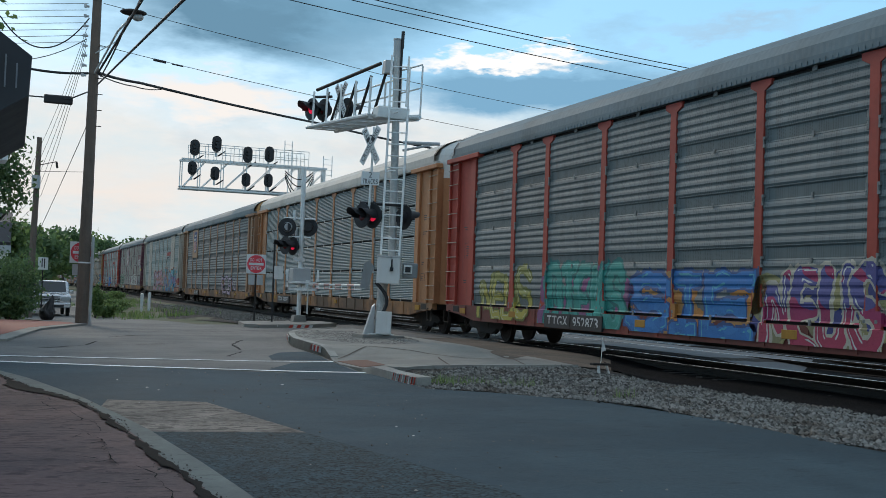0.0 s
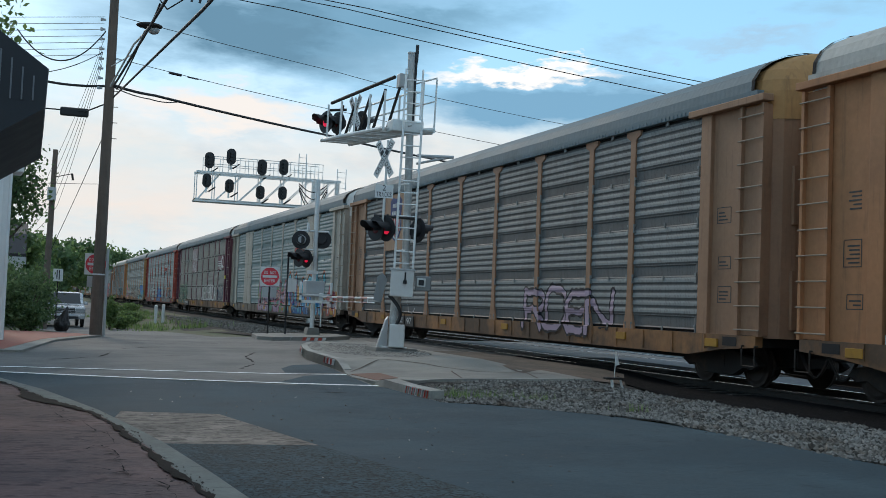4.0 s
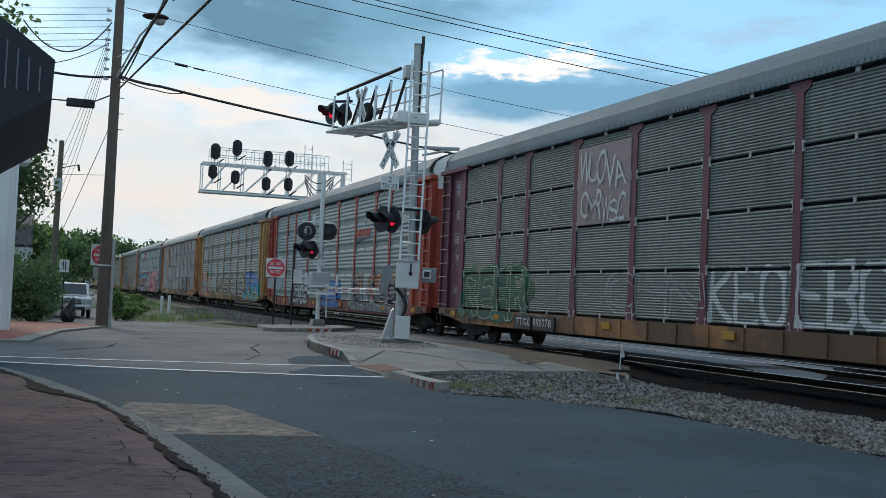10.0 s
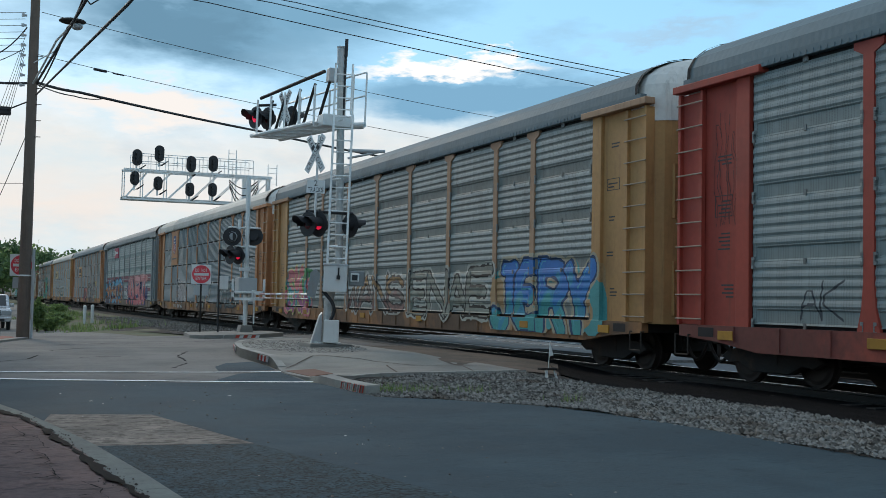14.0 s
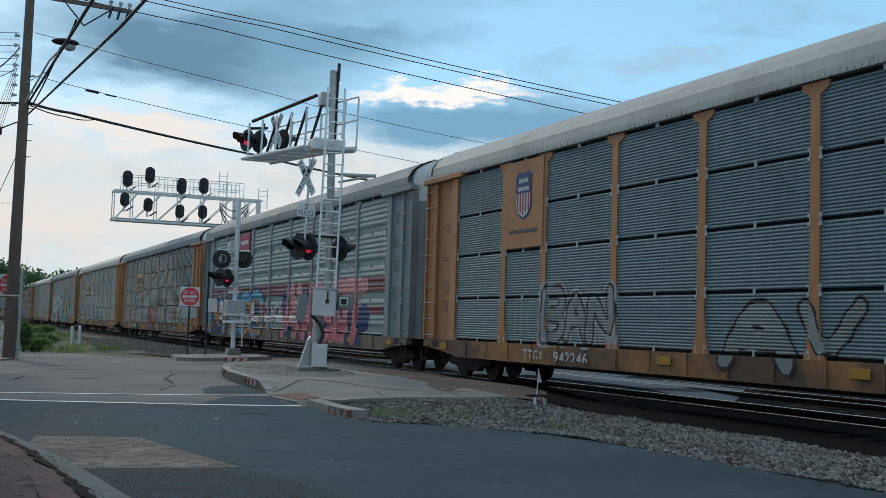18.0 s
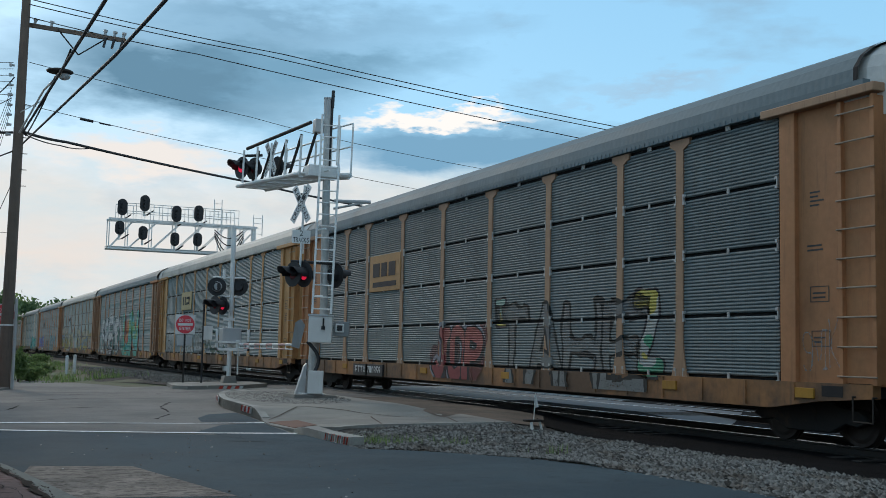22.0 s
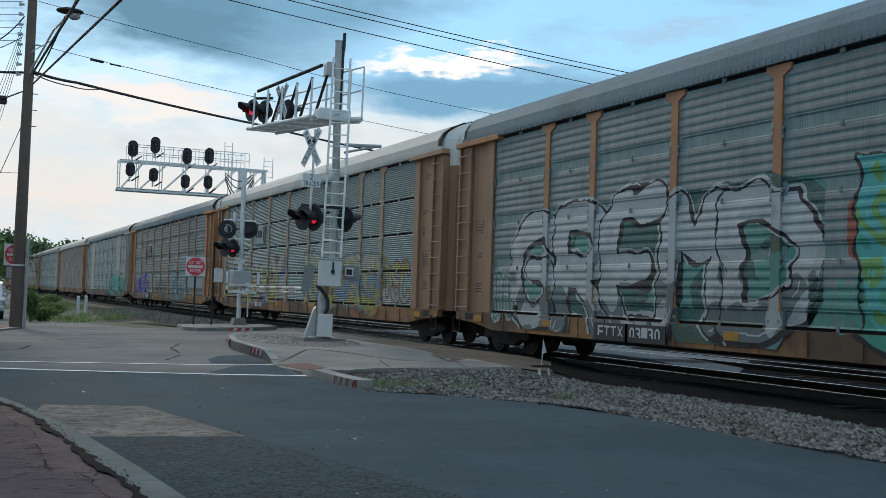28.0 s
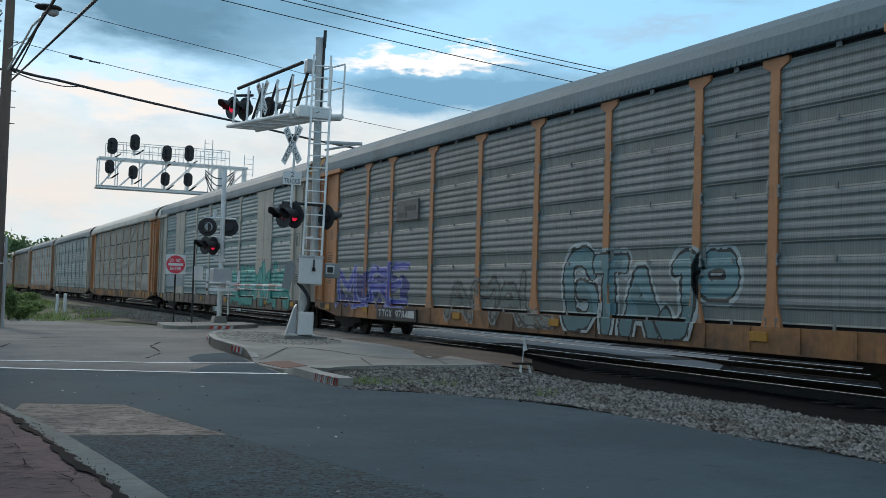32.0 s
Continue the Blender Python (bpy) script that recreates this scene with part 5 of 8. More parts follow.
TEAL, BLUE, PINK, YEL, ORG, GRN = C(0.04, 0.27, 0.23), C(0.03, 0.17, 0.44), C(0.55, 0.15, 0.17), C(0.44, 0.38, 0.08), C(0.46, 0.20, 0.05), C(0.07, 0.24, 0.09)
CYAN, SIL, DK, WH, LIL, GHOST = C(0.08, 0.36, 0.44), C(0.40, 0.40, 0.40), C(*BLACK), C(*WHITE), C(0.40, 0.30, 0.38), C(0.34, 0.36, 0.36, None, 0.45)
TURQ, PALE_Y = C(0.09, 0.34, 0.31), C(0.44, 0.40, 0.14)
WASH = tuple(C(*c, None, 0.30) for c in ((0.40, 0.34, 0.09), (0.13, 0.24, 0.36), (0.42, 0.42, 0.34), (0.24, 0.10, 0.13), (0.36, 0.32, 0.13)))


def board(name, y0, y1, z0, z1, rgb, label, bars=(), rgb2=BLACK, frame_bar=False):
    """A plain coloured plate with the plain shape of a railway's mark."""
    def run(car):
        p = plate(car, name, y0, y1, z0, z1, colour(rgb), label)
        x = -POST_FACE - 0.03
        for a, b, c, d in bars:
            part("mark", boxes((x - 0.004, y0 + (y1 - y0) * b, z0 + (z1 - z0) * c, x + 0.006, y0 + (y1 - y0) * a, z0 + (z1 - z0) * d)), colour(rgb2), p)
    return run


def ring_mark(car):
    p = plate(car, "emblem_plate", -9.42, -12.05, 3.27, 4.29, COAT["purple"], "dark red plate with a pale ring mark")
    b = disc(-11.35, 3.80, 0.44, 28, 0.26)
    for v in b.verts:
        v.co.x = -POST_FACE - 0.03
    part("ring", b, colour(WHITE), p)
    part("mark", boxes((-POST_FACE - 0.032, -11.95, 3.42, -POST_FACE - 0.02, -11.5, 3.52), (-POST_FACE - 0.032, -10.95, 3.86, -POST_FACE - 0.02, -9.6, 3.92), (-POST_FACE - 0.032, -10.95, 3.70, -POST_FACE - 0.02, -9.6, 3.76), (-POST_FACE - 0.032, -10.95, 3.58, -POST_FACE - 0.02, -9.6, 3.63)), colour(WHITE), p)
    part("placard", boxes((-END_FACE - 0.075, -13.1, 2.62, -END_FACE - 0.03, -12.62, 2.84)), colour((0.55, 0.40, 0.05)), car, "yellow placard")
    q = plate(car, "emblem_plate", 1.62, 4.3, 3.27, 5.2, colour((0.30, 0.23, 0.23)), "faded pinkish plate sprayed over in white", 0.0)
    for text, y0, y1, z0, z1, holder in (("WUOVA", 4.1, 1.9, 4.2, 4.9, q), ("OMRWSC", 4.0, 1.8, 3.36, 3.95, q), ("MSUREO", -9.6, -11.3, 3.30, 3.56, p)):
        bm = letters(text, y0, y1, z0, z1, 0.0, 0.8, 5)
        for v in bm.verts:
            v.co.x = -POST_FACE - 0.032
        for f in bm.faces:
            f.normal_update()
            if f.normal.x > 0:
                f.normal_flip()
        part("graffiti", bm, colour(WHITE), holder, "white scrawl sprayed on the plate")


def band(car, ya, yb, z0, z1, mat):
    """A painted band that follows the ribs of one bay."""
    levels = [z0] + [z for z, d in PROFILE["coarse"] if z0 + 0.002 < z < z1 - 0.002] + [z1]
    bm = bmesh.new()
    prev = None
    for z in levels:
        x = -float(surface("coarse", np.array([(ya + yb) / 2]), np.array([z]), ())[0]) - 0.002
        row = [bm.verts.new((x, yy, z)) for yy in (ya, yb)]
        if prev:
            bm.faces.new((prev[0], row[0], row[1], prev[1]))
        prev = row
    part("stripe", bm, mat, car, "dark red band")


def stripes_grey(car):
    for z0, z1 in ((2.66, 2.90), (2.42, 2.62), (1.70, 1.94)):
        for i in range(9):
            band(car, EDGES[i] + 0.14, EDGES[i + 1] - 0.14, z0, z1, C(0.16, 0.035, 0.055, None, 0.12))
    board("emblem_plate", 4.95, 7.35, 4.5, 5.35, (0.36, 0.05, 0.09), "crimson plate with a pale mark", ((0.72, 0.92, 0.3, 0.75), (0.1, 0.65, 0.42, 0.62)), WHITE)(car)


def slanted_mark(y0, y1, z0, z1):
    """A railway's mark as plain shapes: a row of leaning red blocks over a dark wedge."""
    def run(car):
        x, w = -SIDE - 0.032, (y1 - y0) / 4
        for k in range(4):
            a, b = y0 + w * k, y0 + w * (k + 0.72)
            part("mark", prism([(a, z0), (b, z0), (b + w * 0.35, z1), (a + w * 0.35, z1)], "x", x, x + 0.02), colour((0.42, 0.06, 0.05)), car, "faded red block of the mark")
        part("mark", prism([(y0 - w * 0.2, z0 - 0.30), (y0 - w * 0.2, z0 - 0.12), (y1, z0 - 0.06)], "x", x, x + 0.02), colour((0.03, 0.04, 0.06)), car, "dark wedge below the mark")
    return run


def shield_plate(y0, y1, z0, z1, mat, size=0.6, lift=0.1, note=False):
    def run(car):
        plate(car, "emblem_plate", y0, y1, z0, z1, COAT[mat], "tan plate behind the shield")
        shield(car, (y0 + y1) / 2, (z0 + z1) / 2 + lift, abs(y1 - y0) * size, (z1 - z0) * size * 1.3)
        if note:
            part("lettering", boxes((-POST_FACE - 0.03, y0 + 0.25, z0 + 0.36, -POST_FACE - 0.018, y1 - 0.25, z0 + 0.45)), M["sign_black"], car, "small dark line of lettering")
    return run


CARS = [
    dict(style="coarse", crest="dull", panel="slate", post="red", end="red", roof="roof_grey", sill="rust_red", cap="white_cap", label="grey slatted auto carrier with red posts and bright graffiti",
         tags=[G("NEUS", 11.6, 8.3, 0.62, 1.95, (YEL, YEL, C(0.30, 0.30, 0.10)), C(0.16, 0.17, 0.05), "yellow-green graffiti letters", fat=0.16, wild=0.6, shine=C(0.5, 0.48, 0.3)),
               G("DTEKS", 7.2, 3.35, 0.58, 2.1, (TEAL, C(0.05, 0.33, 0.28), TEAL), C(0.03, 0.16, 0.15), "teal graffiti letters", back=(C(0.22, 0.09, 0.20), TEAL), fat=0.20, wild=0.45, shine=TURQ, overlap=1.25),
               G("SIE", 3.0, -1.35, 0.61, 1.95, (BLUE, C(0.04, 0.20, 0.48), BLUE), C(0.04, 0.09, 0.22), "blue block graffiti letters", back=(ORG, C(0.40, 0.22, 0.08)), fat=0.24, wild=0.1, rounding=0, square=True, shine=CYAN, overlap=1.2),
               G("NEUS", -1.7, -4.75, 0.58, 2.0, (C(0.40, 0.05, 0.10), C(0.34, 0.04, 0.12), C(0.10, 0.10, 0.28)), C(0.46, 0.42, 0.34), "red and blue graffiti letters", back=(C(0.30, 0.27, 0.12), C(0.05, 0.06, 0.20), C(0.24, 0.22, 0.12)), fat=0.20, wild=0.35, shine=WH)],
         marks=[("TTGX", 7.0, 5.85), ("952873", 5.6, 4.3)]),
    dict(style="fine", panel="zinc_mid", post="orange", end="orange", roof="cream", sill="rust", cap="white_cap", label="grey slatted auto carrier with orange posts and cream roof",
         marks=[("TTGX", 8.3, 7.4), ("971287", 7.2, 6.1)],
         extra=board("emblem_plate", 4.9, 7.05, 3.28, 4.28, (0.30, 0.34, 0.35), "grey plate with a dark bracketed mark", ((0.02, 0.06, 0.1, 0.9), (0.94, 0.98, 0.1, 0.9), (0.2, 0.36, 0.4, 0.8), (0.42, 0.58, 0.4, 0.8), (0.64, 0.80, 0.4, 0.8)))),
    dict(style="coarse", crest="dull", panel="zinc_dark", post="brown", end="brown", roof="roof_grey", sill="rust", cap="yellow", label="dark grime-covered auto carrier with brown posts and a shield",
         tags=[G("OE", 13.20, 12.65, 2.9, 3.5, (GHOST,), None, "pale scribbled graffiti", fat=0.05), G("C", 6.55, 5.75, 1.05, 2.1, (SIL,), None, "white outline graffiti", fat=0.05, wild=0.3), G("ROEN", -3.70, -8.70, 0.8, 1.9, (LIL,), DK, "grey graffiti letters")],
         marks=[("TTGX", 7.4, 6.6), ("97", 6.2, 5.6)], extra=shield_plate(6.95, 9.25, 3.35, 5.45, "tan")),
    dict(style="coarse", panel="zinc_green", post="pale", end="pale", roof="roof_grey", sill="rust_grey", cap="white_cap", label="pale grey auto carrier with solid panels and mixed graffiti", solid=(1, 7),
         tags=[G("OSPEH", 4.45, -2.6, 0.58, 2.4, (C(0.34, 0.22, 0.30), LIL, C(0.46, 0.26, 0.22), LIL), DK, "pink and lilac bubble graffiti letters", back=(C(0.14, 0.26, 0.12), C(0.10, 0.22, 0.16)), halo=PINK, fat=0.19, wild=0.35, rounding=2, shine=C(0.5, 0.42, 0.45)),
               G("VTS", -2.55, -3.25, 1.57, 2.04, (DK,), None, "small black scribble", fat=0.09, wild=0.3),
               G("NUKRW", -3.6, -10.95, 0.55, 2.45, (C(0.03, 0.12, 0.28), CYAN, C(0.04, 0.20, 0.40), C(0.26, 0.14, 0.30), CYAN), DK, "blue and turquoise wild-style graffiti letters", back=(C(0.44, 0.12, 0.05), ORG, C(0.40, 0.24, 0.05), TEAL), halo=C(0.42, 0.13, 0.06), shade=C(0.03, 0.05, 0.10), fat=0.23, wild=0.6, rounding=0, shine=WH, overlap=1.3, drips=True),
               G("WA", -10.9, -13.3, 0.75, 2.0, (C(0.42, 0.38, 0.38), C(0.40, 0.10, 0.12)), C(0.24, 0.04, 0.06), "white and red graffiti letters", back=(ORG, C(0.40, 0.10, 0.06)), wild=0.6)],
         extra=slanted_mark(-4.6, -6.9, 3.80, 4.10)),
    dict(style="fine", panel="zinc_brown", post="purple", end="purple", roof="roof_grey", sill="rust", cap="white_cap", label="weathered brown auto carrier with dark red ends and white graffiti",
         tags=[G("KEO", -1.70, -4.20, 1.04, 2.2, (WH,), None, "white block graffiti letters", fat=0.11, wild=0.12, rounding=0, square=True, overlap=0.95), G("EBOLA", -4.46, -8.55, 1.06, 2.24, (WH,), None, "white block graffiti letters", fat=0.12, wild=0.12, rounding=0, square=True, overlap=0.95),
               G("NAUR", -9.5, -12.15, 1.05, 2.1, (C(0.03, 0.06, 0.10), C(0.04, 0.09, 0.13)), C(0.30, 0.33, 0.34), "dark blue graffiti with pale outline", fat=0.24, wild=0.5, rim=0.03), G("CHN", 2.5, -1.4, 1.15, 2.05, None, C(0.38, 0.38, 0.37), "pale outline graffiti", fat=0.16, rim=0.03, wild=0.4),
               G("CHARO", 6.6, 3.0, 1.0, 1.9, None, GHOST, "pale outline graffiti", fat=0.14, rim=0.03),
               G("REHR", 12.1, 7.1, 0.78, 2.3, (C(0.03, 0.10, 0.07), C(0.04, 0.13, 0.08)), C(0.36, 0.40, 0.30), "dark green graffiti letters with pale edge", halo=C(0.025, 0.09, 0.06), back=(C(0.03, 0.10, 0.07),), fat=0.22, wild=0.15, rim=0.03, overlap=1.1),
               G("CYGA", 13.4, 12.66, 2.35, 3.2, (GHOST,), None, "white scribbles on the end panel", fat=0.07, wild=0.5), G("BETA", 13.3, 12.66, 1.25, 1.75, (GHOST,), None, "white scribbles on the end panel", fat=0.08, wild=0.4), G("SHRK", 13.35, 12.7, 3.4, 5.0, (GHOST,), None, "white scribbles on the end panel", fat=0.05, wild=0.5)],
         marks=[("TTGX", 7.7, 6.75), ("990278", 6.55, 5.4)], extra=ring_mark),
    dict(style="coarse", panel="zinc", post="orange_red", end="orange_red", roof="roof_grey", sill="rust_red", cap="white_cap", label="grey slatted auto carrier with orange-red posts and graffiti",
         tags=[G("MERSE", 8.0, 3.85, 0.75, 1.95, (C(0.36, 0.37, 0.36), C(0.44, 0.45, 0.44)), DK, "white graffiti letters", back=(C(0.30, 0.31, 0.31, None, 0.4),), fat=0.17, wild=0.45, rounding=0), G("NESK", 3.8, 2.4, 1.15, 1.8, (C(0.06, 0.07, 0.08),), None, "dark scribbled graffiti", fat=0.06, wild=0.6), G("AK", 11.0, 10.0, 1.2, 1.9, (C(0.06, 0.07, 0.08),), None, "dark scribbled graffiti", fat=0.06, wild=0.6),
               G("MERSE", 1.2, -2.25, 0.66, 1.98, (C(0.03, 0.12, 0.34), BLUE, C(0.04, 0.20, 0.44)), C(0.02, 0.04, 0.13), "blue graffiti letters", back=(C(0.03, 0.10, 0.26),), fat=0.20, wild=0.45, rounding=0, shine=C(0.12, 0.34, 0.5)),
               G("GLOBE", -4.2, -10.6, 0.58, 2.15, (C(0.15, 0.165, 0.17), C(0.12, 0.135, 0.14), C(0.13, 0.14, 0.15), C(0.15, 0.14, 0.135), C(0.15, 0.15, 0.15), C(0.34, 0.13, 0.06)), C(0.02, 0.022, 0.026), "grey and orange block graffiti letters", back=(C(0.25, 0.27, 0.28),), shade=C(0.02, 0.022, 0.026), fat=0.23, wild=0.15, rounding=0, rim=0.05, shine=C(0.5, 0.52, 0.52), overlap=1.15), G("h*", -10.7, -12.1, 1.0, 2.15, None, C(0.05, 0.05, 0.055), "dark outlined graffiti figure", fat=0.13, rim=0.03), G("RUKA", 13.25, 12.7, 2.8, 4.8, (C(0.13, 0.035, 0.03),), None, "dark scribbles on the end panel", fat=0.06)],
         extra=slanted_mark(-4.65, -6.75, 3.74, 4.04)),
    dict(style="coarse", panel="zinc_brown", post="tan", end="yellow", roof="roof_grey", sill="rust", cap="white_cap", label="brown-grey auto carrier with yellow ends and blue graffiti",
         tags=[G("JERY", -7.4, -12.35, 0.6, 2.4, (C(0.05, 0.30, 0.30), C(0.04, 0.26, 0.40), C(0.03, 0.19, 0.48), C(0.03, 0.16, 0.46)), C(0.015, 0.05, 0.12), "bright blue graffiti letters", back=(C(0.07, 0.30, 0.30), C(0.38, 0.24, 0.12)), halo=C(0.36, 0.33, 0.24), fat=0.23, wild=0.5, shine=CYAN, overlap=1.2), G("ENAE", -1.6, -7.2, 0.95, 2.2, (C(0.30, 0.32, 0.27, None, 0.25), C(0.24, 0.25, 0.21, None, 0.25)), C(0.03, 0.028, 0.025), "grey graffiti letters", halo=C(0.42, 0.43, 0.38, None, 0.15), fat=0.18, wild=0.6, rounding=0),
               G("WANS", 4.5, -1.1, 1.0, 2.1, (C(0.30, 0.17, 0.15, None, 0.3), C(0.27, 0.22, 0.19, None, 0.3), C(0.34, 0.20, 0.09, None, 0.25)), C(0.05, 0.04, 0.035), "dull pink and orange graffiti letters", halo=C(0.42, 0.42, 0.38, None, 0.2), fat=0.14, wild=0.6, rounding=0),
               G("SKA", 12.10, 8.70, 0.8, 2.6, (C(0.35, 0.10, 0.22), C(0.08, 0.30, 0.30), PINK), PALE_Y, "many-coloured graffiti letters", back=(GRN, PINK), fat=0.2)]),
    dict(style="fine", panel="zinc_blue", post="orange", end="orange", roof="cream", sill="rust", cap="white_cap", label="blue-grey auto carrier with orange posts and cream roof",
         tags=[G("BAN", 7.4, 4.45, 1.12, 2.4, (C(0.30, 0.32, 0.33, None, 0.25), C(0.36, 0.38, 0.38, None, 0.25)), C(0.035, 0.04, 0.045), "grey bubble graffiti letters on white", back=(C(0.34, 0.36, 0.37, None, 0.3),), halo=C(0.42, 0.43, 0.43, None, 0.25), fat=0.20, wild=0.25, rounding=2), G("LORE", 9.1, 7.75, 1.2, 2.1, (C(0.28, 0.36, 0.34),), None, "thin pale scribbles", fat=0.035, wild=0.8),
               G("A", 0.8, -1.0, 0.78, 2.2, (C(0.22, 0.25, 0.23), C(0.27, 0.30, 0.28)), DK, "grey-green outlined graffiti figure", fat=0.26, wild=0.1, rim=0.06), G("V", -1.15, -2.45, 0.9, 2.05, (C(0.24, 0.27, 0.25),), DK, "grey-green outlined graffiti figure", back=(), fat=0.24, wild=0.4, rim=0.05), G("CHEB", -4.2, -9.0, 0.85, 2.1, (C(0.06, 0.11, 0.12, None, 0.25), C(0.08, 0.14, 0.15, None, 0.25)), C(0.02, 0.03, 0.035), "dark teal graffiti letters", fat=0.22, wild=0.3, rounding=2), G("OKU", -9.8, -12.0, 1.1, 2.0, (GHOST,), None, "pale scribbles", fat=0.05, wild=0.7)],
         marks=[("TTGX", 8.2, 7.2, 0), ("942246", 6.75, 5.25, 0)], extra=shield_plate(7.45, 9.35, 3.3, 5.42, "orange", 0.42, 0.2, True)),
    dict(style="coarse", panel="zinc_green", post="grey", end="grey", roof="roof_pale", sill="rust_grey", cap="white_cap", label="pale grey auto carrier with red bands and pink graffiti",
         tags=[G("AVEQT", -0.95, -10.4, 0.66, 2.85, (C(0.50, 0.10, 0.12), PINK, C(0.56, 0.20, 0.20), C(0.56, 0.26, 0.26)), C(0.62, 0.34, 0.30), "huge pink graffiti letters on blue", back=(C(0.015, 0.03, 0.13), C(0.015, 0.02, 0.08)), fat=0.24, wild=0.22, rounding=0, rim=0.03, overlap=1.25, shine=C(0.62, 0.36, 0.33)), G("MFK", 1.0, -0.75, 1.14, 2.0, (C(0.62, 0.63, 0.61),), C(0.03, 0.03, 0.04), "white scribbled graffiti", fat=0.12, wild=0.4, rounding=0, rim=0.03),
               G("NYGCO", 12.4, 2.5, 0.62, 2.62, (C(0.06, 0.27, 0.42), C(0.36, 0.14, 0.04), C(0.42, 0.17, 0.045), C(0.07, 0.30, 0.46)), C(0.02, 0.025, 0.06), "blue and orange bubble graffiti letters", back=(C(0.02, 0.025, 0.06), C(0.035, 0.035, 0.07)), halo=C(0.02, 0.02, 0.05), fat=0.25, wild=0.45, rounding=2, shine=C(0.42, 0.50, 0.52), overlap=1.2)],
         extra=stripes_grey),
    dict(style="fine", panel="zinc_slate", post="tan", end="orange", roof="roof_grey", sill="rust", cap="white_cap", label="dark grey auto carrier with tan posts and an orange plate",
         tags=[G("JOP", 1.85, -1.05, 0.62, 2.1, (C(0.26, 0.06, 0.06), C(0.32, 0.09, 0.08)), DK, "red and black bubble graffiti letters", back=(C(0.20, 0.06, 0.06, None, 0.4),), halo=C(0.22, 0.24, 0.28), shade=DK, fat=0.22, wild=0.3, rounding=2), G("TAHE", -1.9, -8.4, 0.62, 2.45, (C(0.22, 0.235, 0.23, None, 0.3), C(0.20, 0.21, 0.21, None, 0.3)), C(0.015, 0.02, 0.02), "grey and black block graffiti letters", fat=0.15, wild=0.05, rounding=0, square=True, rim=0.09, overlap=1.0), G("I", -1.7, -2.5, 2.05, 2.7, (YEL, C(0.25, 0.38, 0.33)), DK, "small yellow and green graffiti", fat=0.2), G("Z", -7.9, -8.9, 0.95, 2.6, (C(0.06, 0.26, 0.16), C(0.36, 0.38, 0.36), YEL), DK, "green and yellow graffiti figure", fat=0.2, wild=0.3), G("DEP", 6.9, 5.7, 1.65, 2.05, (GHOST,), None, "pale scribbles", fat=0.06), G("SNIK", -12.7, -13.5, 1.2, 1.9, (GHOST,), None, "pale scribbles on the end panel", fat=0.05, wild=0.6)],
         marks=[("ETTX", 8.1, 7.1), ("710359", 6.95, 5.77)],
         extra=board("emblem_plate", 4.5, 7.1, 3.22, 4.36, (0.42, 0.24, 0.10), "orange plate with a dark plain mark", ((0.15, 0.36, 0.40, 0.78), (0.42, 0.60, 0.40, 0.78), (0.66, 0.88, 0.40, 0.78), (0.12, 0.88, 0.12, 0.26)))),
    dict(style="fine", panel="zinc_mid", post="yellow", end="yellow", roof="cream", sill="rust", cap="white_cap", label="grey auto carrier with yellow posts, cream roof and white graffiti",
         tags=[G("ONIVE", 7.3, 1.7, 1.08, 2.35, (C(0.44, 0.47, 0.45, None, 0.36), C(0.38, 0.41, 0.39, None, 0.36)), C(0.07, 0.09, 0.085, None, 0.15), "faint white graffiti letters", halo=C(0.34, 0.37, 0.36, None, 0.35), fat=0.20, wild=0.4), G("VOES", 1.7, -3.95, 1.08, 2.25, (C(0.04, 0.10, 0.075, None, 0.2), C(0.16, 0.22, 0.19, None, 0.3)), C(0.46, 0.50, 0.49, None, 0.2), "green and white graffiti letters", fat=0.22, wild=0.4), G("MEAT", 12.1, 9.7, 1.2, 2.2, (C(0.22, 0.27, 0.29, None, 0.5),), None, "faint pale scribbles", fat=0.07, wild=0.6) ],
         extra=board("emblem_plate", 5.0, 7.7, 3.4, 4.4, (0.46, 0.36, 0.19), "tan plate with a dark plain mark", ((0.18, 0.48, 0.30, 0.42), (0.18, 0.26, 0.30, 0.72), (0.18, 0.48, 0.60, 0.72), (0.56, 0.64, 0.28, 0.74), (0.74, 0.82, 0.28, 0.74)))),
    dict(style="coarse", crest="dull", panel="zinc_green", post="orange", end="brown", roof="roof_grey", sill="rust", cap="white_cap", label="green-grey auto carrier with huge silver and green graffiti",
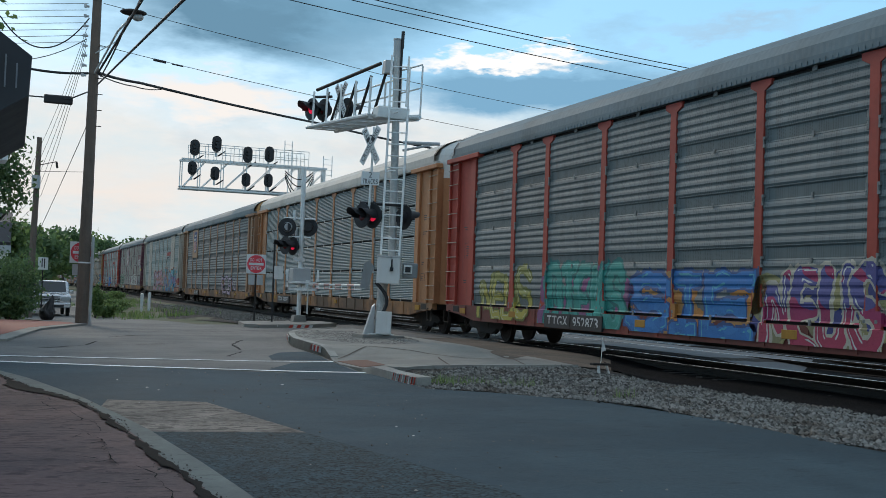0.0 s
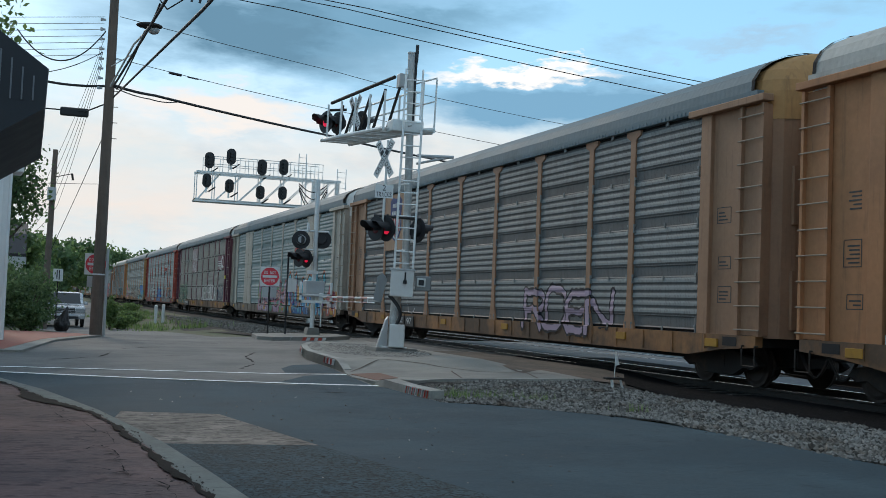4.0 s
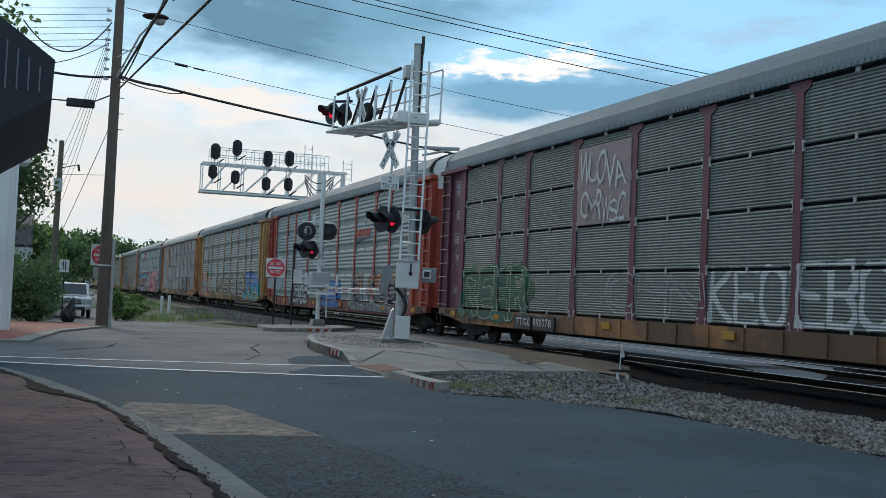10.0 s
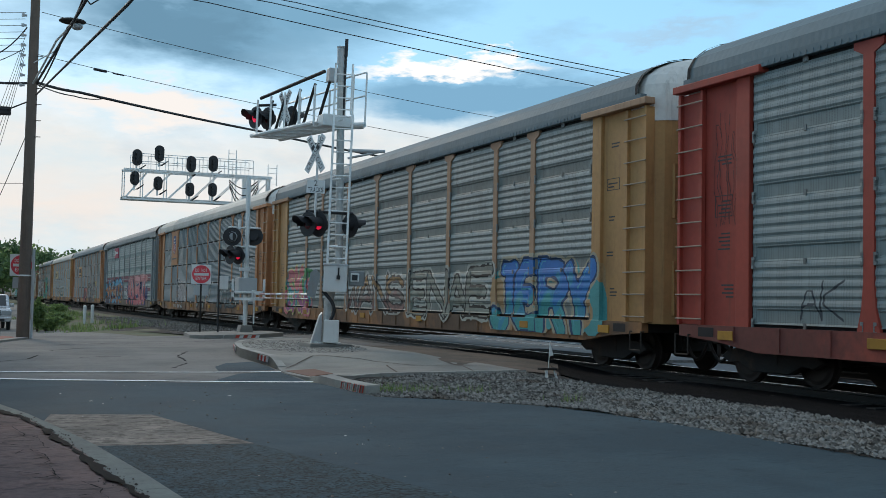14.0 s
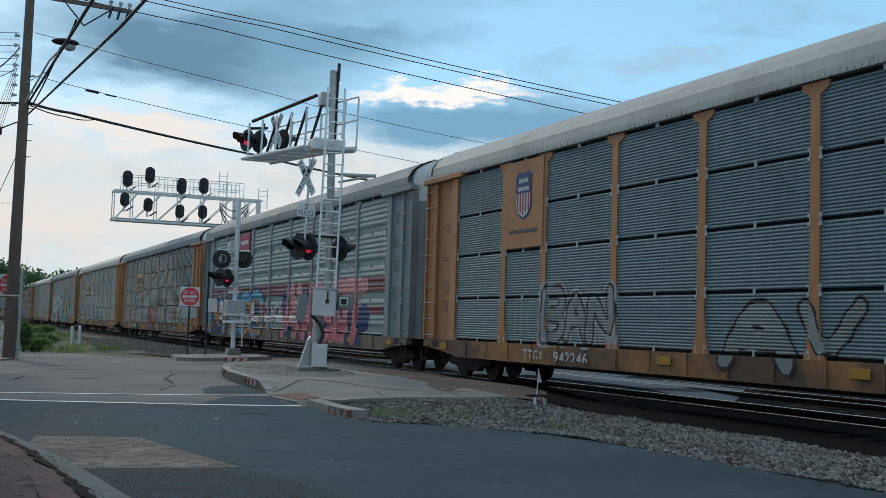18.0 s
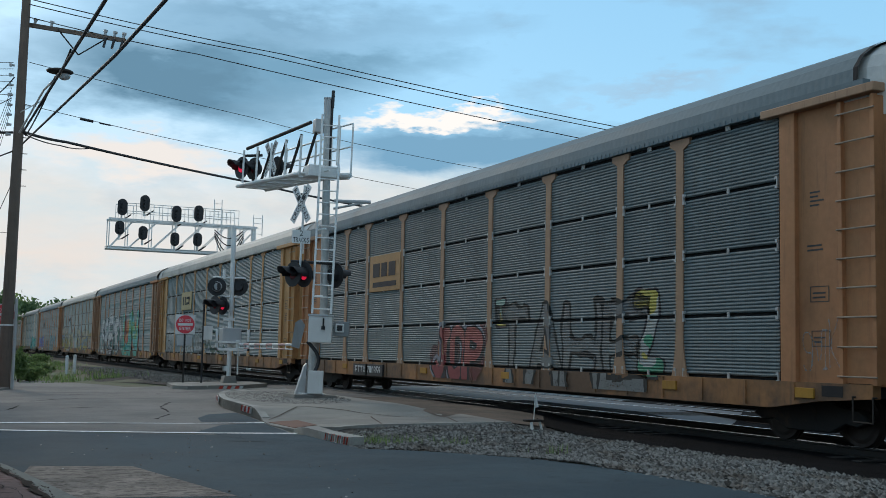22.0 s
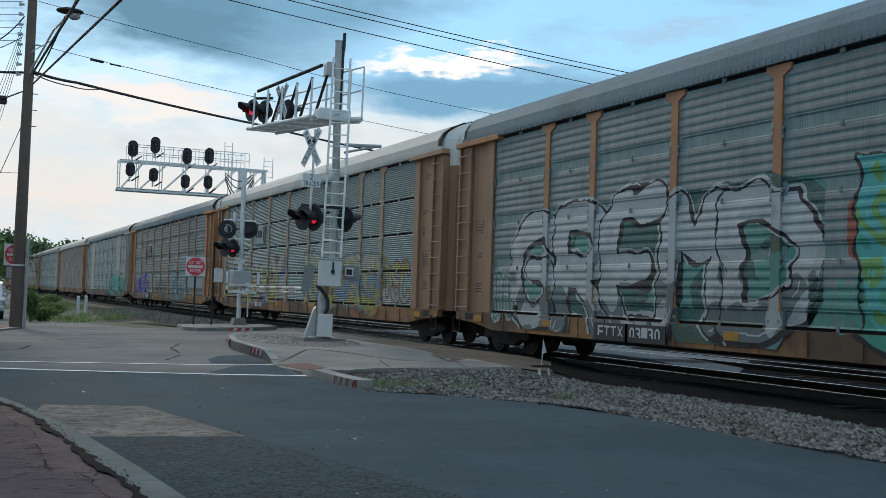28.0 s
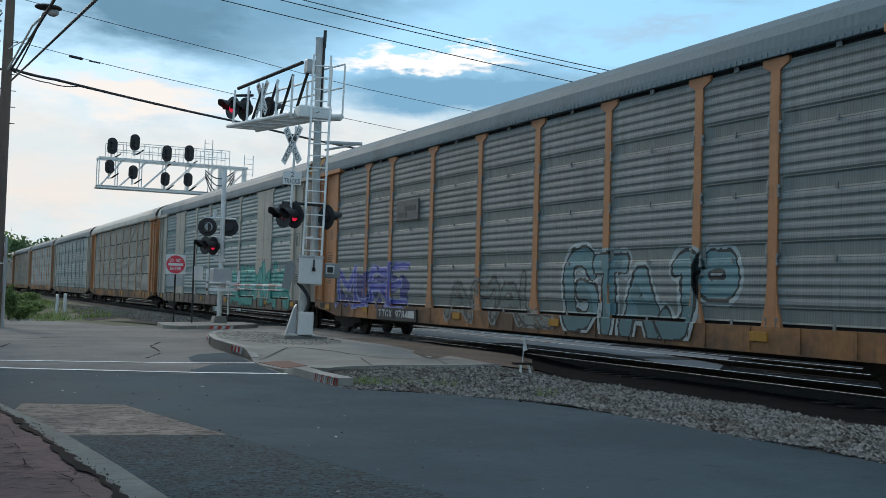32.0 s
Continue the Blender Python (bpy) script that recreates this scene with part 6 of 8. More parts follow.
         tags=[G("GREMD", 10.8, 0.8, 0.68, 3.6, (C(0.13, 0.16, 0.16), C(0.38, 0.39, 0.38), C(0.44, 0.45, 0.45), C(0.42, 0.43, 0.43)), C(0.015, 0.017, 0.02), "huge silver graffiti letters", back=(C(0.05, 0.15, 0.13, None, 0.35), C(0.10, 0.26, 0.22)), halo=C(0.40, 0.41, 0.40), shade=C(0.02, 0.02, 0.025), fat=0.22, wild=0.65, rim=0.05, overlap=1.2, shine=C(0.46, 0.47, 0.47)), G("UN", -0.6, -7.2, 0.6, 3.75, (C(0.06, 0.30, 0.22), C(0.08, 0.36, 0.34), C(0.13, 0.30, 0.09), C(0.08, 0.36, 0.34)), DK, "huge turquoise and green graffiti letters", back=(C(0.38, 0.10, 0.05), C(0.44, 0.20, 0.05), C(0.30, 0.08, 0.05)), shade=DK, fat=0.30, wild=0.12, rounding=0, square=True, rim=0.06, overlap=1.15, shine=C(0.12, 0.42, 0.42)), G("oooooo", 0.7, -0.5, 1.0, 3.2, (C(0.10, 0.28, 0.23),), None, "green graffiti dots", fat=0.4), G("OFC", 12.0, 10.9, 0.9, 2.0, (C(0.10, 0.28, 0.23, None, 0.3),), C(0.34, 0.38, 0.36), "green and white scribbled graffiti", fat=0.12, wild=0.6)],
         marks=[("ETTX", 6.9, 5.9), ("03130", 5.7, 4.6)]),
    dict(style="fine", panel="zinc_green", post="tan", end="brown", roof="cream", sill="rust", cap="white_cap", label="grey auto carrier with tan posts and yellow graffiti",
         tags=[G("TEAMY", 12.1, 1.9, 0.9, 2.95, (WASH[0], WASH[4], WASH[2]), C(0.22, 0.27, 0.28, None, 0.4), "faded yellow and blue graffiti letters", back=(WASH[0], WASH[1], WASH[3], WASH[4]), fat=0.27, wild=0.45, rim=0.08, rounding=2, overlap=1.2), G("RUES", -1.2, -9.6, 0.9, 2.7, (WASH[0], WASH[1], WASH[4], WASH[2]), C(0.22, 0.27, 0.28, None, 0.4), "faded yellow, blue and red graffiti letters", back=(WASH[3], WASH[0], WASH[4]), fat=0.27, wild=0.45, rim=0.10, rounding=2, overlap=1.2), G("BE", -0.05, -0.9, 2.25, 2.62, (GHOST,), None, "small white sticker scribble", fat=0.12), G("USC", -9.7, -12.0, 1.1, 2.3, (WASH[2], WASH[0]), WASH[3], "faded pale graffiti letters", fat=0.2, wild=0.5)],
         marks=[("ETTX", 7.25, 6.4, 0), ("710471", 6.25, 4.95, 0)],
         extra=board("emblem_plate", 5.1, 6.9, 3.45, 4.28, (0.27, 0.31, 0.31), "grey plate with a dark bracketed mark", ((0.02, 0.07, 0.1, 0.9), (0.93, 0.98, 0.1, 0.9), (0.2, 0.36, 0.35, 0.7), (0.42, 0.58, 0.35, 0.7), (0.64, 0.80, 0.35, 0.7)))),
    dict(style="coarse", crest="dull", panel="zinc_brown", post="orange", end="orange", roof="roof_grey", sill="rust", cap="white_cap", label="brownish auto carrier with orange posts and pale blue graffiti",
         tags=[G("MURE", 11.9, 6.0, 0.92, 2.1, (C(0.05, 0.06, 0.30), C(0.08, 0.09, 0.34)), C(0.22, 0.24, 0.42), "violet-blue graffiti letters", back=(C(0.06, 0.07, 0.24, None, 0.3),), fat=0.17, wild=0.6, rounding=0), G("AMAL", 3.15, -2.3, 0.80, 2.0, (C(0.22, 0.25, 0.23, None, 0.35), C(0.19, 0.22, 0.21, None, 0.35)), C(0.06, 0.06, 0.055), "grey-green graffiti letters", halo=C(0.28, 0.30, 0.29, None, 0.4), fat=0.17, wild=0.5), G("GTAJ", -2.85, -7.5, 0.66, 2.35, (C(0.10, 0.18, 0.19), C(0.14, 0.25, 0.27)), C(0.03, 0.04, 0.04), "pale blue bubble graffiti letters", halo=C(0.34, 0.39, 0.39), fat=0.23, wild=0.3, rounding=2, overlap=1.2), G("O", -7.5, -8.55, 1.45, 2.3, (C(0.13, 0.24, 0.26),), C(0.03, 0.04, 0.04), "pale blue graffiti bubble", halo=C(0.34, 0.39, 0.39), fat=0.4, wild=0.1, rounding=2), G("COES", -12.7, -13.4, 2.2, 4.6, (C(0.07, 0.035, 0.03),), None, "dark scribbles on the end panel", fat=0.05, wild=0.6)],
         marks=[("TTGX", 7.95, 6.85), ("978411", 6.6, 5.2)],
         extra=board("emblem_plate", 5.3, 6.9, 3.5, 4.1, (0.14, 0.135, 0.125), "dark plate with a faint mark", ((0.1, 0.6, 0.5, 0.7), (0.5, 0.9, 0.2, 0.4)), (0.07, 0.07, 0.07))),
    dict(style="coarse", panel="zinc_green", post="pale", end="pale", roof="roof_pale", sill="rust_grey", cap="yellow", label="pale auto carrier with solid panels and teal graffiti", solid=(1, 7),
         tags=[G("NEMWA", -3.40, -12.0, 0.75, 2.4, (C(0.05, 0.28, 0.24), C(0.07, 0.34, 0.30)), C(0.03, 0.14, 0.13), "teal graffiti letters", back=(TEAL,), fat=0.22, wild=0.5)]),
    dict(style="fine", panel="zinc_brown", post="tan", end="orange", roof="cream", sill="rust", cap="white_cap", label="brown-grey auto carrier with tan posts",
         tags=[G("SEKNA", 6.0, -6.0, 1.0, 1.9, (GHOST,), None, "faint grey graffiti letters", fat=0.1)]),
    dict(style="coarse", panel="zinc_green", post="grey", end="pale", roof="roof_pale", sill="rust_grey", cap="white_cap", label="pale green-grey auto carrier"),
    dict(style="coarse", panel="zinc", post="orange", end="brown", roof="roof_grey", sill="rust", cap="white_cap", label="grey auto carrier with brown ends"),
    dict(style="fine", panel="zinc_brown", post="tan", end="tan", roof="roof_grey", sill="rust", cap="white_cap", label="dusty brown auto carrier"),
    dict(style="fine", panel="zinc_mid", post="orange", end="orange", roof="cream", sill="rust", cap="white_cap", label="grey auto carrier with orange posts"),
    dict(style="coarse", crest="dull", panel="zinc_dark", post="brown", end="brown", roof="roof_grey", sill="rust", cap="white_cap", label="dark grey auto carrier"),
]
train = [autorack(seed=i, **spec) for i, spec in enumerate(CARS)]


# ---------------------------------------------------------------- crossing signals
def hooded_lamp(parent, x, y, z, face, lit, r=0.16, name="lamp_unit"):
    """A round black backboard with a long visor and a lens; face: the direction it looks, degrees clockwise from +Y."""
    m = pose(x, y, z, 0, 0, -face)
    unit = part(name, rods(((0, -0.02, 0), (0, 0.0, 0), r * 2.0), ((0, -0.2, 0), (0, -0.02, 0), r * 0.95), seg=24), M["black"], parent, "black round backboard and lamp housing")
    unit.matrix_local = m
    bm = bmesh.new()
    n, prev = 14, None
    for i in range(n + 1):
        a = radians(-20 + 220 * i / n)
        cut = 0.44 - 0.12 * (1 - math.sin(max(a, 0))) if 0 < a < math.pi else 0.20
        ring = [bm.verts.new((math.cos(a) * q, yy, math.sin(a) * q)) for q in (r * 1.08, r * 1.13) for yy in (0.0, cut)]
        if prev:
            bm.faces.new((prev[0], ring[0], ring[1], prev[1]))
            bm.faces.new((prev[2], prev[3], ring[3], ring[2]))
            bm.faces.new((prev[1], ring[1], ring[3], prev[3]))
        prev = ring
    part("visor", bm, M["black"], unit)
    bm = bmesh.new()
    bmesh.ops.create_uvsphere(bm, u_segments=18, v_segments=8, radius=r * 0.85, matrix=Matrix.Diagonal((1, 0.25, 1, 1)))
    part("lens", bm, M["red_lamp"] if lit else M["dark_lens"], unit, "glowing red lens" if lit else "dark red lens")
    return unit


def letter_row(parent, text, mat, m, w, h, fat=0.01, name="lettering"):
    """Flat letters in the local x-z plane, facing -y."""
    bm = bmesh.new()
    cw = w / len(text)
    for i, ch in enumerate(text):
        if ch == " ":
            continue
        co, faces = glyph(ch, fat)
        vs = [bm.verts.new((-w / 2 + (i + 0.1 + 0.8 * u) * cw, 0, (v - 0.5) * h)) for u, v in co]
        for f in faces:
            bm.faces.new([vs[k] for k in f])
    for f in bm.faces:
        f.normal_update()
        if f.normal.y > 0:
            f.normal_flip()
    ob = part(name, bm, mat, parent)
    ob.matrix_local = m
    return ob


def crossbuck(parent, m, k=0.9):
    cb = empty("crossbuck")
    cb.parent, cb.matrix_local = parent, m @ Matrix.Scale(k, 4)
    cb["label"] = "white crossbuck boards with black lettering"
    for a, text, dy in ((55, "RAILROAD", 0.0), (-55, "CROSSING", -0.02)):
        b = part("board", boxes((-0.61, -0.008 + dy, -0.115, 0.61, 0.008 + dy, 0.115), bevel=0.004), M["sign_white"], cb)
        b.matrix_local = pose(0, 0, 0, 0, a, 0)
        letter_row(b, text, M["sign_black"], pose(0, dy - 0.011, 0), 1.08, 0.15)
    return cb


def ladder(parent, p, width, z0, z1, axis, step=0.3, name="ladder", rail=0.03):
    x, y = p
    ax = Vector(axis).normalized() * width / 2
    lad = part(name, rods(((x - ax.x, y - ax.y, z0), (x - ax.x, y - ax.y, z1), rail), ((x + ax.x, y + ax.y, z0), (x + ax.x, y + ax.y, z1), rail)), M["alu"], parent, "bright aluminium ladder")
    z = z0 + 0.12
    while z < z1 - 0.05:
        part("rung", rods(((x - ax.x, y - ax.y, z), (x + ax.x, y + ax.y, z), 0.016), seg=6), M["alu"], lad)
        z += step
    return lad


def cantilever():
    """The near mast: ladder, bridge arm with lamps, crossbuck, cabinets."""
    bx, by, bz = 8.77, 27.7, 0.36
    th = empty("crossing_signal", Matrix.Translation((bx, by, bz)) @ Matrix.Rotation(radians(1.3), 4, Vector((0.333, 0.943, 0))))
    tagged(th, "aluminium cantilever crossing signal with red lamps, ladder and crossbuck", "crossing signal", group="crossing signals")
    part("foundation", boxes((-0.55, -0.5, -0.16, 0.55, 0.5, 0.02), bevel=0.02), M["concrete"], th, "concrete foundation")
    part("mast", rods(((0, 0, 0), (0.06, -0.02, 1.6), 0.125), ((0.25, -0.08, 1.4), (0.07, -0.02, 7.35), 0.105, 0.095), seg=20), M["mast_metal"], th, "round aluminium mast")
    part("mast_cap", rods(((0.07, -0.02, 7.2), (0.06, -0.02, 7.62), 0.105), ((0.06, -0.02, 7.62), (0.06, -0.02, 7.66), 0.115), seg=16), M["grey_paint"], th)
    part("antenna", rods(((0.16, -0.12, 5.6), (0.16, -0.12, 7.75), 0.03), ((0.16, -0.12, 7.4), (0.16, -0.12, 7.85), 0.045), seg=8), M["black"], th, "thin dark conduit on the mast top")
    part("base_gusset", prism([(-0.40, 0.02), (-0.14, 0.02), (-0.14, 0.80), (-0.20, 0.72)], "y", -0.06, 0.06), M["grey_paint"], th)
    part("base_flange", boxes((-0.32, -0.32, 0.0, 0.32, 0.32, 0.05), bevel=0.01), M["galv"], th)
    right = Vector((0.943, -0.333, 0))   # across the view
    fwd = Vector((-0.333, -0.943, 0))    # towards the street in front
    def at(u, v, z):
        return (right.x * u + fwd.x * v, right.y * u + fwd.y * v, z)
    def facing(u, v, z):
        return Matrix.Translation(at(u, v, z)) @ pose(0, 0, 0, 0, 0, -19.4)
    lo = part("cabinet", boxes((-0.18, -0.20, 0.0, 0.2, 0.14, 0.58), bevel=0.02), M["box_white"], th, "small pale steel cabinet at the foot")
    lo.matrix_local = facing(0.13, 0.34, 0.04)
    cb = part("cabinet", boxes((-0.29, -0.20, 0.0, 0.30, 0.16, 0.68), bevel=0.025), M["box_white"], th, "pale steel junction box with hasp")
    cb.matrix_local = facing(0.18, 0.34, 1.32)
    part("hasp", rods(((0.08, -0.23, 0.62), (0.08, -0.23, 0.42), 0.02), ((0.08, -0.24, 0.42), (0.08, -0.24, 0.33), 0.045), seg=8), M["black"], cb)
    part("cabinet_lid", boxes((-0.31, -0.22, 0.66, 0.32, 0.18, 0.71), bevel=0.01), M["grey_paint"], cb)
    bell = part("bell", boxes((-0.2, -0.12, 0.0, 0.2, 0.12, 0.38), bevel=0.03), M["grey_dark"], th, "grey side box")
    bell.matrix_local = facing(0.72, 0.2, 1.50)
    part("meter", boxes((-0.16, -0.17, 0.10, 0.06, -0.11, 0.32), bevel=0.02), M["galv"], bell, "small pale meter on the box")
    part("meter_glass", boxes((-0.12, -0.18, 0.14, 0.02, -0.165, 0.28)), M["black"], bell)
    arm = part("gate_bracket", prism([(-0.52, 0.25), (-0.32, 0.2), (-0.2, 0.8), (-0.32, 0.95), (-0.45, 0.85)], "y", -0.06, 0.06), M["grey_dark"], th, "grey bracket beside the cabinet")
    arm.matrix_local = facing(0, 0.25, 0.95)
    hose = bmesh.new()
    prev = None
    for i in range(17):
        u = i / 16
        p = Vector(at(-0.12 + 0.22 * u + 0.18 * math.sin(math.pi * u), 0.42, 1.34 - 0.75 * u))
        lean = 0.22 / 0.75 + 0.75 * math.cos(math.pi * u)
        side = Vector((right.x, right.y, lean)).normalized()
        ring = [hose.verts.new(p + 0.045 * (math.cos(a) * side + math.sin(a) * fwd)) for a in (k * math.tau / 10 for k in range(10))]
        if prev is not None:
            for k in range(10):
                hose.faces.new((prev[k], prev[k - 1], ring[k - 1], ring[k]))
        prev = ring
    for f in hose.faces:
        f.smooth = True
    bmesh.ops.recalc_face_normals(hose, faces=hose.faces)
    part("conduit", hose, M["black"], th, "black flexible conduit")
    # ladder in front of the mast
    lx, ly, _ = at(0.20, 0.42, 0)
    ladder(th, (lx, ly), 0.47, 2.05, 5.85, right)
    ladder(th, (at(0.17, 0.36, 0)[0], at(0.17, 0.36, 0)[1]), 0.43, 5.85, 7.15, right)
    for z in (2.5, 4.2, 5.7):
        part("standoff", rods((at(0, 0.1, z), at(0.2, 0.42, z), 0.02), seg=6), M["alu"], th)
    # backlights and front lamps on the mast
    for u, v, z, f, lit in ((-0.58, 0.30, 3.02, 248, False), (-0.30, 0.30, 3.02, 248, True)):
        hooded_lamp(th, *at(u, v, z), f, lit)
    hooded_lamp(th, *at(0.50, 0.0, 3.05), 70, False)
    part("crossarm", rods((at(-0.65, 0.2, 3.35), at(0.55, 0.05, 3.35), 0.04), (at(-0.3, 0.3, 3.0), at(-0.3, 0.2, 3.4), 0.035)), M["black"], th)
    crossbuck(th, Matrix.Translation(at(-0.46, 0.30, 4.82)) @ pose(0, 0, 0, 0, 0, -68), 0.9)
    s = part("track_sign", boxes((-0.23, -0.006, -0.17, 0.23, 0.006, 0.17)), M["sign_white"], th, "small white sign with black lettering")
    s.matrix_local = facing(-0.42, 0.28, 3.98)
    letter_row(s, "TRACKS", M["sign_black"], pose(0, -0.009, -0.08), 0.40, 0.12)
    letter_row(s, "2", M["sign_black"], pose(0, -0.009, 0.09), 0.10, 0.14)
    part("sign_post", rods((at(-0.41, 0.26, 2.9), at(-0.40, 0.26, 5.3), 0.03)), M["galv"], th)
    # bridge arm over the street
    root, tip = Vector((-0.15, 0.1, 0)), Vector((-0.92, 3.55, 0))
    along = (tip - root).normalized()
    side = along.cross(Vector((0, 0, 1)))
    br = empty("bridge_arm")
    br.parent = th
    br["label"] = "trussed walkway arm over the street"
    W = 0.45
    for s_, nm in ((-W, "bottom_chord"), (W, "bottom_chord")):
        part(nm, rods((root + side * s_ + Vector((0, 0, 5.62)), tip + side * s_ + Vector((0, 0, 5.62)), 0.055)), M["galv"], br)
    for i in range(26):
        p = root.lerp(tip, (i + 0.5) / 26)
        part("walkway_bar", rods((p + side * W + Vector((0, 0, 5.64)), p - side * W + Vector((0, 0, 5.64)), 0.03), seg=5), M["galv"], br)
    part("toe_plate", prism([(0, 0)] and [((root + side * W * 1.02).x, (root + side * W * 1.02).y), ((tip + side * W * 1.02).x, (tip + side * W * 1.02).y), ((tip + side * W * 1.08).x, (tip + side * W * 1.08).y), ((root + side * W * 1.08).x, (root + side * W * 1.08).y)], "z", 5.58, 5.72), M["galv"], br)
    part("top_rail", rods((root + Vector((0, 0, 6.98)) - side * 0.2, tip + Vector((0, 0, 6.72)) - side * 0.2, 0.048)), M["steel_dark"], br, "dark upper tie of the arm")
    part("mid_rail", rods((root + Vector((0, 0, 6.3)) + side * W, tip + Vector((0, 0, 6.25)) + side * W, 0.025), (root + Vector((0, 0, 6.7)) + side * W, tip + Vector((0, 0, 6.6)) + side * W, 0.025)), M["galv"], br)
    for i in range(5):
        p, q = root.lerp(tip, i / 4.4), root.lerp(tip, min(1, (i + 0.8) / 4.4))
        part("post", rods((p + side * W + Vector((0, 0, 5.62)), p + side * W + Vector((0, 0, 6.7)), 0.03)), M["galv"], br)
        part("post", rods((p - side * W + Vector((0, 0, 5.62)), p - side * W + Vector((0, 0, 6.6)), 0.03)), M["galv"], br)
        part("brace", rods((q + Vector((0, 0, 5.64)), p + Vector((0, 0, 6.85 - 0.05 * i)), 0.04)), M["steel_dark"], br)
        part("cross_brace", rods((p + side * W + Vector((0, 0, 5.6)), q - side * W + Vector((0, 0, 5.6)), 0.025)), M["galv"], br)
    part("root_plate", boxes((-0.42, -0.25, 5.55, 0.42, 0.25, 5.85), bevel=0.02), M["galv"], br, "bolted plate where the arm meets the mast")
    part("end_box", boxes((-0.22, 0.02, 6.75, 0.05, 0.3, 7.1), bevel=0.02), M["grey_paint"], br)
    # platform on the other side of the mast
    pl_ = empty("platform")
    pl_.parent = th
    pl_["label"] = "small railed platform behind the mast"
    r0, r1 = Vector(at(0.15, -0.1, 5.62)), Vector(at(0.75, 0.3, 5.62))
    part("deck", rods((r0, r1, 0.07), (r0 + Vector((0.1, 0.4, 0)), r1 + Vector((0.1, 0.4, 0)), 0.05)), M["galv"], pl_)
    for zz in (6.25, 6.85):
        part("rail", rods((r0 + Vector((0, 0, zz - 5.62)), r1 + Vector((0, 0, zz - 5.5)), 0.022)), M["galv"], pl_)
    for k in (0.45, 1.0):
        p = r0.lerp(r1, k)
        part("post", rods((p, p + Vector((0, 0, 1.32)), 0.025)), M["galv"], pl_)
    # tip lamps
    t = tip
    for dx, dy, f, lit in ((-0.30, 0.10, 248, True), (0.02, 0.0, 248, False)):
        hooded_lamp(th, t.x + dx, t.y + dy, 6.18, f, lit)
    hooded_lamp(th, t.x + 0.45, t.y - 0.95, 6.12, 70, False)
    crossbuck(th, Matrix.Translation((t.x + 0.25, t.y - 1.0, 6.35)) @ pose(0, 0, 0, 0, 0, -78))
    part("lamp_bar", rods(((t.x + 0.2, t.y - 0.2, 6.55), (t.x - 0.2, t.y + 0.2, 6.55), 0.04)), M["black"], th)
    # short wooden-looking bracket
    a = Vector(at(0.35, 0.2, 4.95))
    part("side_bracket", rods((a, a + right * 0.95 + Vector((0, 0, 0.02)), 0.045), (a + Vector((0, 0, -0.2)), a + right * 0.8, 0.03)), M["grey_paint"], th, "thin side bracket")
    return th


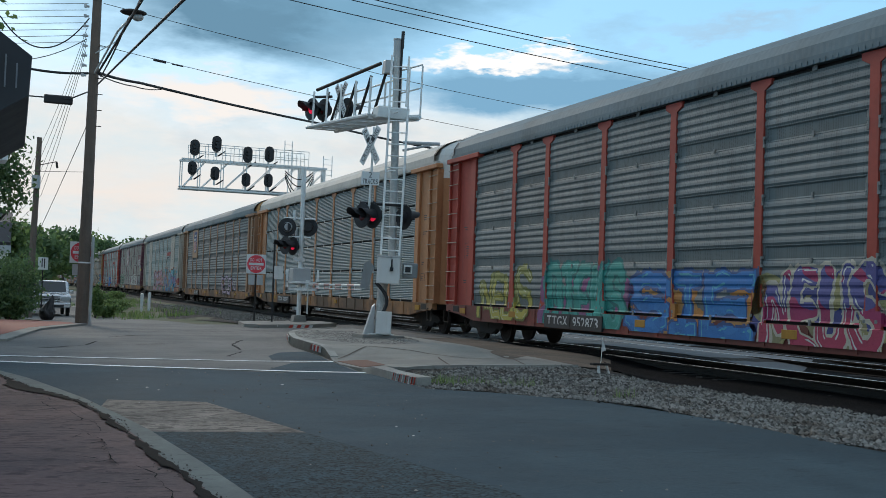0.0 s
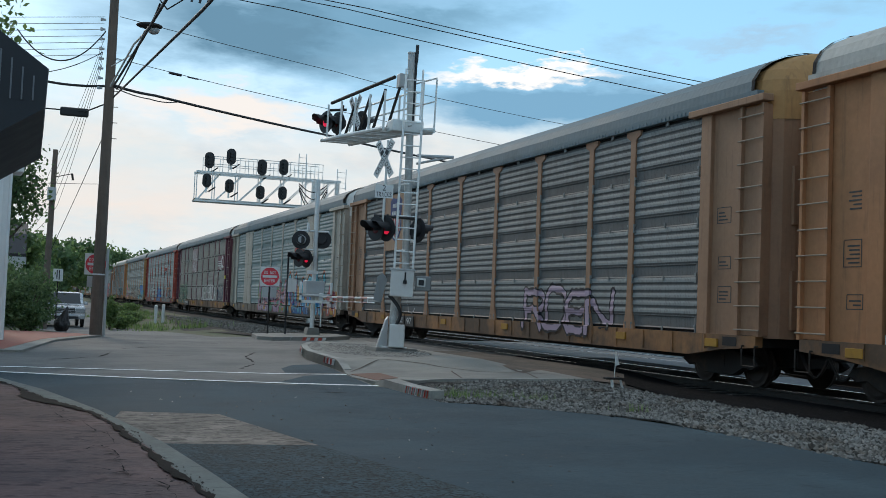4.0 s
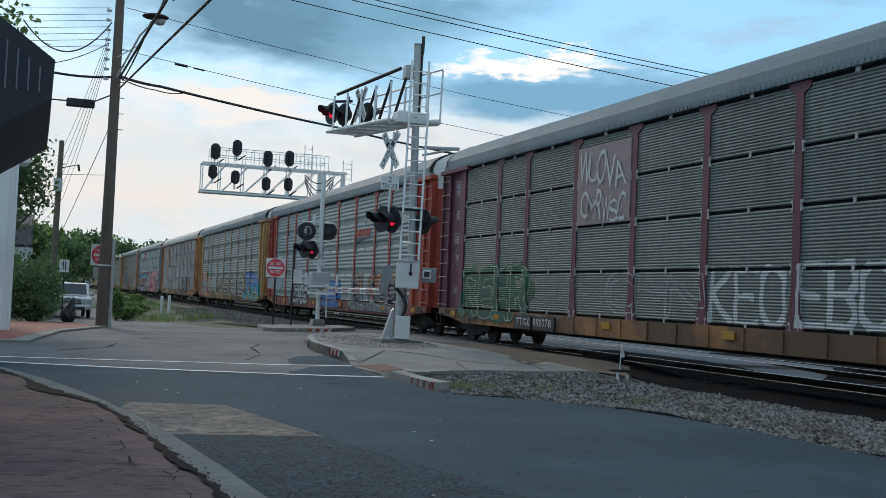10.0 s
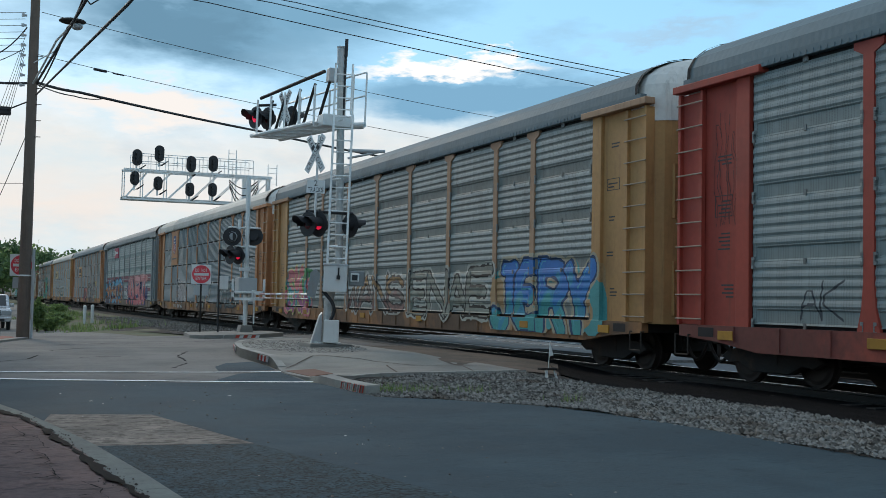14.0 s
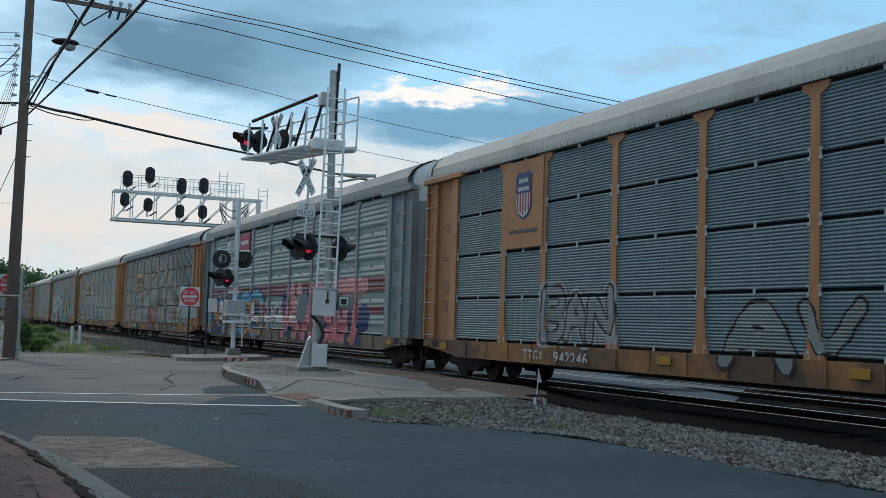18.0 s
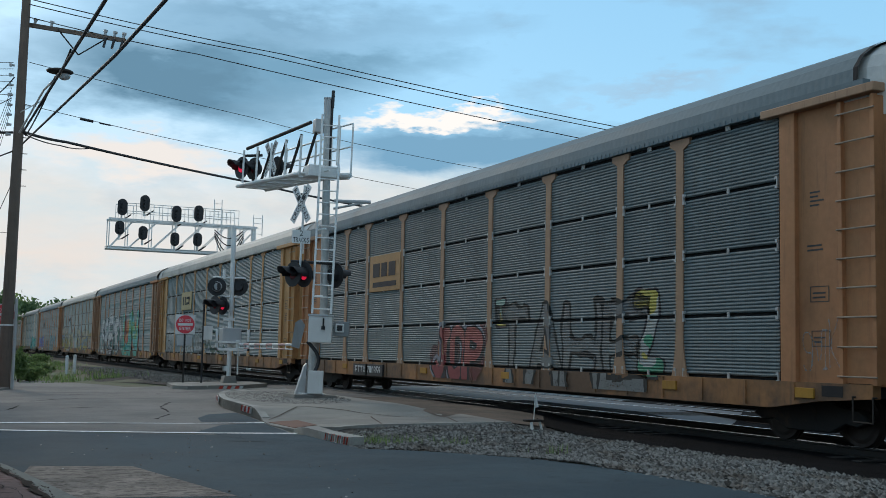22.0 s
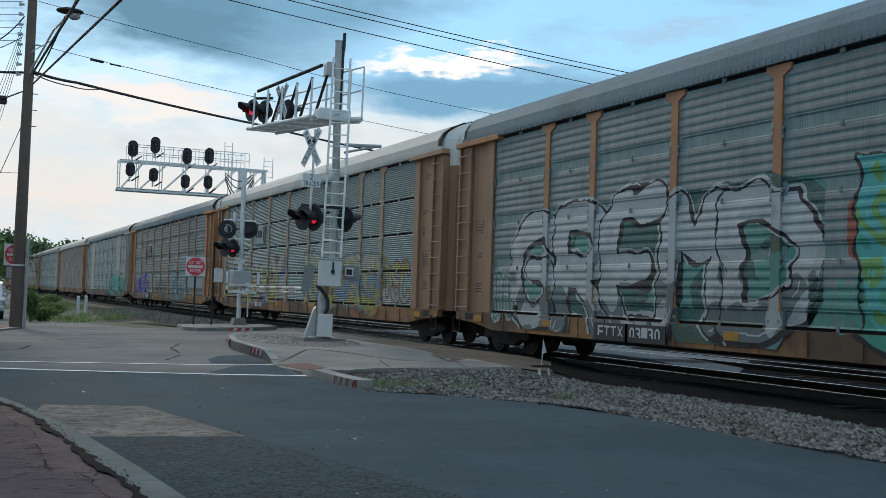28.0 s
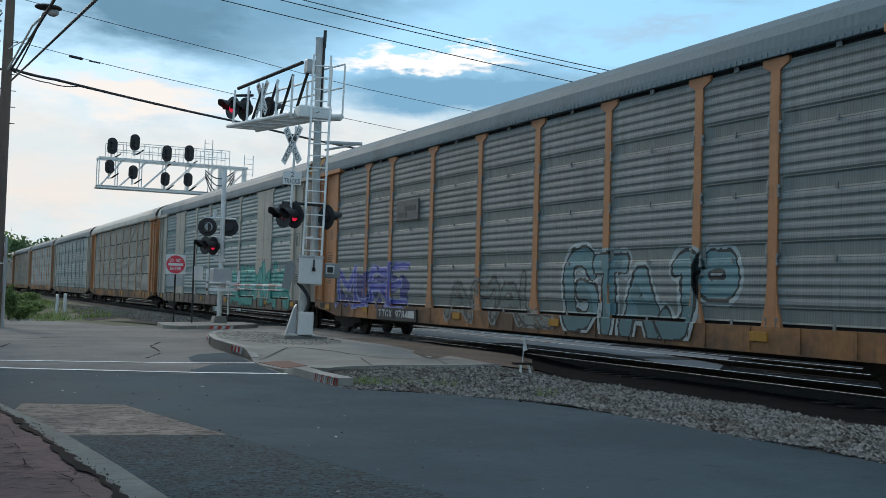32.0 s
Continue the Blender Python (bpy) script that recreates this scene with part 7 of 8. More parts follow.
def second_signal():
    bx, by, bz = 9.95, 41.3, 0.18
    th = empty("crossing_signal", pose(bx, by, bz))
    tagged(th, "grey crossing signal post with lowered gate arm and red lamp", "crossing signal", group="crossing signals")
    part("foundation", prism([(-0.28, -0.06), (0.28, -0.06), (0.2, 0.30), (-0.2, 0.30)], "y", -0.25, 0.25), M["concrete"], th, "grey concrete foundation")
    part("mast", rods(((0, 0, 0.25), (0, 0, 5.75), 0.085), seg=14), M["galv"], th)
    part("mast_cap", rods(((0, 0, 5.75), (0, 0, 5.83), 0.1), seg=14), M["galv"], th)
    for dz, lit, dx in ((3.55, None, -0.58), (2.86, True, -0.35)):
        f = 248 if lit else 20
        hooded_lamp(th, dx, -0.1, dz, f, bool(lit), r=0.17)
        if not lit:
            ob = part("lens_back", rods(((dx, -0.12, dz), (dx, -0.3, dz), 0.19, 0.14), seg=18), M["lens_grey"], th, "pale grey back of a lamp housing")
    hooded_lamp(th, -0.62, 0.0, 2.88, 248, False, r=0.17)
    hooded_lamp(th, 0.28, 0.1, 3.6, 20, False, r=0.17)
    part("crossarm", rods(((-0.7, 0, 3.9), (0.5, 0, 3.9), 0.035)), M["galv"], th)
    part("crossarm", rods(((-0.5, 0, 3.2), (0.35, 0, 3.2), 0.035)), M["galv"], th)
    part("bell", rods(((-0.3, 0, 3.85), (-0.3, 0, 4.2), 0.06)), M["galv"], th)
    s = part("track_sign", boxes((-0.3, -0.12, 2.30, 0.12, -0.1, 2.42)), M["sign_white"], th, "narrow white plate")
    part("gate_mechanism", boxes((-0.35, -0.3, 1.45, 0.35, 0.28, 2.05), bevel=0.03), M["grey_paint"], th, "grey gate mechanism box")
    part("gate_guard", boxes((-0.62, -0.42, 1.22, 0.62, -0.34, 1.32), (-0.62, -0.42, 1.5, 0.62, -0.36, 1.56), (-0.62, -0.42, 1.22, -0.54, -0.36, 2.0), (0.54, -0.42, 1.22, 0.62, -0.36, 2.0)), M["alu"], th, "bright steel guard frame")
    part("side_board", boxes((-0.98, -0.02, 1.6, -0.66, 0.02, 2.1), bevel=0.01), M["box_white"], th, "pale square plate beside the mast")
    part("sign_post", rods(((-0.98, 0.1, 0), (-0.98, 0.1, 2.9), 0.035), ((-1.0, 0.1, 2.9), (-0.96, 0.1, 3.0), 0.05)), M["black"], th)
    # the lowered gate arm reaches over the street towards the near mast
    g = empty("gate_arm")
    g.parent = th
    g["label"] = "thin lowered gate arm with red and white bands"
    n = 12
    for i in range(n):
        a, b = Vector((0.22, -0.5 - 0.75 * i, 1.46)), Vector((0.22, -0.5 - 0.75 * (i + 1), 1.46))
        if i < 9:
            part("band", rods((a, b, 0.035), (a + Vector((0, 0, -0.14)), b + Vector((0, 0, -0.14)), 0.02), (a, a + Vector((0, 0, -0.14)), 0.014), seg=6), M["faded_red"] if i % 2 else M["sign_white"], g)
    part("counterweight", boxes((0.14, -0.35, 1.3, 0.30, 0.7, 1.6), bevel=0.03), M["galv"], g)
    part("cable_down", rods(((0.32, 0.0, 0.35), (0.32, 0.0, 1.4), 0.03)), M["galv"], th)
    return th


def signal_bridge():
    """The railway's own cantilever bridge with block signals over both tracks."""
    th = empty("signal_bridge", pose(0, 74.2, 0))
    tagged(th, "pale steel signal bridge with black signal heads over the tracks", "signal bridge")
    x0, x1, zb, zt = 9.65, 19.3, 7.66, 9.52
    for y in (-0.5, 0.5):
        part("bottom_chord", boxes((x0, y - 0.07, zb - 0.055, x1, y + 0.05, zb + 0.055)), M["galv"], th)
        part("top_chord", boxes((x0 + 0.05, y - 0.09, zt - 0.07, x1, y + 0.06, zt + 0.07)), M["galv"], th)
        xs = [x0 + 0.1, 10.9, 12.4, 13.9, 15.4, 16.9, 18.4]
        for i, x in enumerate(xs):
            part("upright", boxes((x - 0.03, y - 0.03, zb, x + 0.03, y + 0.03, zt)), M["galv"], th)
            if i < 6:
                part("diagonal", rods(((x + 0.1, y, zb + 0.05), (xs[i + 1] + 0.35, y, zt - 0.05), 0.03), seg=6), M["galv"], th)
    part("walkway", boxes((x0, -0.5, zb + 0.1, x1, 0.5, zb + 0.14)), M["galv"], th)
    for z in (zt + 0.55, zt + 1.05):
        for y in (-0.6, 0.6):
            part("hand_rail", rods(((x0 + 0.6, y, z), (18.0, y, z), 0.022), seg=6), M["galv"], th)
    for i in range(15):
        x = x0 + 0.6 + i * 0.555
        for y in (-0.6, 0.6):
            part("rail_post", rods(((x, y, zt), (x, y, zt + 1.05), 0.02), seg=6), M["galv"], th)
    for x, z in ((10.47, 10.28), (11.86, 10.62), (13.9, 10.08), (15.33, 10.2), (10.36, 8.95), (11.82, 8.7), (13.85, 8.42), (15.32, 8.48)):
        big = z > 9.5
        h, hr = (0.22, 0.31) if big else (0.16, 0.29)
        head = part("signal_head", prism([(x + hr * math.sin(a), z + (h if math.cos(a) > 0 else -h) + hr * math.cos(a)) for a in [k * math.tau / 20 for k in range(20)]], "y", -0.75, -0.70), M["black"], th, "black oval signal head")
        part("signal_housing", boxes((x - 0.2, -0.70, z - h - 0.1, x + 0.2, -0.45, z + h + 0.1), bevel=0.06), M["black"], head)
        for dz in (-0.2, 0.02, 0.24):
            part("hood", rods(((x, -0.75, z + dz), (x, -1.0, z + dz), 0.10), seg=12), M["black"], head)
        part("signal_stem", rods(((x, -0.5, z - h - 0.6), (x, -0.5, z - h + 0.2), 0.06)), M["galv"], th)
        bm = bmesh.new()
        prev = None
        for k in range(8):
            u = k / 7
            p = Vector((x + 0.1 + 0.5 * math.sin(u * 3), -0.55, z - h - 0.55 + 0.35 * math.sin(u * math.pi)))
            if prev is not None:
                rod(bm, prev, p, 0.03, seg=5)
            prev = p
        part("cable_loop", bm, M["black"], th)
    for x in (17.6, 19.2):
        part("column", rods(((x, 0, 0), (x, 0, 9.5), 0.16), seg=14), M["galv"], th)
    part("column_brace", rods(((17.6, 0, 7.6), (19.2, 0, 9.3), 0.04), ((17.6, 0, 9.3), (19.2, 0, 7.6), 0.04)), M["galv"], th)
    ladder(th, (16.6, -0.65), 0.5, 9.42, 11.2, (1, 0, 0), 0.35)
    ladder(th, (19.35, -0.5), 0.6, 9.0, 10.4, (1, 0, 0), 0.35)
    bm = bmesh.new()
    for j in range(4):
        prev = None
        for k in range(12):
            u = k / 11
            p = Vector((16.4 + 1.9 * u, -0.7 - 0.05 * j, 9.2 - 1.3 * math.sin(math.pi * u) * (0.4 + 0.25 * j) - 0.15 * j))
            if prev is not None:
                rod(bm, prev, p, 0.035, seg=5)
            prev = p
    part("cable_tray", bm, M["black"], th, "looping black cables")
    return th


cantilever()
second_signal()
signal_bridge()


# ---------------------------------------------------------------- signs
def do_not_enter(x, y, z0, zc, turn, size=0.72, small=True):
    th = empty("road_sign", pose(x, y, z0, 0, 0, turn))
    tagged(th, "square white sign with a red disc on a steel post", "road sign", group="do not enter signs")
    h = size / 2
    zc -= z0
    board_ = part("sign_board", boxes((-h, -0.01, zc - h, h, 0.0, zc + h), bevel=0.004), M["sign_white"], th)
    bm = bmesh.new()
    for k in range(1):
        rod(bm, (0, -0.012, zc), (0, -0.016, zc), h * 0.93, seg=40)
    d = part("disc", bm, M["sign_red"], board_)
    part("bar", boxes((-h * 0.75, -0.022, zc - h * 0.13, h * 0.75, -0.015, zc + h * 0.13)), M["sign_white"], board_)
    letter_row(board_, "DO NOT", M["sign_white"], pose(0, -0.019, zc + h * 0.42), h * 1.25, h * 0.32)
    letter_row(board_, "ENTER", M["sign_white"], pose(0, -0.019, zc - h * 0.42), h * 1.15, h * 0.32)
    part("post", boxes((-0.03, 0.0, 0.0, 0.03, 0.04, zc + h * 0.9)), M["steel_dark"], th)
    if small:
        part("sub_plate", boxes((-0.27, 0.01, zc - h - 0.42, -0.04, 0.02, zc - h - 0.04)), M["grey_paint"], th)
        part("sub_plate", boxes((0.04, 0.01, zc - h - 0.42, 0.27, 0.02, zc - h - 0.04)), M["grey_paint"], th)
    return th


do_not_enter(8.43, 42.0, 0.12, 2.33, -11)
do_not_enter(2.12, 41.0, -0.02, 2.46, -3, 0.74)


def small_sign():
    th = empty("road_sign", pose(1.05, 48.0, -0.08))
    tagged(th, "small white sign with black bars on a post", "road sign")
    b = part("sign_board", boxes((-0.19, -0.01, 1.95, 0.19, 0.0, 2.45)), M["sign_white"], th)
    part("mark", boxes((-0.06, -0.014, 2.05, -0.02, -0.008, 2.40), (0.03, -0.014, 2.02, 0.07, -0.008, 2.40)), M["sign_black"], b)
    part("post", boxes((-0.025, 0.0, 0.0, 0.025, 0.04, 2.4)), M["steel_dark"], th)


small_sign()
for x, y in ((6.75, 65.4), (7.2, 65.8)):
    th = empty("marker_post", pose(x, y, ground_z(x, y)))
    tagged(th, "white marker post in the grass beside the ballast", "marker post", group="white marker posts")
    part("shaft", rods(((0, 0, -0.05), (0, 0, 0.95), 0.09), seg=12), M["sign_white"], th)
    part("cap", rods(((0, 0, 0.95), (0, 0, 1.0), 0.095, 0.03), seg=12), M["sign_white"], th)


def derail_stand():
    th = empty("switch_marker", pose(10.1, 18.4, 0.1))
    tagged(th, "small steel bracket with a pale flag on the gravel", "track marker")
    part("table", boxes((-0.17, -0.07, 0.17, 0.17, 0.07, 0.21), bevel=0.01), M["steel_dark"], th)
    part("leg", rods(((-0.03, -0.06, -0.06), (-0.04, -0.02, 0.18), 0.032, 0.026)), M["galv"], th)
    part("leg", rods(((0.19, -0.02, 0.0), (0.14, 0, 0.18), 0.022)), M["galv"], th)
    part("staff", rods(((0.02, 0, 0.2), (0.05, 0, 0.68), 0.008)), M["galv"], th)
    part("flag", prism([(0.045, 0.42), (0.12, 0.44), (0.05, 0.66)], "y", -0.006, 0.006), M["sign_white"], th)


derail_stand()


# ---------------------------------------------------------------- poles and wires
def wire(name, pts, r, sag=0.0, label="", seg=18, mat="cable"):
    cu = bpy.data.curves.new(name, "CURVE")
    cu.dimensions, cu.bevel_depth, cu.bevel_resolution = "3D", r, 1
    out = []
    for a, b in zip(pts[:-1], pts[1:]):
        a, b = Vector(a), Vector(b)
        out += [a.lerp(b, i / seg) - Vector((0, 0, sag * 4 * (i / seg) * (1 - i / seg))) for i in range(seg)]
    out.append(Vector(pts[-1]))
    sp = cu.splines.new("POLY")
    sp.points.add(len(out) - 1)
    for p, q in zip(sp.points, out):
        p.co = (*q, 1)
    cu.materials.append(M[mat])
    ob = new(name, cu)
    return tagged(ob, label or "thin black overhead wire", "wire", group="overhead wires")


def utility_pole(x, y, z0, top, r, lean=(0, 0), arms=(), label="", extras=True):
    th = empty("utility_pole", pose(x, y, z0))
    tagged(th, label, "utility pole", group="utility poles")
    bm = bmesh.new()
    n, prev = 10, None
    for i in range(n + 1):
        u = i / n
        ring = []
        for k in range(16):
            a = k * math.tau / 16
            rr = r * (1 - 0.34 * u) * (1 + 0.03 * noise.noise(Vector((math.cos(a) * 2, math.sin(a) * 2, u * 9))))
            ring.append(bm.verts.new((lean[0] * u + rr * math.cos(a), lean[1] * u + rr * math.sin(a), -0.1 + u * (top - z0 + 0.1))))
        if prev:
            for k in range(16):
                bm.faces.new((prev[k], prev[(k + 1) % 16], ring[(k + 1) % 16], ring[k]))
        prev = ring
    bm.faces.new(prev)
    part("shaft", bm, M["wood_pole"], th)
    return th


pole = utility_pole(2.2, 40.5, 0.0, 13.6, 0.21, (0.05, 0), label="tall brown wooden utility pole with crossarm, lamp and many wires")
for d, z in ((0.12, 12.25),):
    ca = part("crossarm", boxes((-2.0, 0.12, z - 0.06, 1.5, 0.24, z + 0.08)), M["wood_pole"], pole, "weathered wooden crossarm")
    ca.matrix_local = pose(0.05, 0, 0, 0, 9.5, -30)
    for x in (-1.8, -1.2, 0.75, 1.1, 1.42):
        part("insulator", rods(((x, 0.18, z + 0.05), (x, 0.18, z + 0.2), 0.05), ((x, 0.18, z + 0.2), (x, 0.18, z + 0.27), 0.075), seg=10), M["grey_paint"], ca)
    for x in (0.85, 1.15, 1.45):
        part("cutout", rods(((x, 0.05, z - 0.36), (x, 0.1, z - 0.02), 0.045), seg=8), M["black"], ca)
    for s in (-0.9, 0.9):
        part("brace", rods(((s, 0.12, z), (0, 0.12, z - 0.75), 0.025)), M["steel_dark"], ca)
for i in range(8):
    z = 10.9 - i * 0.34
    k = part("spool", rods(((-0.22, -0.1, z), (-0.34, -0.12, z), 0.04), ((-0.34, -0.12, z - 0.05), (-0.34, -0.12, z + 0.05), 0.05), seg=8), M["grey_paint"], pole)
for i in range(14):
    z = 2.4 + i * 0.55
    if z > 6.4:
        part("pole_step", rods(((0.12, -0.1, z), (0.34, -0.14, z), 0.014), seg=6), M["steel_dark"], pole)
part("guard_tube", rods(((0.26, -0.16, 0.0), (0.26, -0.14, 3.0), 0.05)), M["grey_paint"], pole, "grey conduit on the pole")
part("strap", rods(((0, 0, 2.08), (0, 0, 2.13), 0.225), seg=16), M["sign_white"], pole)
# street lamp on a long arm
arm = part("lamp_arm", rods(((0.05, -0.2, 8.6), (0.55, -3.0, 9.55), 0.035), ((0.55, -3.0, 9.55), (0.85, -4.6, 9.72), 0.035), ((0.05, -0.2, 9.3), (0.55, -2.2, 9.35), 0.018)), M["galv"], pole, "long steel lamp arm")
lampm = bmesh.new()
bmesh.ops.create_uvsphere(lampm, u_segments=20, v_segments=10, radius=0.3, matrix=Matrix.Translation((0.85, -4.8, 9.78)) @ Matrix.Diagonal((1.35, 1.0, 0.32, 1)))
part("lamp_head", lampm, M["steel_dark"], pole, "cobra-head street lamp")
bowl = bmesh.new()
bmesh.ops.create_uvsphere(bowl, u_segments=16, v_segments=8, radius=0.17, matrix=Matrix.Translation((0.98, -4.8, 9.66)) @ Matrix.Diagonal((1.1, 1, 0.8, 1)))
part("lamp_bowl", bowl, M["lens_grey"], pole, "clear glass bowl")
pole2 = utility_pole(0.68, 55.5, -0.25, 8.05, 0.17, (0.12, 0), label="thin grey wooden utility pole beside the side street")
part("transformer", rods(((0.05, -0.3, 5.9), (0.05, -0.3, 6.5), 0.2), seg=14), M["grey_paint"], pole2, "grey pole transformer")
part("side_arm", rods(((0.1, 0, 7.0), (0.9, -0.3, 7.2), 0.02), ((0.9, -0.3, 7.2), (0.95, -0.3, 6.9), 0.05)), M["steel_dark"], pole2)
utility_pole(-0.55, 80.0, -0.3, 7.2, 0.14, label="distant thin wooden pole among trees")

T = Vector((2.25, 40.4, 0))
def tz(z, dx=0.0, dy=0.0):
    return (T.x + dx, T.y + dy, z)
for a, b in (((8.08, 40.24, 12.05), (24, 39.8, 10.42)), ((10.23, 39.56, 12.15), (23.98, 38.1, 10.52)), ((10.97, 39.16, 12.16), (23.97, 37.3, 10.49))):
    a, b = Vector(a), Vector(b)
    d = (b - a) / (b.x - a.x)
    wire("overhead_wire", [a - d * (a.x - 2.3), a, b, b + d * 20], 0.017, 0.06)
wire("overhead_wire", [tz(11.07, 0.2), (11.01, 43.46, 10.62), (15.96, 45.19, 10.33), (23.76, 47.92, 10.22), (46, 55.5, 9.6)], 0.011, 0.03)
low = wire("overhead_wire", [tz(9.62, 0.05), (8.75, 43.27, 9.31), (20.22, 48.33, 9.07), (46, 59.6, 8.8)], 0.011, 0.03)
part("splice", rods(((4.3, 41.3, 9.47), (4.75, 41.5, 9.455), 0.05), ((5.0, 41.6, 9.44), (5.4, 41.78, 9.43), 0.03), seg=8), M["black"], low, "black splice on the wire")
wire("overhead_cable", [tz(8.66, 0.1), (3.89, 41.8, 8.68), (12.26, 48.91, 8.86), (20.54, 55.95, 9.08), (34, 67.4, 9.5)], 0.05, 0.04, "thick black overhead cable")
wire("overhead_cable", [tz(8.6, 0.1), (3.7, 41.6, 8.5), (4.8, 42.6, 8.66)], 0.02, 0.06, "black cable lashed below the thick one")
wire("overhead_cable", [tz(8.2, 0.1, -0.2), (2.44, 18.68, 6.21), (2.62, -2, 4.9)], 0.03, 0.0, "thick black cable passing over the street")
wire("overhead_cable", [tz(8.6, 0.1, -0.2), (2.38, 25.29, 7.77), (2.5, -2, 6.4)], 0.04, 0.0, "thick black cable passing over the street")
wire("overhead_cable", [tz(8.5, 0.2, -0.2), (2.45, 30, 8.3), (2.35, 25.2, 7.85)], 0.025, 0.1, "thin black cable beside the lamp arm")
wire("overhead_cable", [tz(8.6, -0.2), (-0.2, 41.2, 8.75), (-9, 43, 8.6)], 0.045, 0.08, "thick black cable to the buildings")
wire("overhead_cable", [tz(7.95, -0.2), (1.5, 41.4, 7.8), (-9, 42.5, 7.95)], 0.025, 0.0, "thin black cable with an equipment box")
bx_ = part("cable_box", boxes((-0.48, -0.09, -0.16, 0.48, 0.09, 0.14), bevel=0.05), M["black"])
bx_.matrix_world = pose(1.15, 41.5, 7.78)
tagged(bx_, "black oblong cable splice closure hung from a wire", "cable box")
for i in range(7):
    z = 11.0 - i * 0.22
    wire("overhead_wire", [tz(z, -0.3), (-16, 40.4 + 0.1 * i, z - 2.2)], 0.009, 0.03, seg=6)
wire("overhead_wire", [tz(10.5, -0.25), (-0.85, 40.2, 10.2)], 0.024, 1.05, "sagging twisted service cable")
wire("overhead_wire", [tz(9.78, -0.3), (0.08, 40.2, 8.83), (-2.6, 40, 8.5)], 0.015, 0.12)
for i in range(5):
    z = 10.2 - i * 0.2
    wire("overhead_wire", [tz(z, -0.3, 0.2), (0.75 + 0.06 * i, 55.3, 7.4 - 0.5 * i)], 0.009, 0.25)
    wire("overhead_wire", [(0.75 + 0.06 * i, 55.3, 7.4 - 0.5 * i), (-0.5, 80, 6.6 - 0.4 * i)], 0.009, 0.3)
wire("overhead_wire", [tz(7.0, -0.1, 0.2), (0.85, 55.2, 3.4)], 0.014, 0.05)
wire("overhead_wire", [tz(5.2, -0.2), (-8, 46, 5.5)], 0.008, 0.1)
wire("overhead_wire", [(0.7, 55.3, 5.9), (-6, 52, 6.6)], 0.012, 0.25)


# ---------------------------------------------------------------- trees and bushes
def leaves(n, centre, radii, size, seed, clumps=14, lean=0.0):
    """Leaf clusters: many small folded quads gathered in clumps."""
    rng = np.random.default_rng(seed)
    c = []
    while len(c) < clumps:
        p = rng.uniform(-1, 1, 3)
        if 0.25 < np.linalg.norm(p) < 1.0:
            c.append(p)
    c = np.array(c)
    pick = rng.integers(0, clumps, n)
    p = c[pick] * 0.78 + rng.normal(0, 0.19, (n, 3))
    p = p * np.array(radii) + np.array(centre)
    q = rng.normal(0, 1, (n, 3))
    q /= np.linalg.norm(q, axis=1)[:, None]
    r = np.cross(q, rng.normal(0, 1, (n, 3)))
    r /= np.linalg.norm(r, axis=1)[:, None]
    s = (size * rng.uniform(0.6, 1.4, n))[:, None]
    vs = np.stack([p - q * s, p + r * s * 0.6, p + q * s, p - r * s * 0.6], 1).reshape(-1, 3)
    return vs.tolist(), [[4 * i, 4 * i + 1, 4 * i + 2, 4 * i + 3] for i in range(n)]


def tree(x, y, z, h, r, seed, n=1800, leaf=0.16, mat="leaf", name="tree", label="leafy green deciduous tree", squat=0.62, group="trees"):
    th = empty(name, pose(x, y, z))
    tagged(th, label, "tree" if name == "tree" else "bush", group=group)
    rng = random.Random(seed)
    bm = bmesh.new()
    trunk_h = h * 0.5
    rod(bm, (0, 0, -0.1), (0.1 * r * 0.2, 0, trunk_h), 0.05 * h * 0.5 + 0.03, 0.025 * h * 0.5, seg=9)
    for i in range(7):
        a = rng.uniform(0, 6.28)
        z0 = trunk_h * rng.uniform(0.45, 1.0)
        rod(bm, (0, 0, z0), (math.cos(a) * r * 0.7, math.sin(a) * r * 0.7, z0 + h * rng.uniform(0.15, 0.4)), 0.02 * h * 0.5, 0.006 * h * 0.5, seg=6)
    part("trunk", bm, M["bark"], th)
    vs, fs = leaves(n, (0, 0, h * (1 - squat / 2)), (r, r, h * squat / 2), leaf, seed, 16)
    me = bpy.data.meshes.new("crown")
    me.from_pydata(vs, [], fs)
    part_of("crown", me, M[mat], th)
    return th


def bush(x, y, h, r, seed, n=900, mat="leaf_dark"):
    th = empty("bush", pose(x, y, ground_z(x, y)))
    tagged(th, "dense dark green shrub at the pavement edge", "bush", group="shrubs")
    bm = bmesh.new()
    rng = random.Random(seed)
    for i in range(6):
        a = rng.uniform(0, 6.28)
        rod(bm, (0, 0, -0.05), (math.cos(a) * r * 0.6, math.sin(a) * r * 0.6, h * 0.6), 0.03, 0.012, seg=6)
    part("stems", bm, M["bark"], th)
    vs, fs = leaves(n, (0, 0, h * 0.5), (r, r, h * 0.5), 0.065, seed, 24)
    me = bpy.data.meshes.new("foliage")
    me.from_pydata(vs, [], fs)
    part_of("foliage", me, M[mat], th)


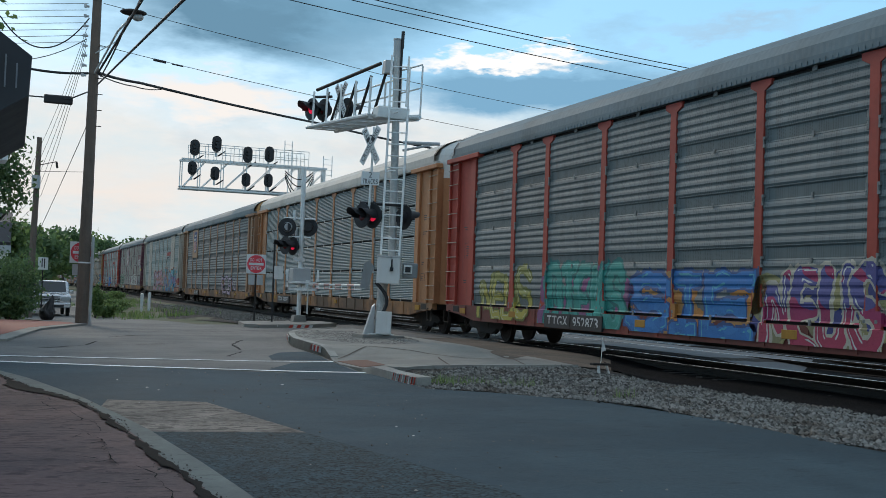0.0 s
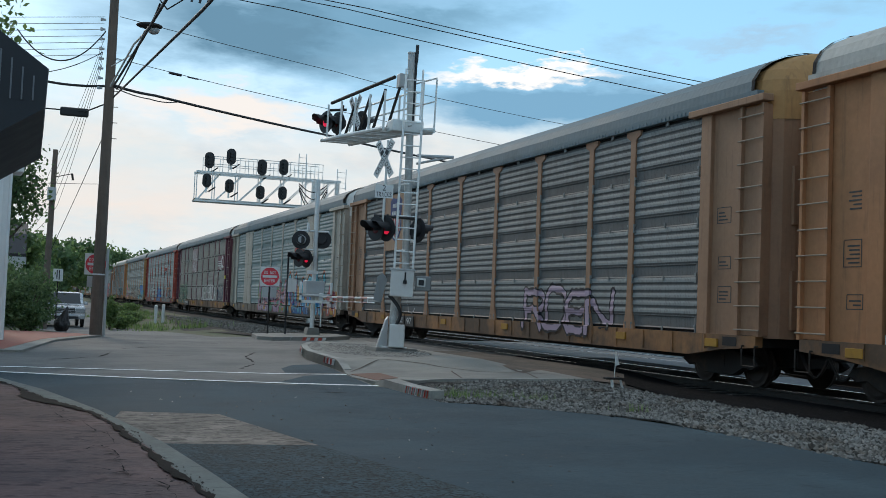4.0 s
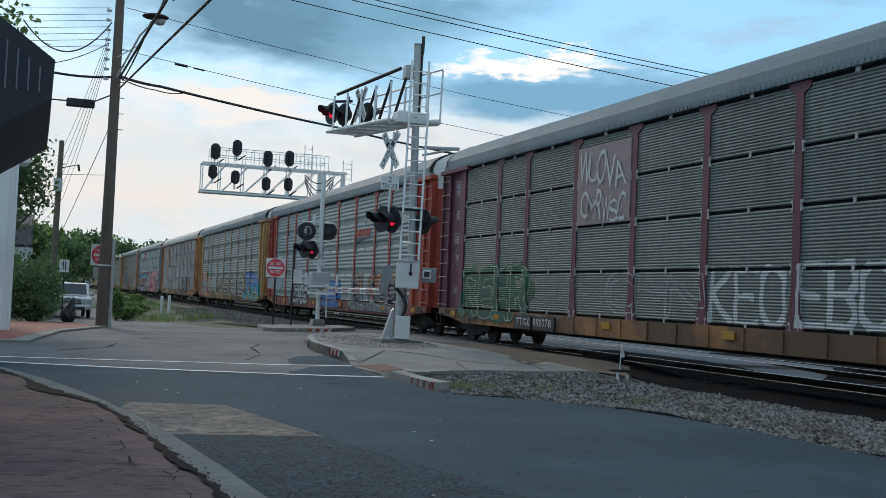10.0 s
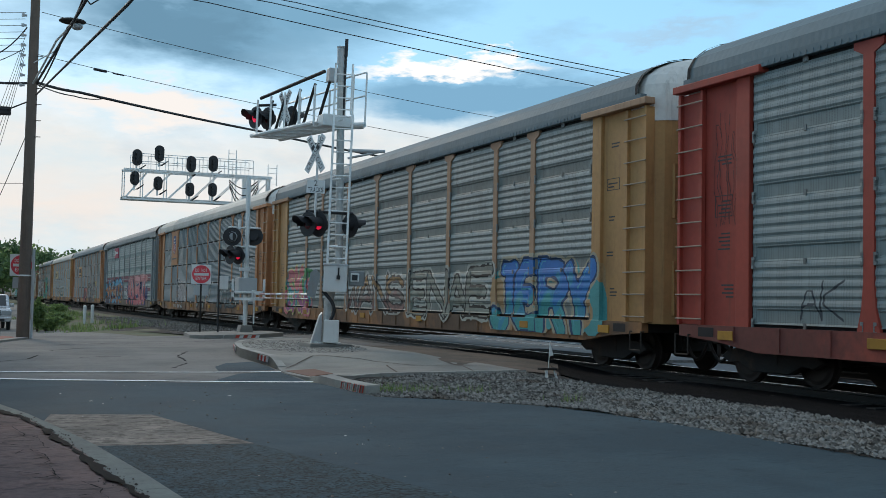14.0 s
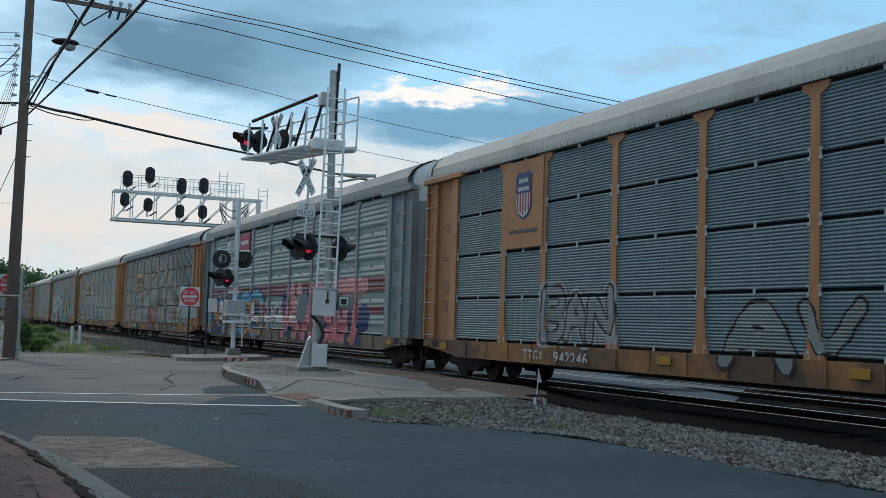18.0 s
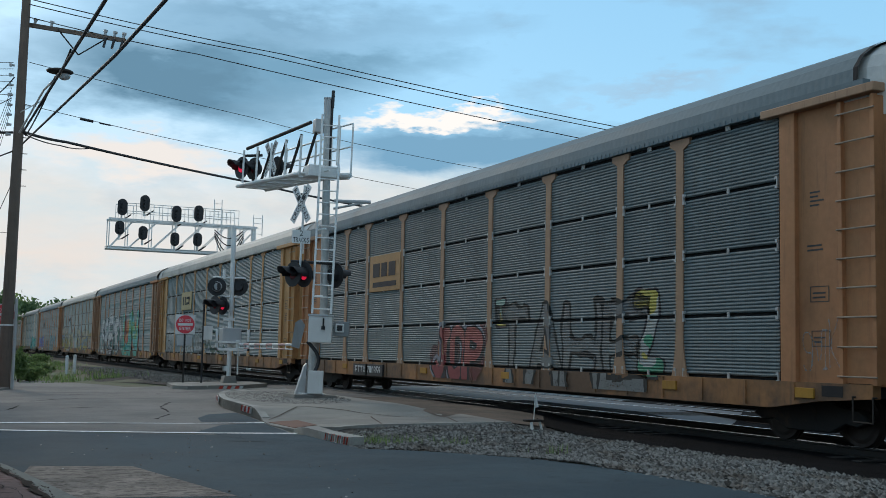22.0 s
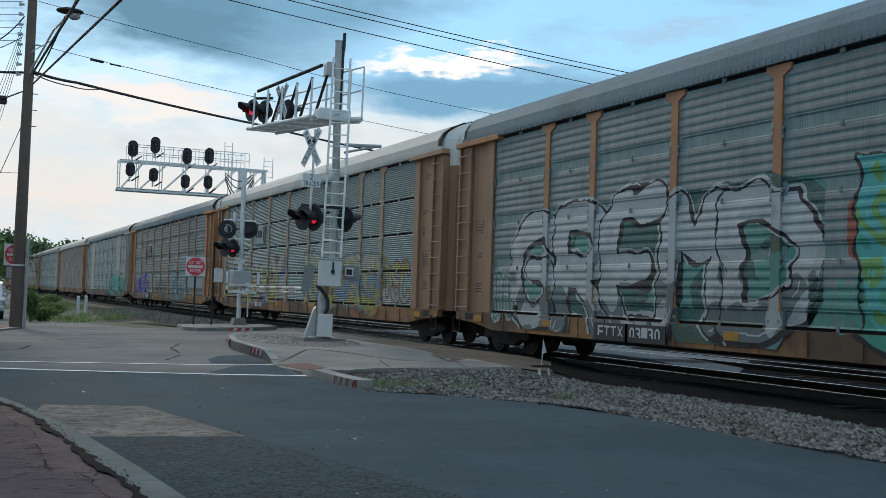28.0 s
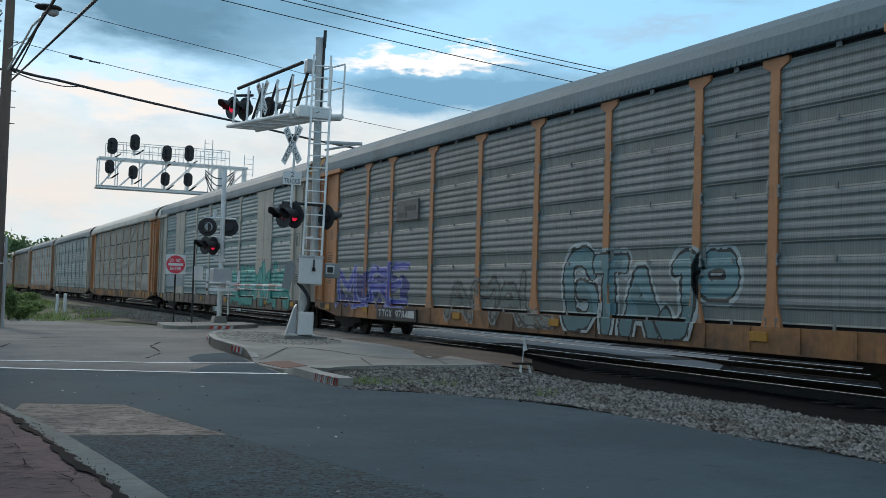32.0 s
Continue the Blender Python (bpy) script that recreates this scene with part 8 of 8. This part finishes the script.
for i, (x, y, h, r) in enumerate(((-0.2, 44.6, 2.2, 1.0), (-1.3, 44.2, 1.9, 1.1), (-2.6, 44.8, 2.4, 1.2), (0.1, 46.5, 2.9, 1.0), (-1.0, 46.8, 3.2, 1.3), (-0.1, 43.9, 1.1, 0.8), (-1.5, 43.4, 0.9, 0.8), (-2.8, 43.5, 1.0, 0.9))):
    bush(x, y, h, r, 40 + i, 2600)
for i, (x, y, h, r) in enumerate(((-0.6, 63, 4.6, 1.7), (-3.0, 66, 7.6, 2.8), (-1.0, 74, 5.6, 2.2), (-0.2, 86, 6.0, 2.4), (-4.5, 90, 9, 3.6), (1.0, 108, 6.4, 3.0), (3.2, 128, 6.8, 3.6), (-1.0, 130, 8.5, 4.5), (7.0, 185, 9.5, 5.0), (12, 240, 11, 6), (2, 200, 10, 5), (24, 250, 10.5, 6), (34, 260, 11, 7), (48, 250, 10, 7), (18, 225, 10, 5.5), (62, 270, 11, 7), (-8, 110, 10, 5))):
    tree(x, y, ground_z(x, y) if y < 70 else (-0.3 if x < 8 else 0.0), h, r, 70 + i, 4200, 0.05 + 0.0016 * y, "leaf_dark" if i % 3 else "leaf", squat=0.8)
for i, (x, y, h, r) in enumerate(((3.7, 56.5, 1.6, 0.38), (4.2, 58, 0.8, 0.6), (5.2, 66, 0.5, 0.8), (5.9, 72, 0.6, 0.9), (6.9, 90, 0.9, 1.2))):
    bush(x, y, h, r, 140 + i, 2400, "leaf")
tree(-1.2, 38.6, 0.0, 7.9, 1.45, 201, 4200, 0.085, "leaf_dark", label="leafy tree beside the white building", squat=0.85)
tree(-2.2, 22.5, 0.0, 9.4, 2.5, 202, 5200, 0.07, "leaf", label="leafy street tree above the awning", squat=0.5)


def grass_tufts():
    rng = np.random.default_rng(9)
    vs, fs = [], []
    spots = [(6.5, 17.2, 0.35, 160), (7.0, 16.9, 0.4, 90), (7.6, 16.4, 0.3, 60), (8.3, 14.4, 0.3, 30)]
    spots += [(float(rng.uniform(4.6, 8.0)), float(rng.uniform(52, 90)), 1.2, 60) for _ in range(26)]
    for cx, cy, sp_, n in spots:
        for _ in range(n):
            x, y = cx + rng.normal(0, sp_ * 0.5), cy + rng.normal(0, sp_ * 0.5)
            h, w = rng.uniform(0.06, 0.2) * (1 if cy < 30 else 2.2), 0.008 * (1 if cy < 30 else 3)
            a = rng.uniform(0, 6.28)
            dx, dy, z = math.cos(a), math.sin(a), ground_z(x, y) - 0.02
            k = len(vs)
            vs += [(x - dx * w, y - dy * w, z), (x + dx * w, y + dy * w, z), (x + dy * h * 0.4, y - dx * h * 0.4, z + h)]
            fs.append((k, k + 1, k + 2))
    me = bpy.data.meshes.new("weeds")
    me.from_pydata(vs, [], fs)
    tagged(part_of("weeds", me, M["leaf"]), "tufts of grass and weeds at kerb and ballast", "grass", kind="stuff")


grass_tufts()


# ---------------------------------------------------------------- buildings, awning, car, bin
def white_building():
    th = empty("building", pose(-0.72, 34.2, 0.0, 0, 0, 4))
    tagged(th, "white clapboard building with a bay window beside the corner", "building")
    w = part("wall", boxes((-7.0, 0.0, -0.1, -0.02, 6.0, 6.4)), M["siding"], th, "white wall")
    for i in range(30):
        part("clapboard", boxes((-7.0, -0.022, 0.1 + i * 0.21, -0.12, 0.0, 0.29 + i * 0.21)), M["siding"], w)
    part("corner_board", boxes((-0.13, -0.035, -0.1, 0.02, 0.1, 6.4)), M["sign_white"], w)
    part("downpipe", rods(((0.06, -0.06, 0.0), (0.06, -0.06, 6.2), 0.045)), M["sign_white"], th)
    part("roof", prism([(-7.3, 6.35), (0.3, 6.35), (-3.5, 8.6)], "y", -0.3, 6.3), M["shingle"], th)
    bay = part("bay_window", boxes((0.0, 0.3, 4.85, 0.42, 1.5, 5.95), bevel=0.02), M["siding"], th, "small projecting bay window")
    part("pane", boxes((0.06, 0.285, 5.05, 0.36, 0.30, 5.85), (0.418, 0.45, 5.05, 0.43, 1.35, 5.85)), M["glass_dark"], bay)
    win = part("window", boxes((-1.6, -0.05, 2.6, -0.62, -0.01, 3.75)), M["sign_white"], th)
    part("pane", boxes((-1.52, -0.06, 2.68, -0.70, -0.045, 3.67)), M["glass_dark"], win)
    fl = empty("flag", pose(-1.23, 33.9, 2.1))
    tagged(fl, "small striped flag hanging from the white wall", "flag")
    part("staff", rods(((-0.1, 0.18, 0.35), (0.0, -0.25, 0.78), 0.015)), M["wood_pole"], fl)
    for i in range(7):
        part("stripe", boxes((-0.10 + i * 0.035, -0.2, -0.55, -0.068 + i * 0.035, -0.19, 0.62 if i > 3 else 0.2)), M["flag_cloth"] if i % 2 == 0 else M["sign_white"], fl)
    part("canton", boxes((-0.10, -0.205, 0.2, 0.03, -0.185, 0.66)), M["flag_blue"], fl)


white_building()


def porch_house():
    th = empty("house", pose(-1.0, 58.4, -0.3))
    tagged(th, "small house with dark shingled roof and white porch columns", "house")
    part("wall", boxes((-6.0, 1.4, -0.1, -0.4, 7.0, 3.4)), M["siding"], th)
    part("roof", prism([(-0.4, 3.25), (1.6, 3.3), (7.2, 5.2), (7.2, 5.35), (1.5, 4.55), (-0.5, 3.5)], "x", -6.3, 0.75), M["shingle"], th, "dark shingle roof")
    part("fascia", boxes((-6.3, -0.45, 3.0, 0.78, -0.38, 3.35)), M["grey_paint"], th)
    for x in (-3.4, -1.4, 0.45):
        part("column", boxes((x - 0.13, -0.3, -0.05, x + 0.13, -0.04, 3.1), (x - 0.2, -0.36, 2.85, x + 0.2, 0.02, 3.05)), M["sign_white"], th, "white porch column")
    part("porch_floor", boxes((-6.0, -0.4, -0.1, 0.7, 1.4, 0.35)), M["concrete"], th)


porch_house()


def awning():
    th = empty("awning", pose(0, 0, 0))
    tagged(th, "dark metal awning with pale seams on a shop front", "awning")
    # outline as seen along the street: sloped top, short drop at the end, slanting soffit
    out = [(-3.6, 6.45), (0.07, 3.84), (0.05, 3.42), (-0.85, 2.82), (-3.6, 2.0)]
    part("hood", prism([(x, z) for x, z in out], "y", 12.62, 17.5), M["awning"], th)
    for i in range(14):
        x = 0.0 - 0.075 - i * 0.112
        z1 = 3.83 + (6.55 - 3.83) * (-x + 0.02) / 3.62 - 0.05
        part("seam", boxes((x - 0.008, 12.60, 3.49, x + 0.008, 12.62, max(z1 - 0.10, 3.6))), M["awning_seam"], th)
    sh = empty("shop_front", pose(0, 0, 0))
    tagged(sh, "plain shop wall that carries the awning", "building")
    part("wall", boxes((-9.0, 4.0, 0.0, -3.55, 20.0, 7.0)), M["siding"], sh)


awning()


def suv():
    th = empty("parked_suv", pose(1.75, 59.0, -0.31, 0, 0, 3))
    tagged(th, "silver sport utility car parked on the side street facing the crossing", "car")
    body = bmesh.new()
    prof = [(0.0, 0.42), (0.0, 0.95), (0.15, 1.05), (1.05, 1.15), (1.75, 1.72), (4.1, 1.76), (4.55, 1.15), (4.6, 0.45)]
    body = prism([(y, z) for y, z in prof], "x", -0.93, 0.93, bevel=0.05)
    part("body", body, M["car_silver"], th)
    part("windscreen", prism([(1.12, 1.17), (1.74, 1.68), (1.70, 1.70), (1.08, 1.19)], "x", -0.78, 0.78), M["glass_dark"], th, "dark windscreen")
    g = part("grille", boxes((-0.42, -0.03, 0.72, 0.42, 0.0, 0.98), bevel=0.01), M["black"], th, "dark grille")
    for i in range(3):
        part("grille_bar", boxes((-0.40, -0.045, 0.76 + i * 0.08, 0.40, -0.028, 0.785 + i * 0.08)), M["car_silver"], g)
    for s in (-0.68, 0.68):
        part("headlight", boxes((s - 0.2, -0.025, 0.76, s + 0.2, 0.02, 0.96), bevel=0.02), M["lens_grey"], th, "clear headlight")
        part("mirror", boxes((s * 1.55 - 0.1, 1.2, 1.12, s * 1.55 + 0.1, 1.32, 1.3), bevel=0.03), M["car_silver"], th)
        for y in (0.85, 3.7):
            w = part("wheel", rods(((s * 1.18, y, 0.37), (s * 1.38, y, 0.37), 0.37), seg=24), M["rubber"], th)
            part("rim", rods(((s * 1.37, y, 0.37), (s * 1.40, y, 0.37), 0.22), seg=16), M["galv"], w)
    part("bumper", boxes((-0.92, -0.08, 0.42, 0.92, 0.05, 0.66), bevel=0.04), M["car_silver"], th)
    part("air_intake", boxes((-0.6, -0.09, 0.44, 0.6, -0.07, 0.56)), M["black"], th)


suv()


def rubbish_bag():
    bag = bmesh.new()
    bmesh.ops.create_icosphere(bag, subdivisions=4, radius=0.3)
    for v in bag.verts:
        k = 1 + 0.22 * noise.noise(v.co * 6) + 0.08 * noise.noise(v.co * 17)
        x, y, z = v.co * k
        up = smoothstep(0.12, 0.32, z)
        v.co = Vector((x * (1 - 0.75 * up) + 0.16 * up, y * (1 - 0.75 * up), max(z, -0.25) + 0.26 + 0.42 * up))
    ob = part("rubbish_bag", bag, M["plastic_bin"])
    ob.matrix_world = pose(1.27, 46.6, ground_z(1.27, 46.6) - 0.01)
    tagged(ob, "dark brown full rubbish bag tied at the top by the kerb", "rubbish bag")


rubbish_bag()


# ---------------------------------------------------------------- what moves
def centre_of_first(t):
    """Where the middle of the first car stands along the track; the train gathers a little speed."""
    return 18.781 - 11.5458 * t - 0.012 * t * t


def motions():
    for i, car in enumerate(train):
        walk(car, [(t, pose(TRACK_X, centre_of_first(t) + PITCH * i, RAIL_Z)) for t in range(0, 33)])


motions()
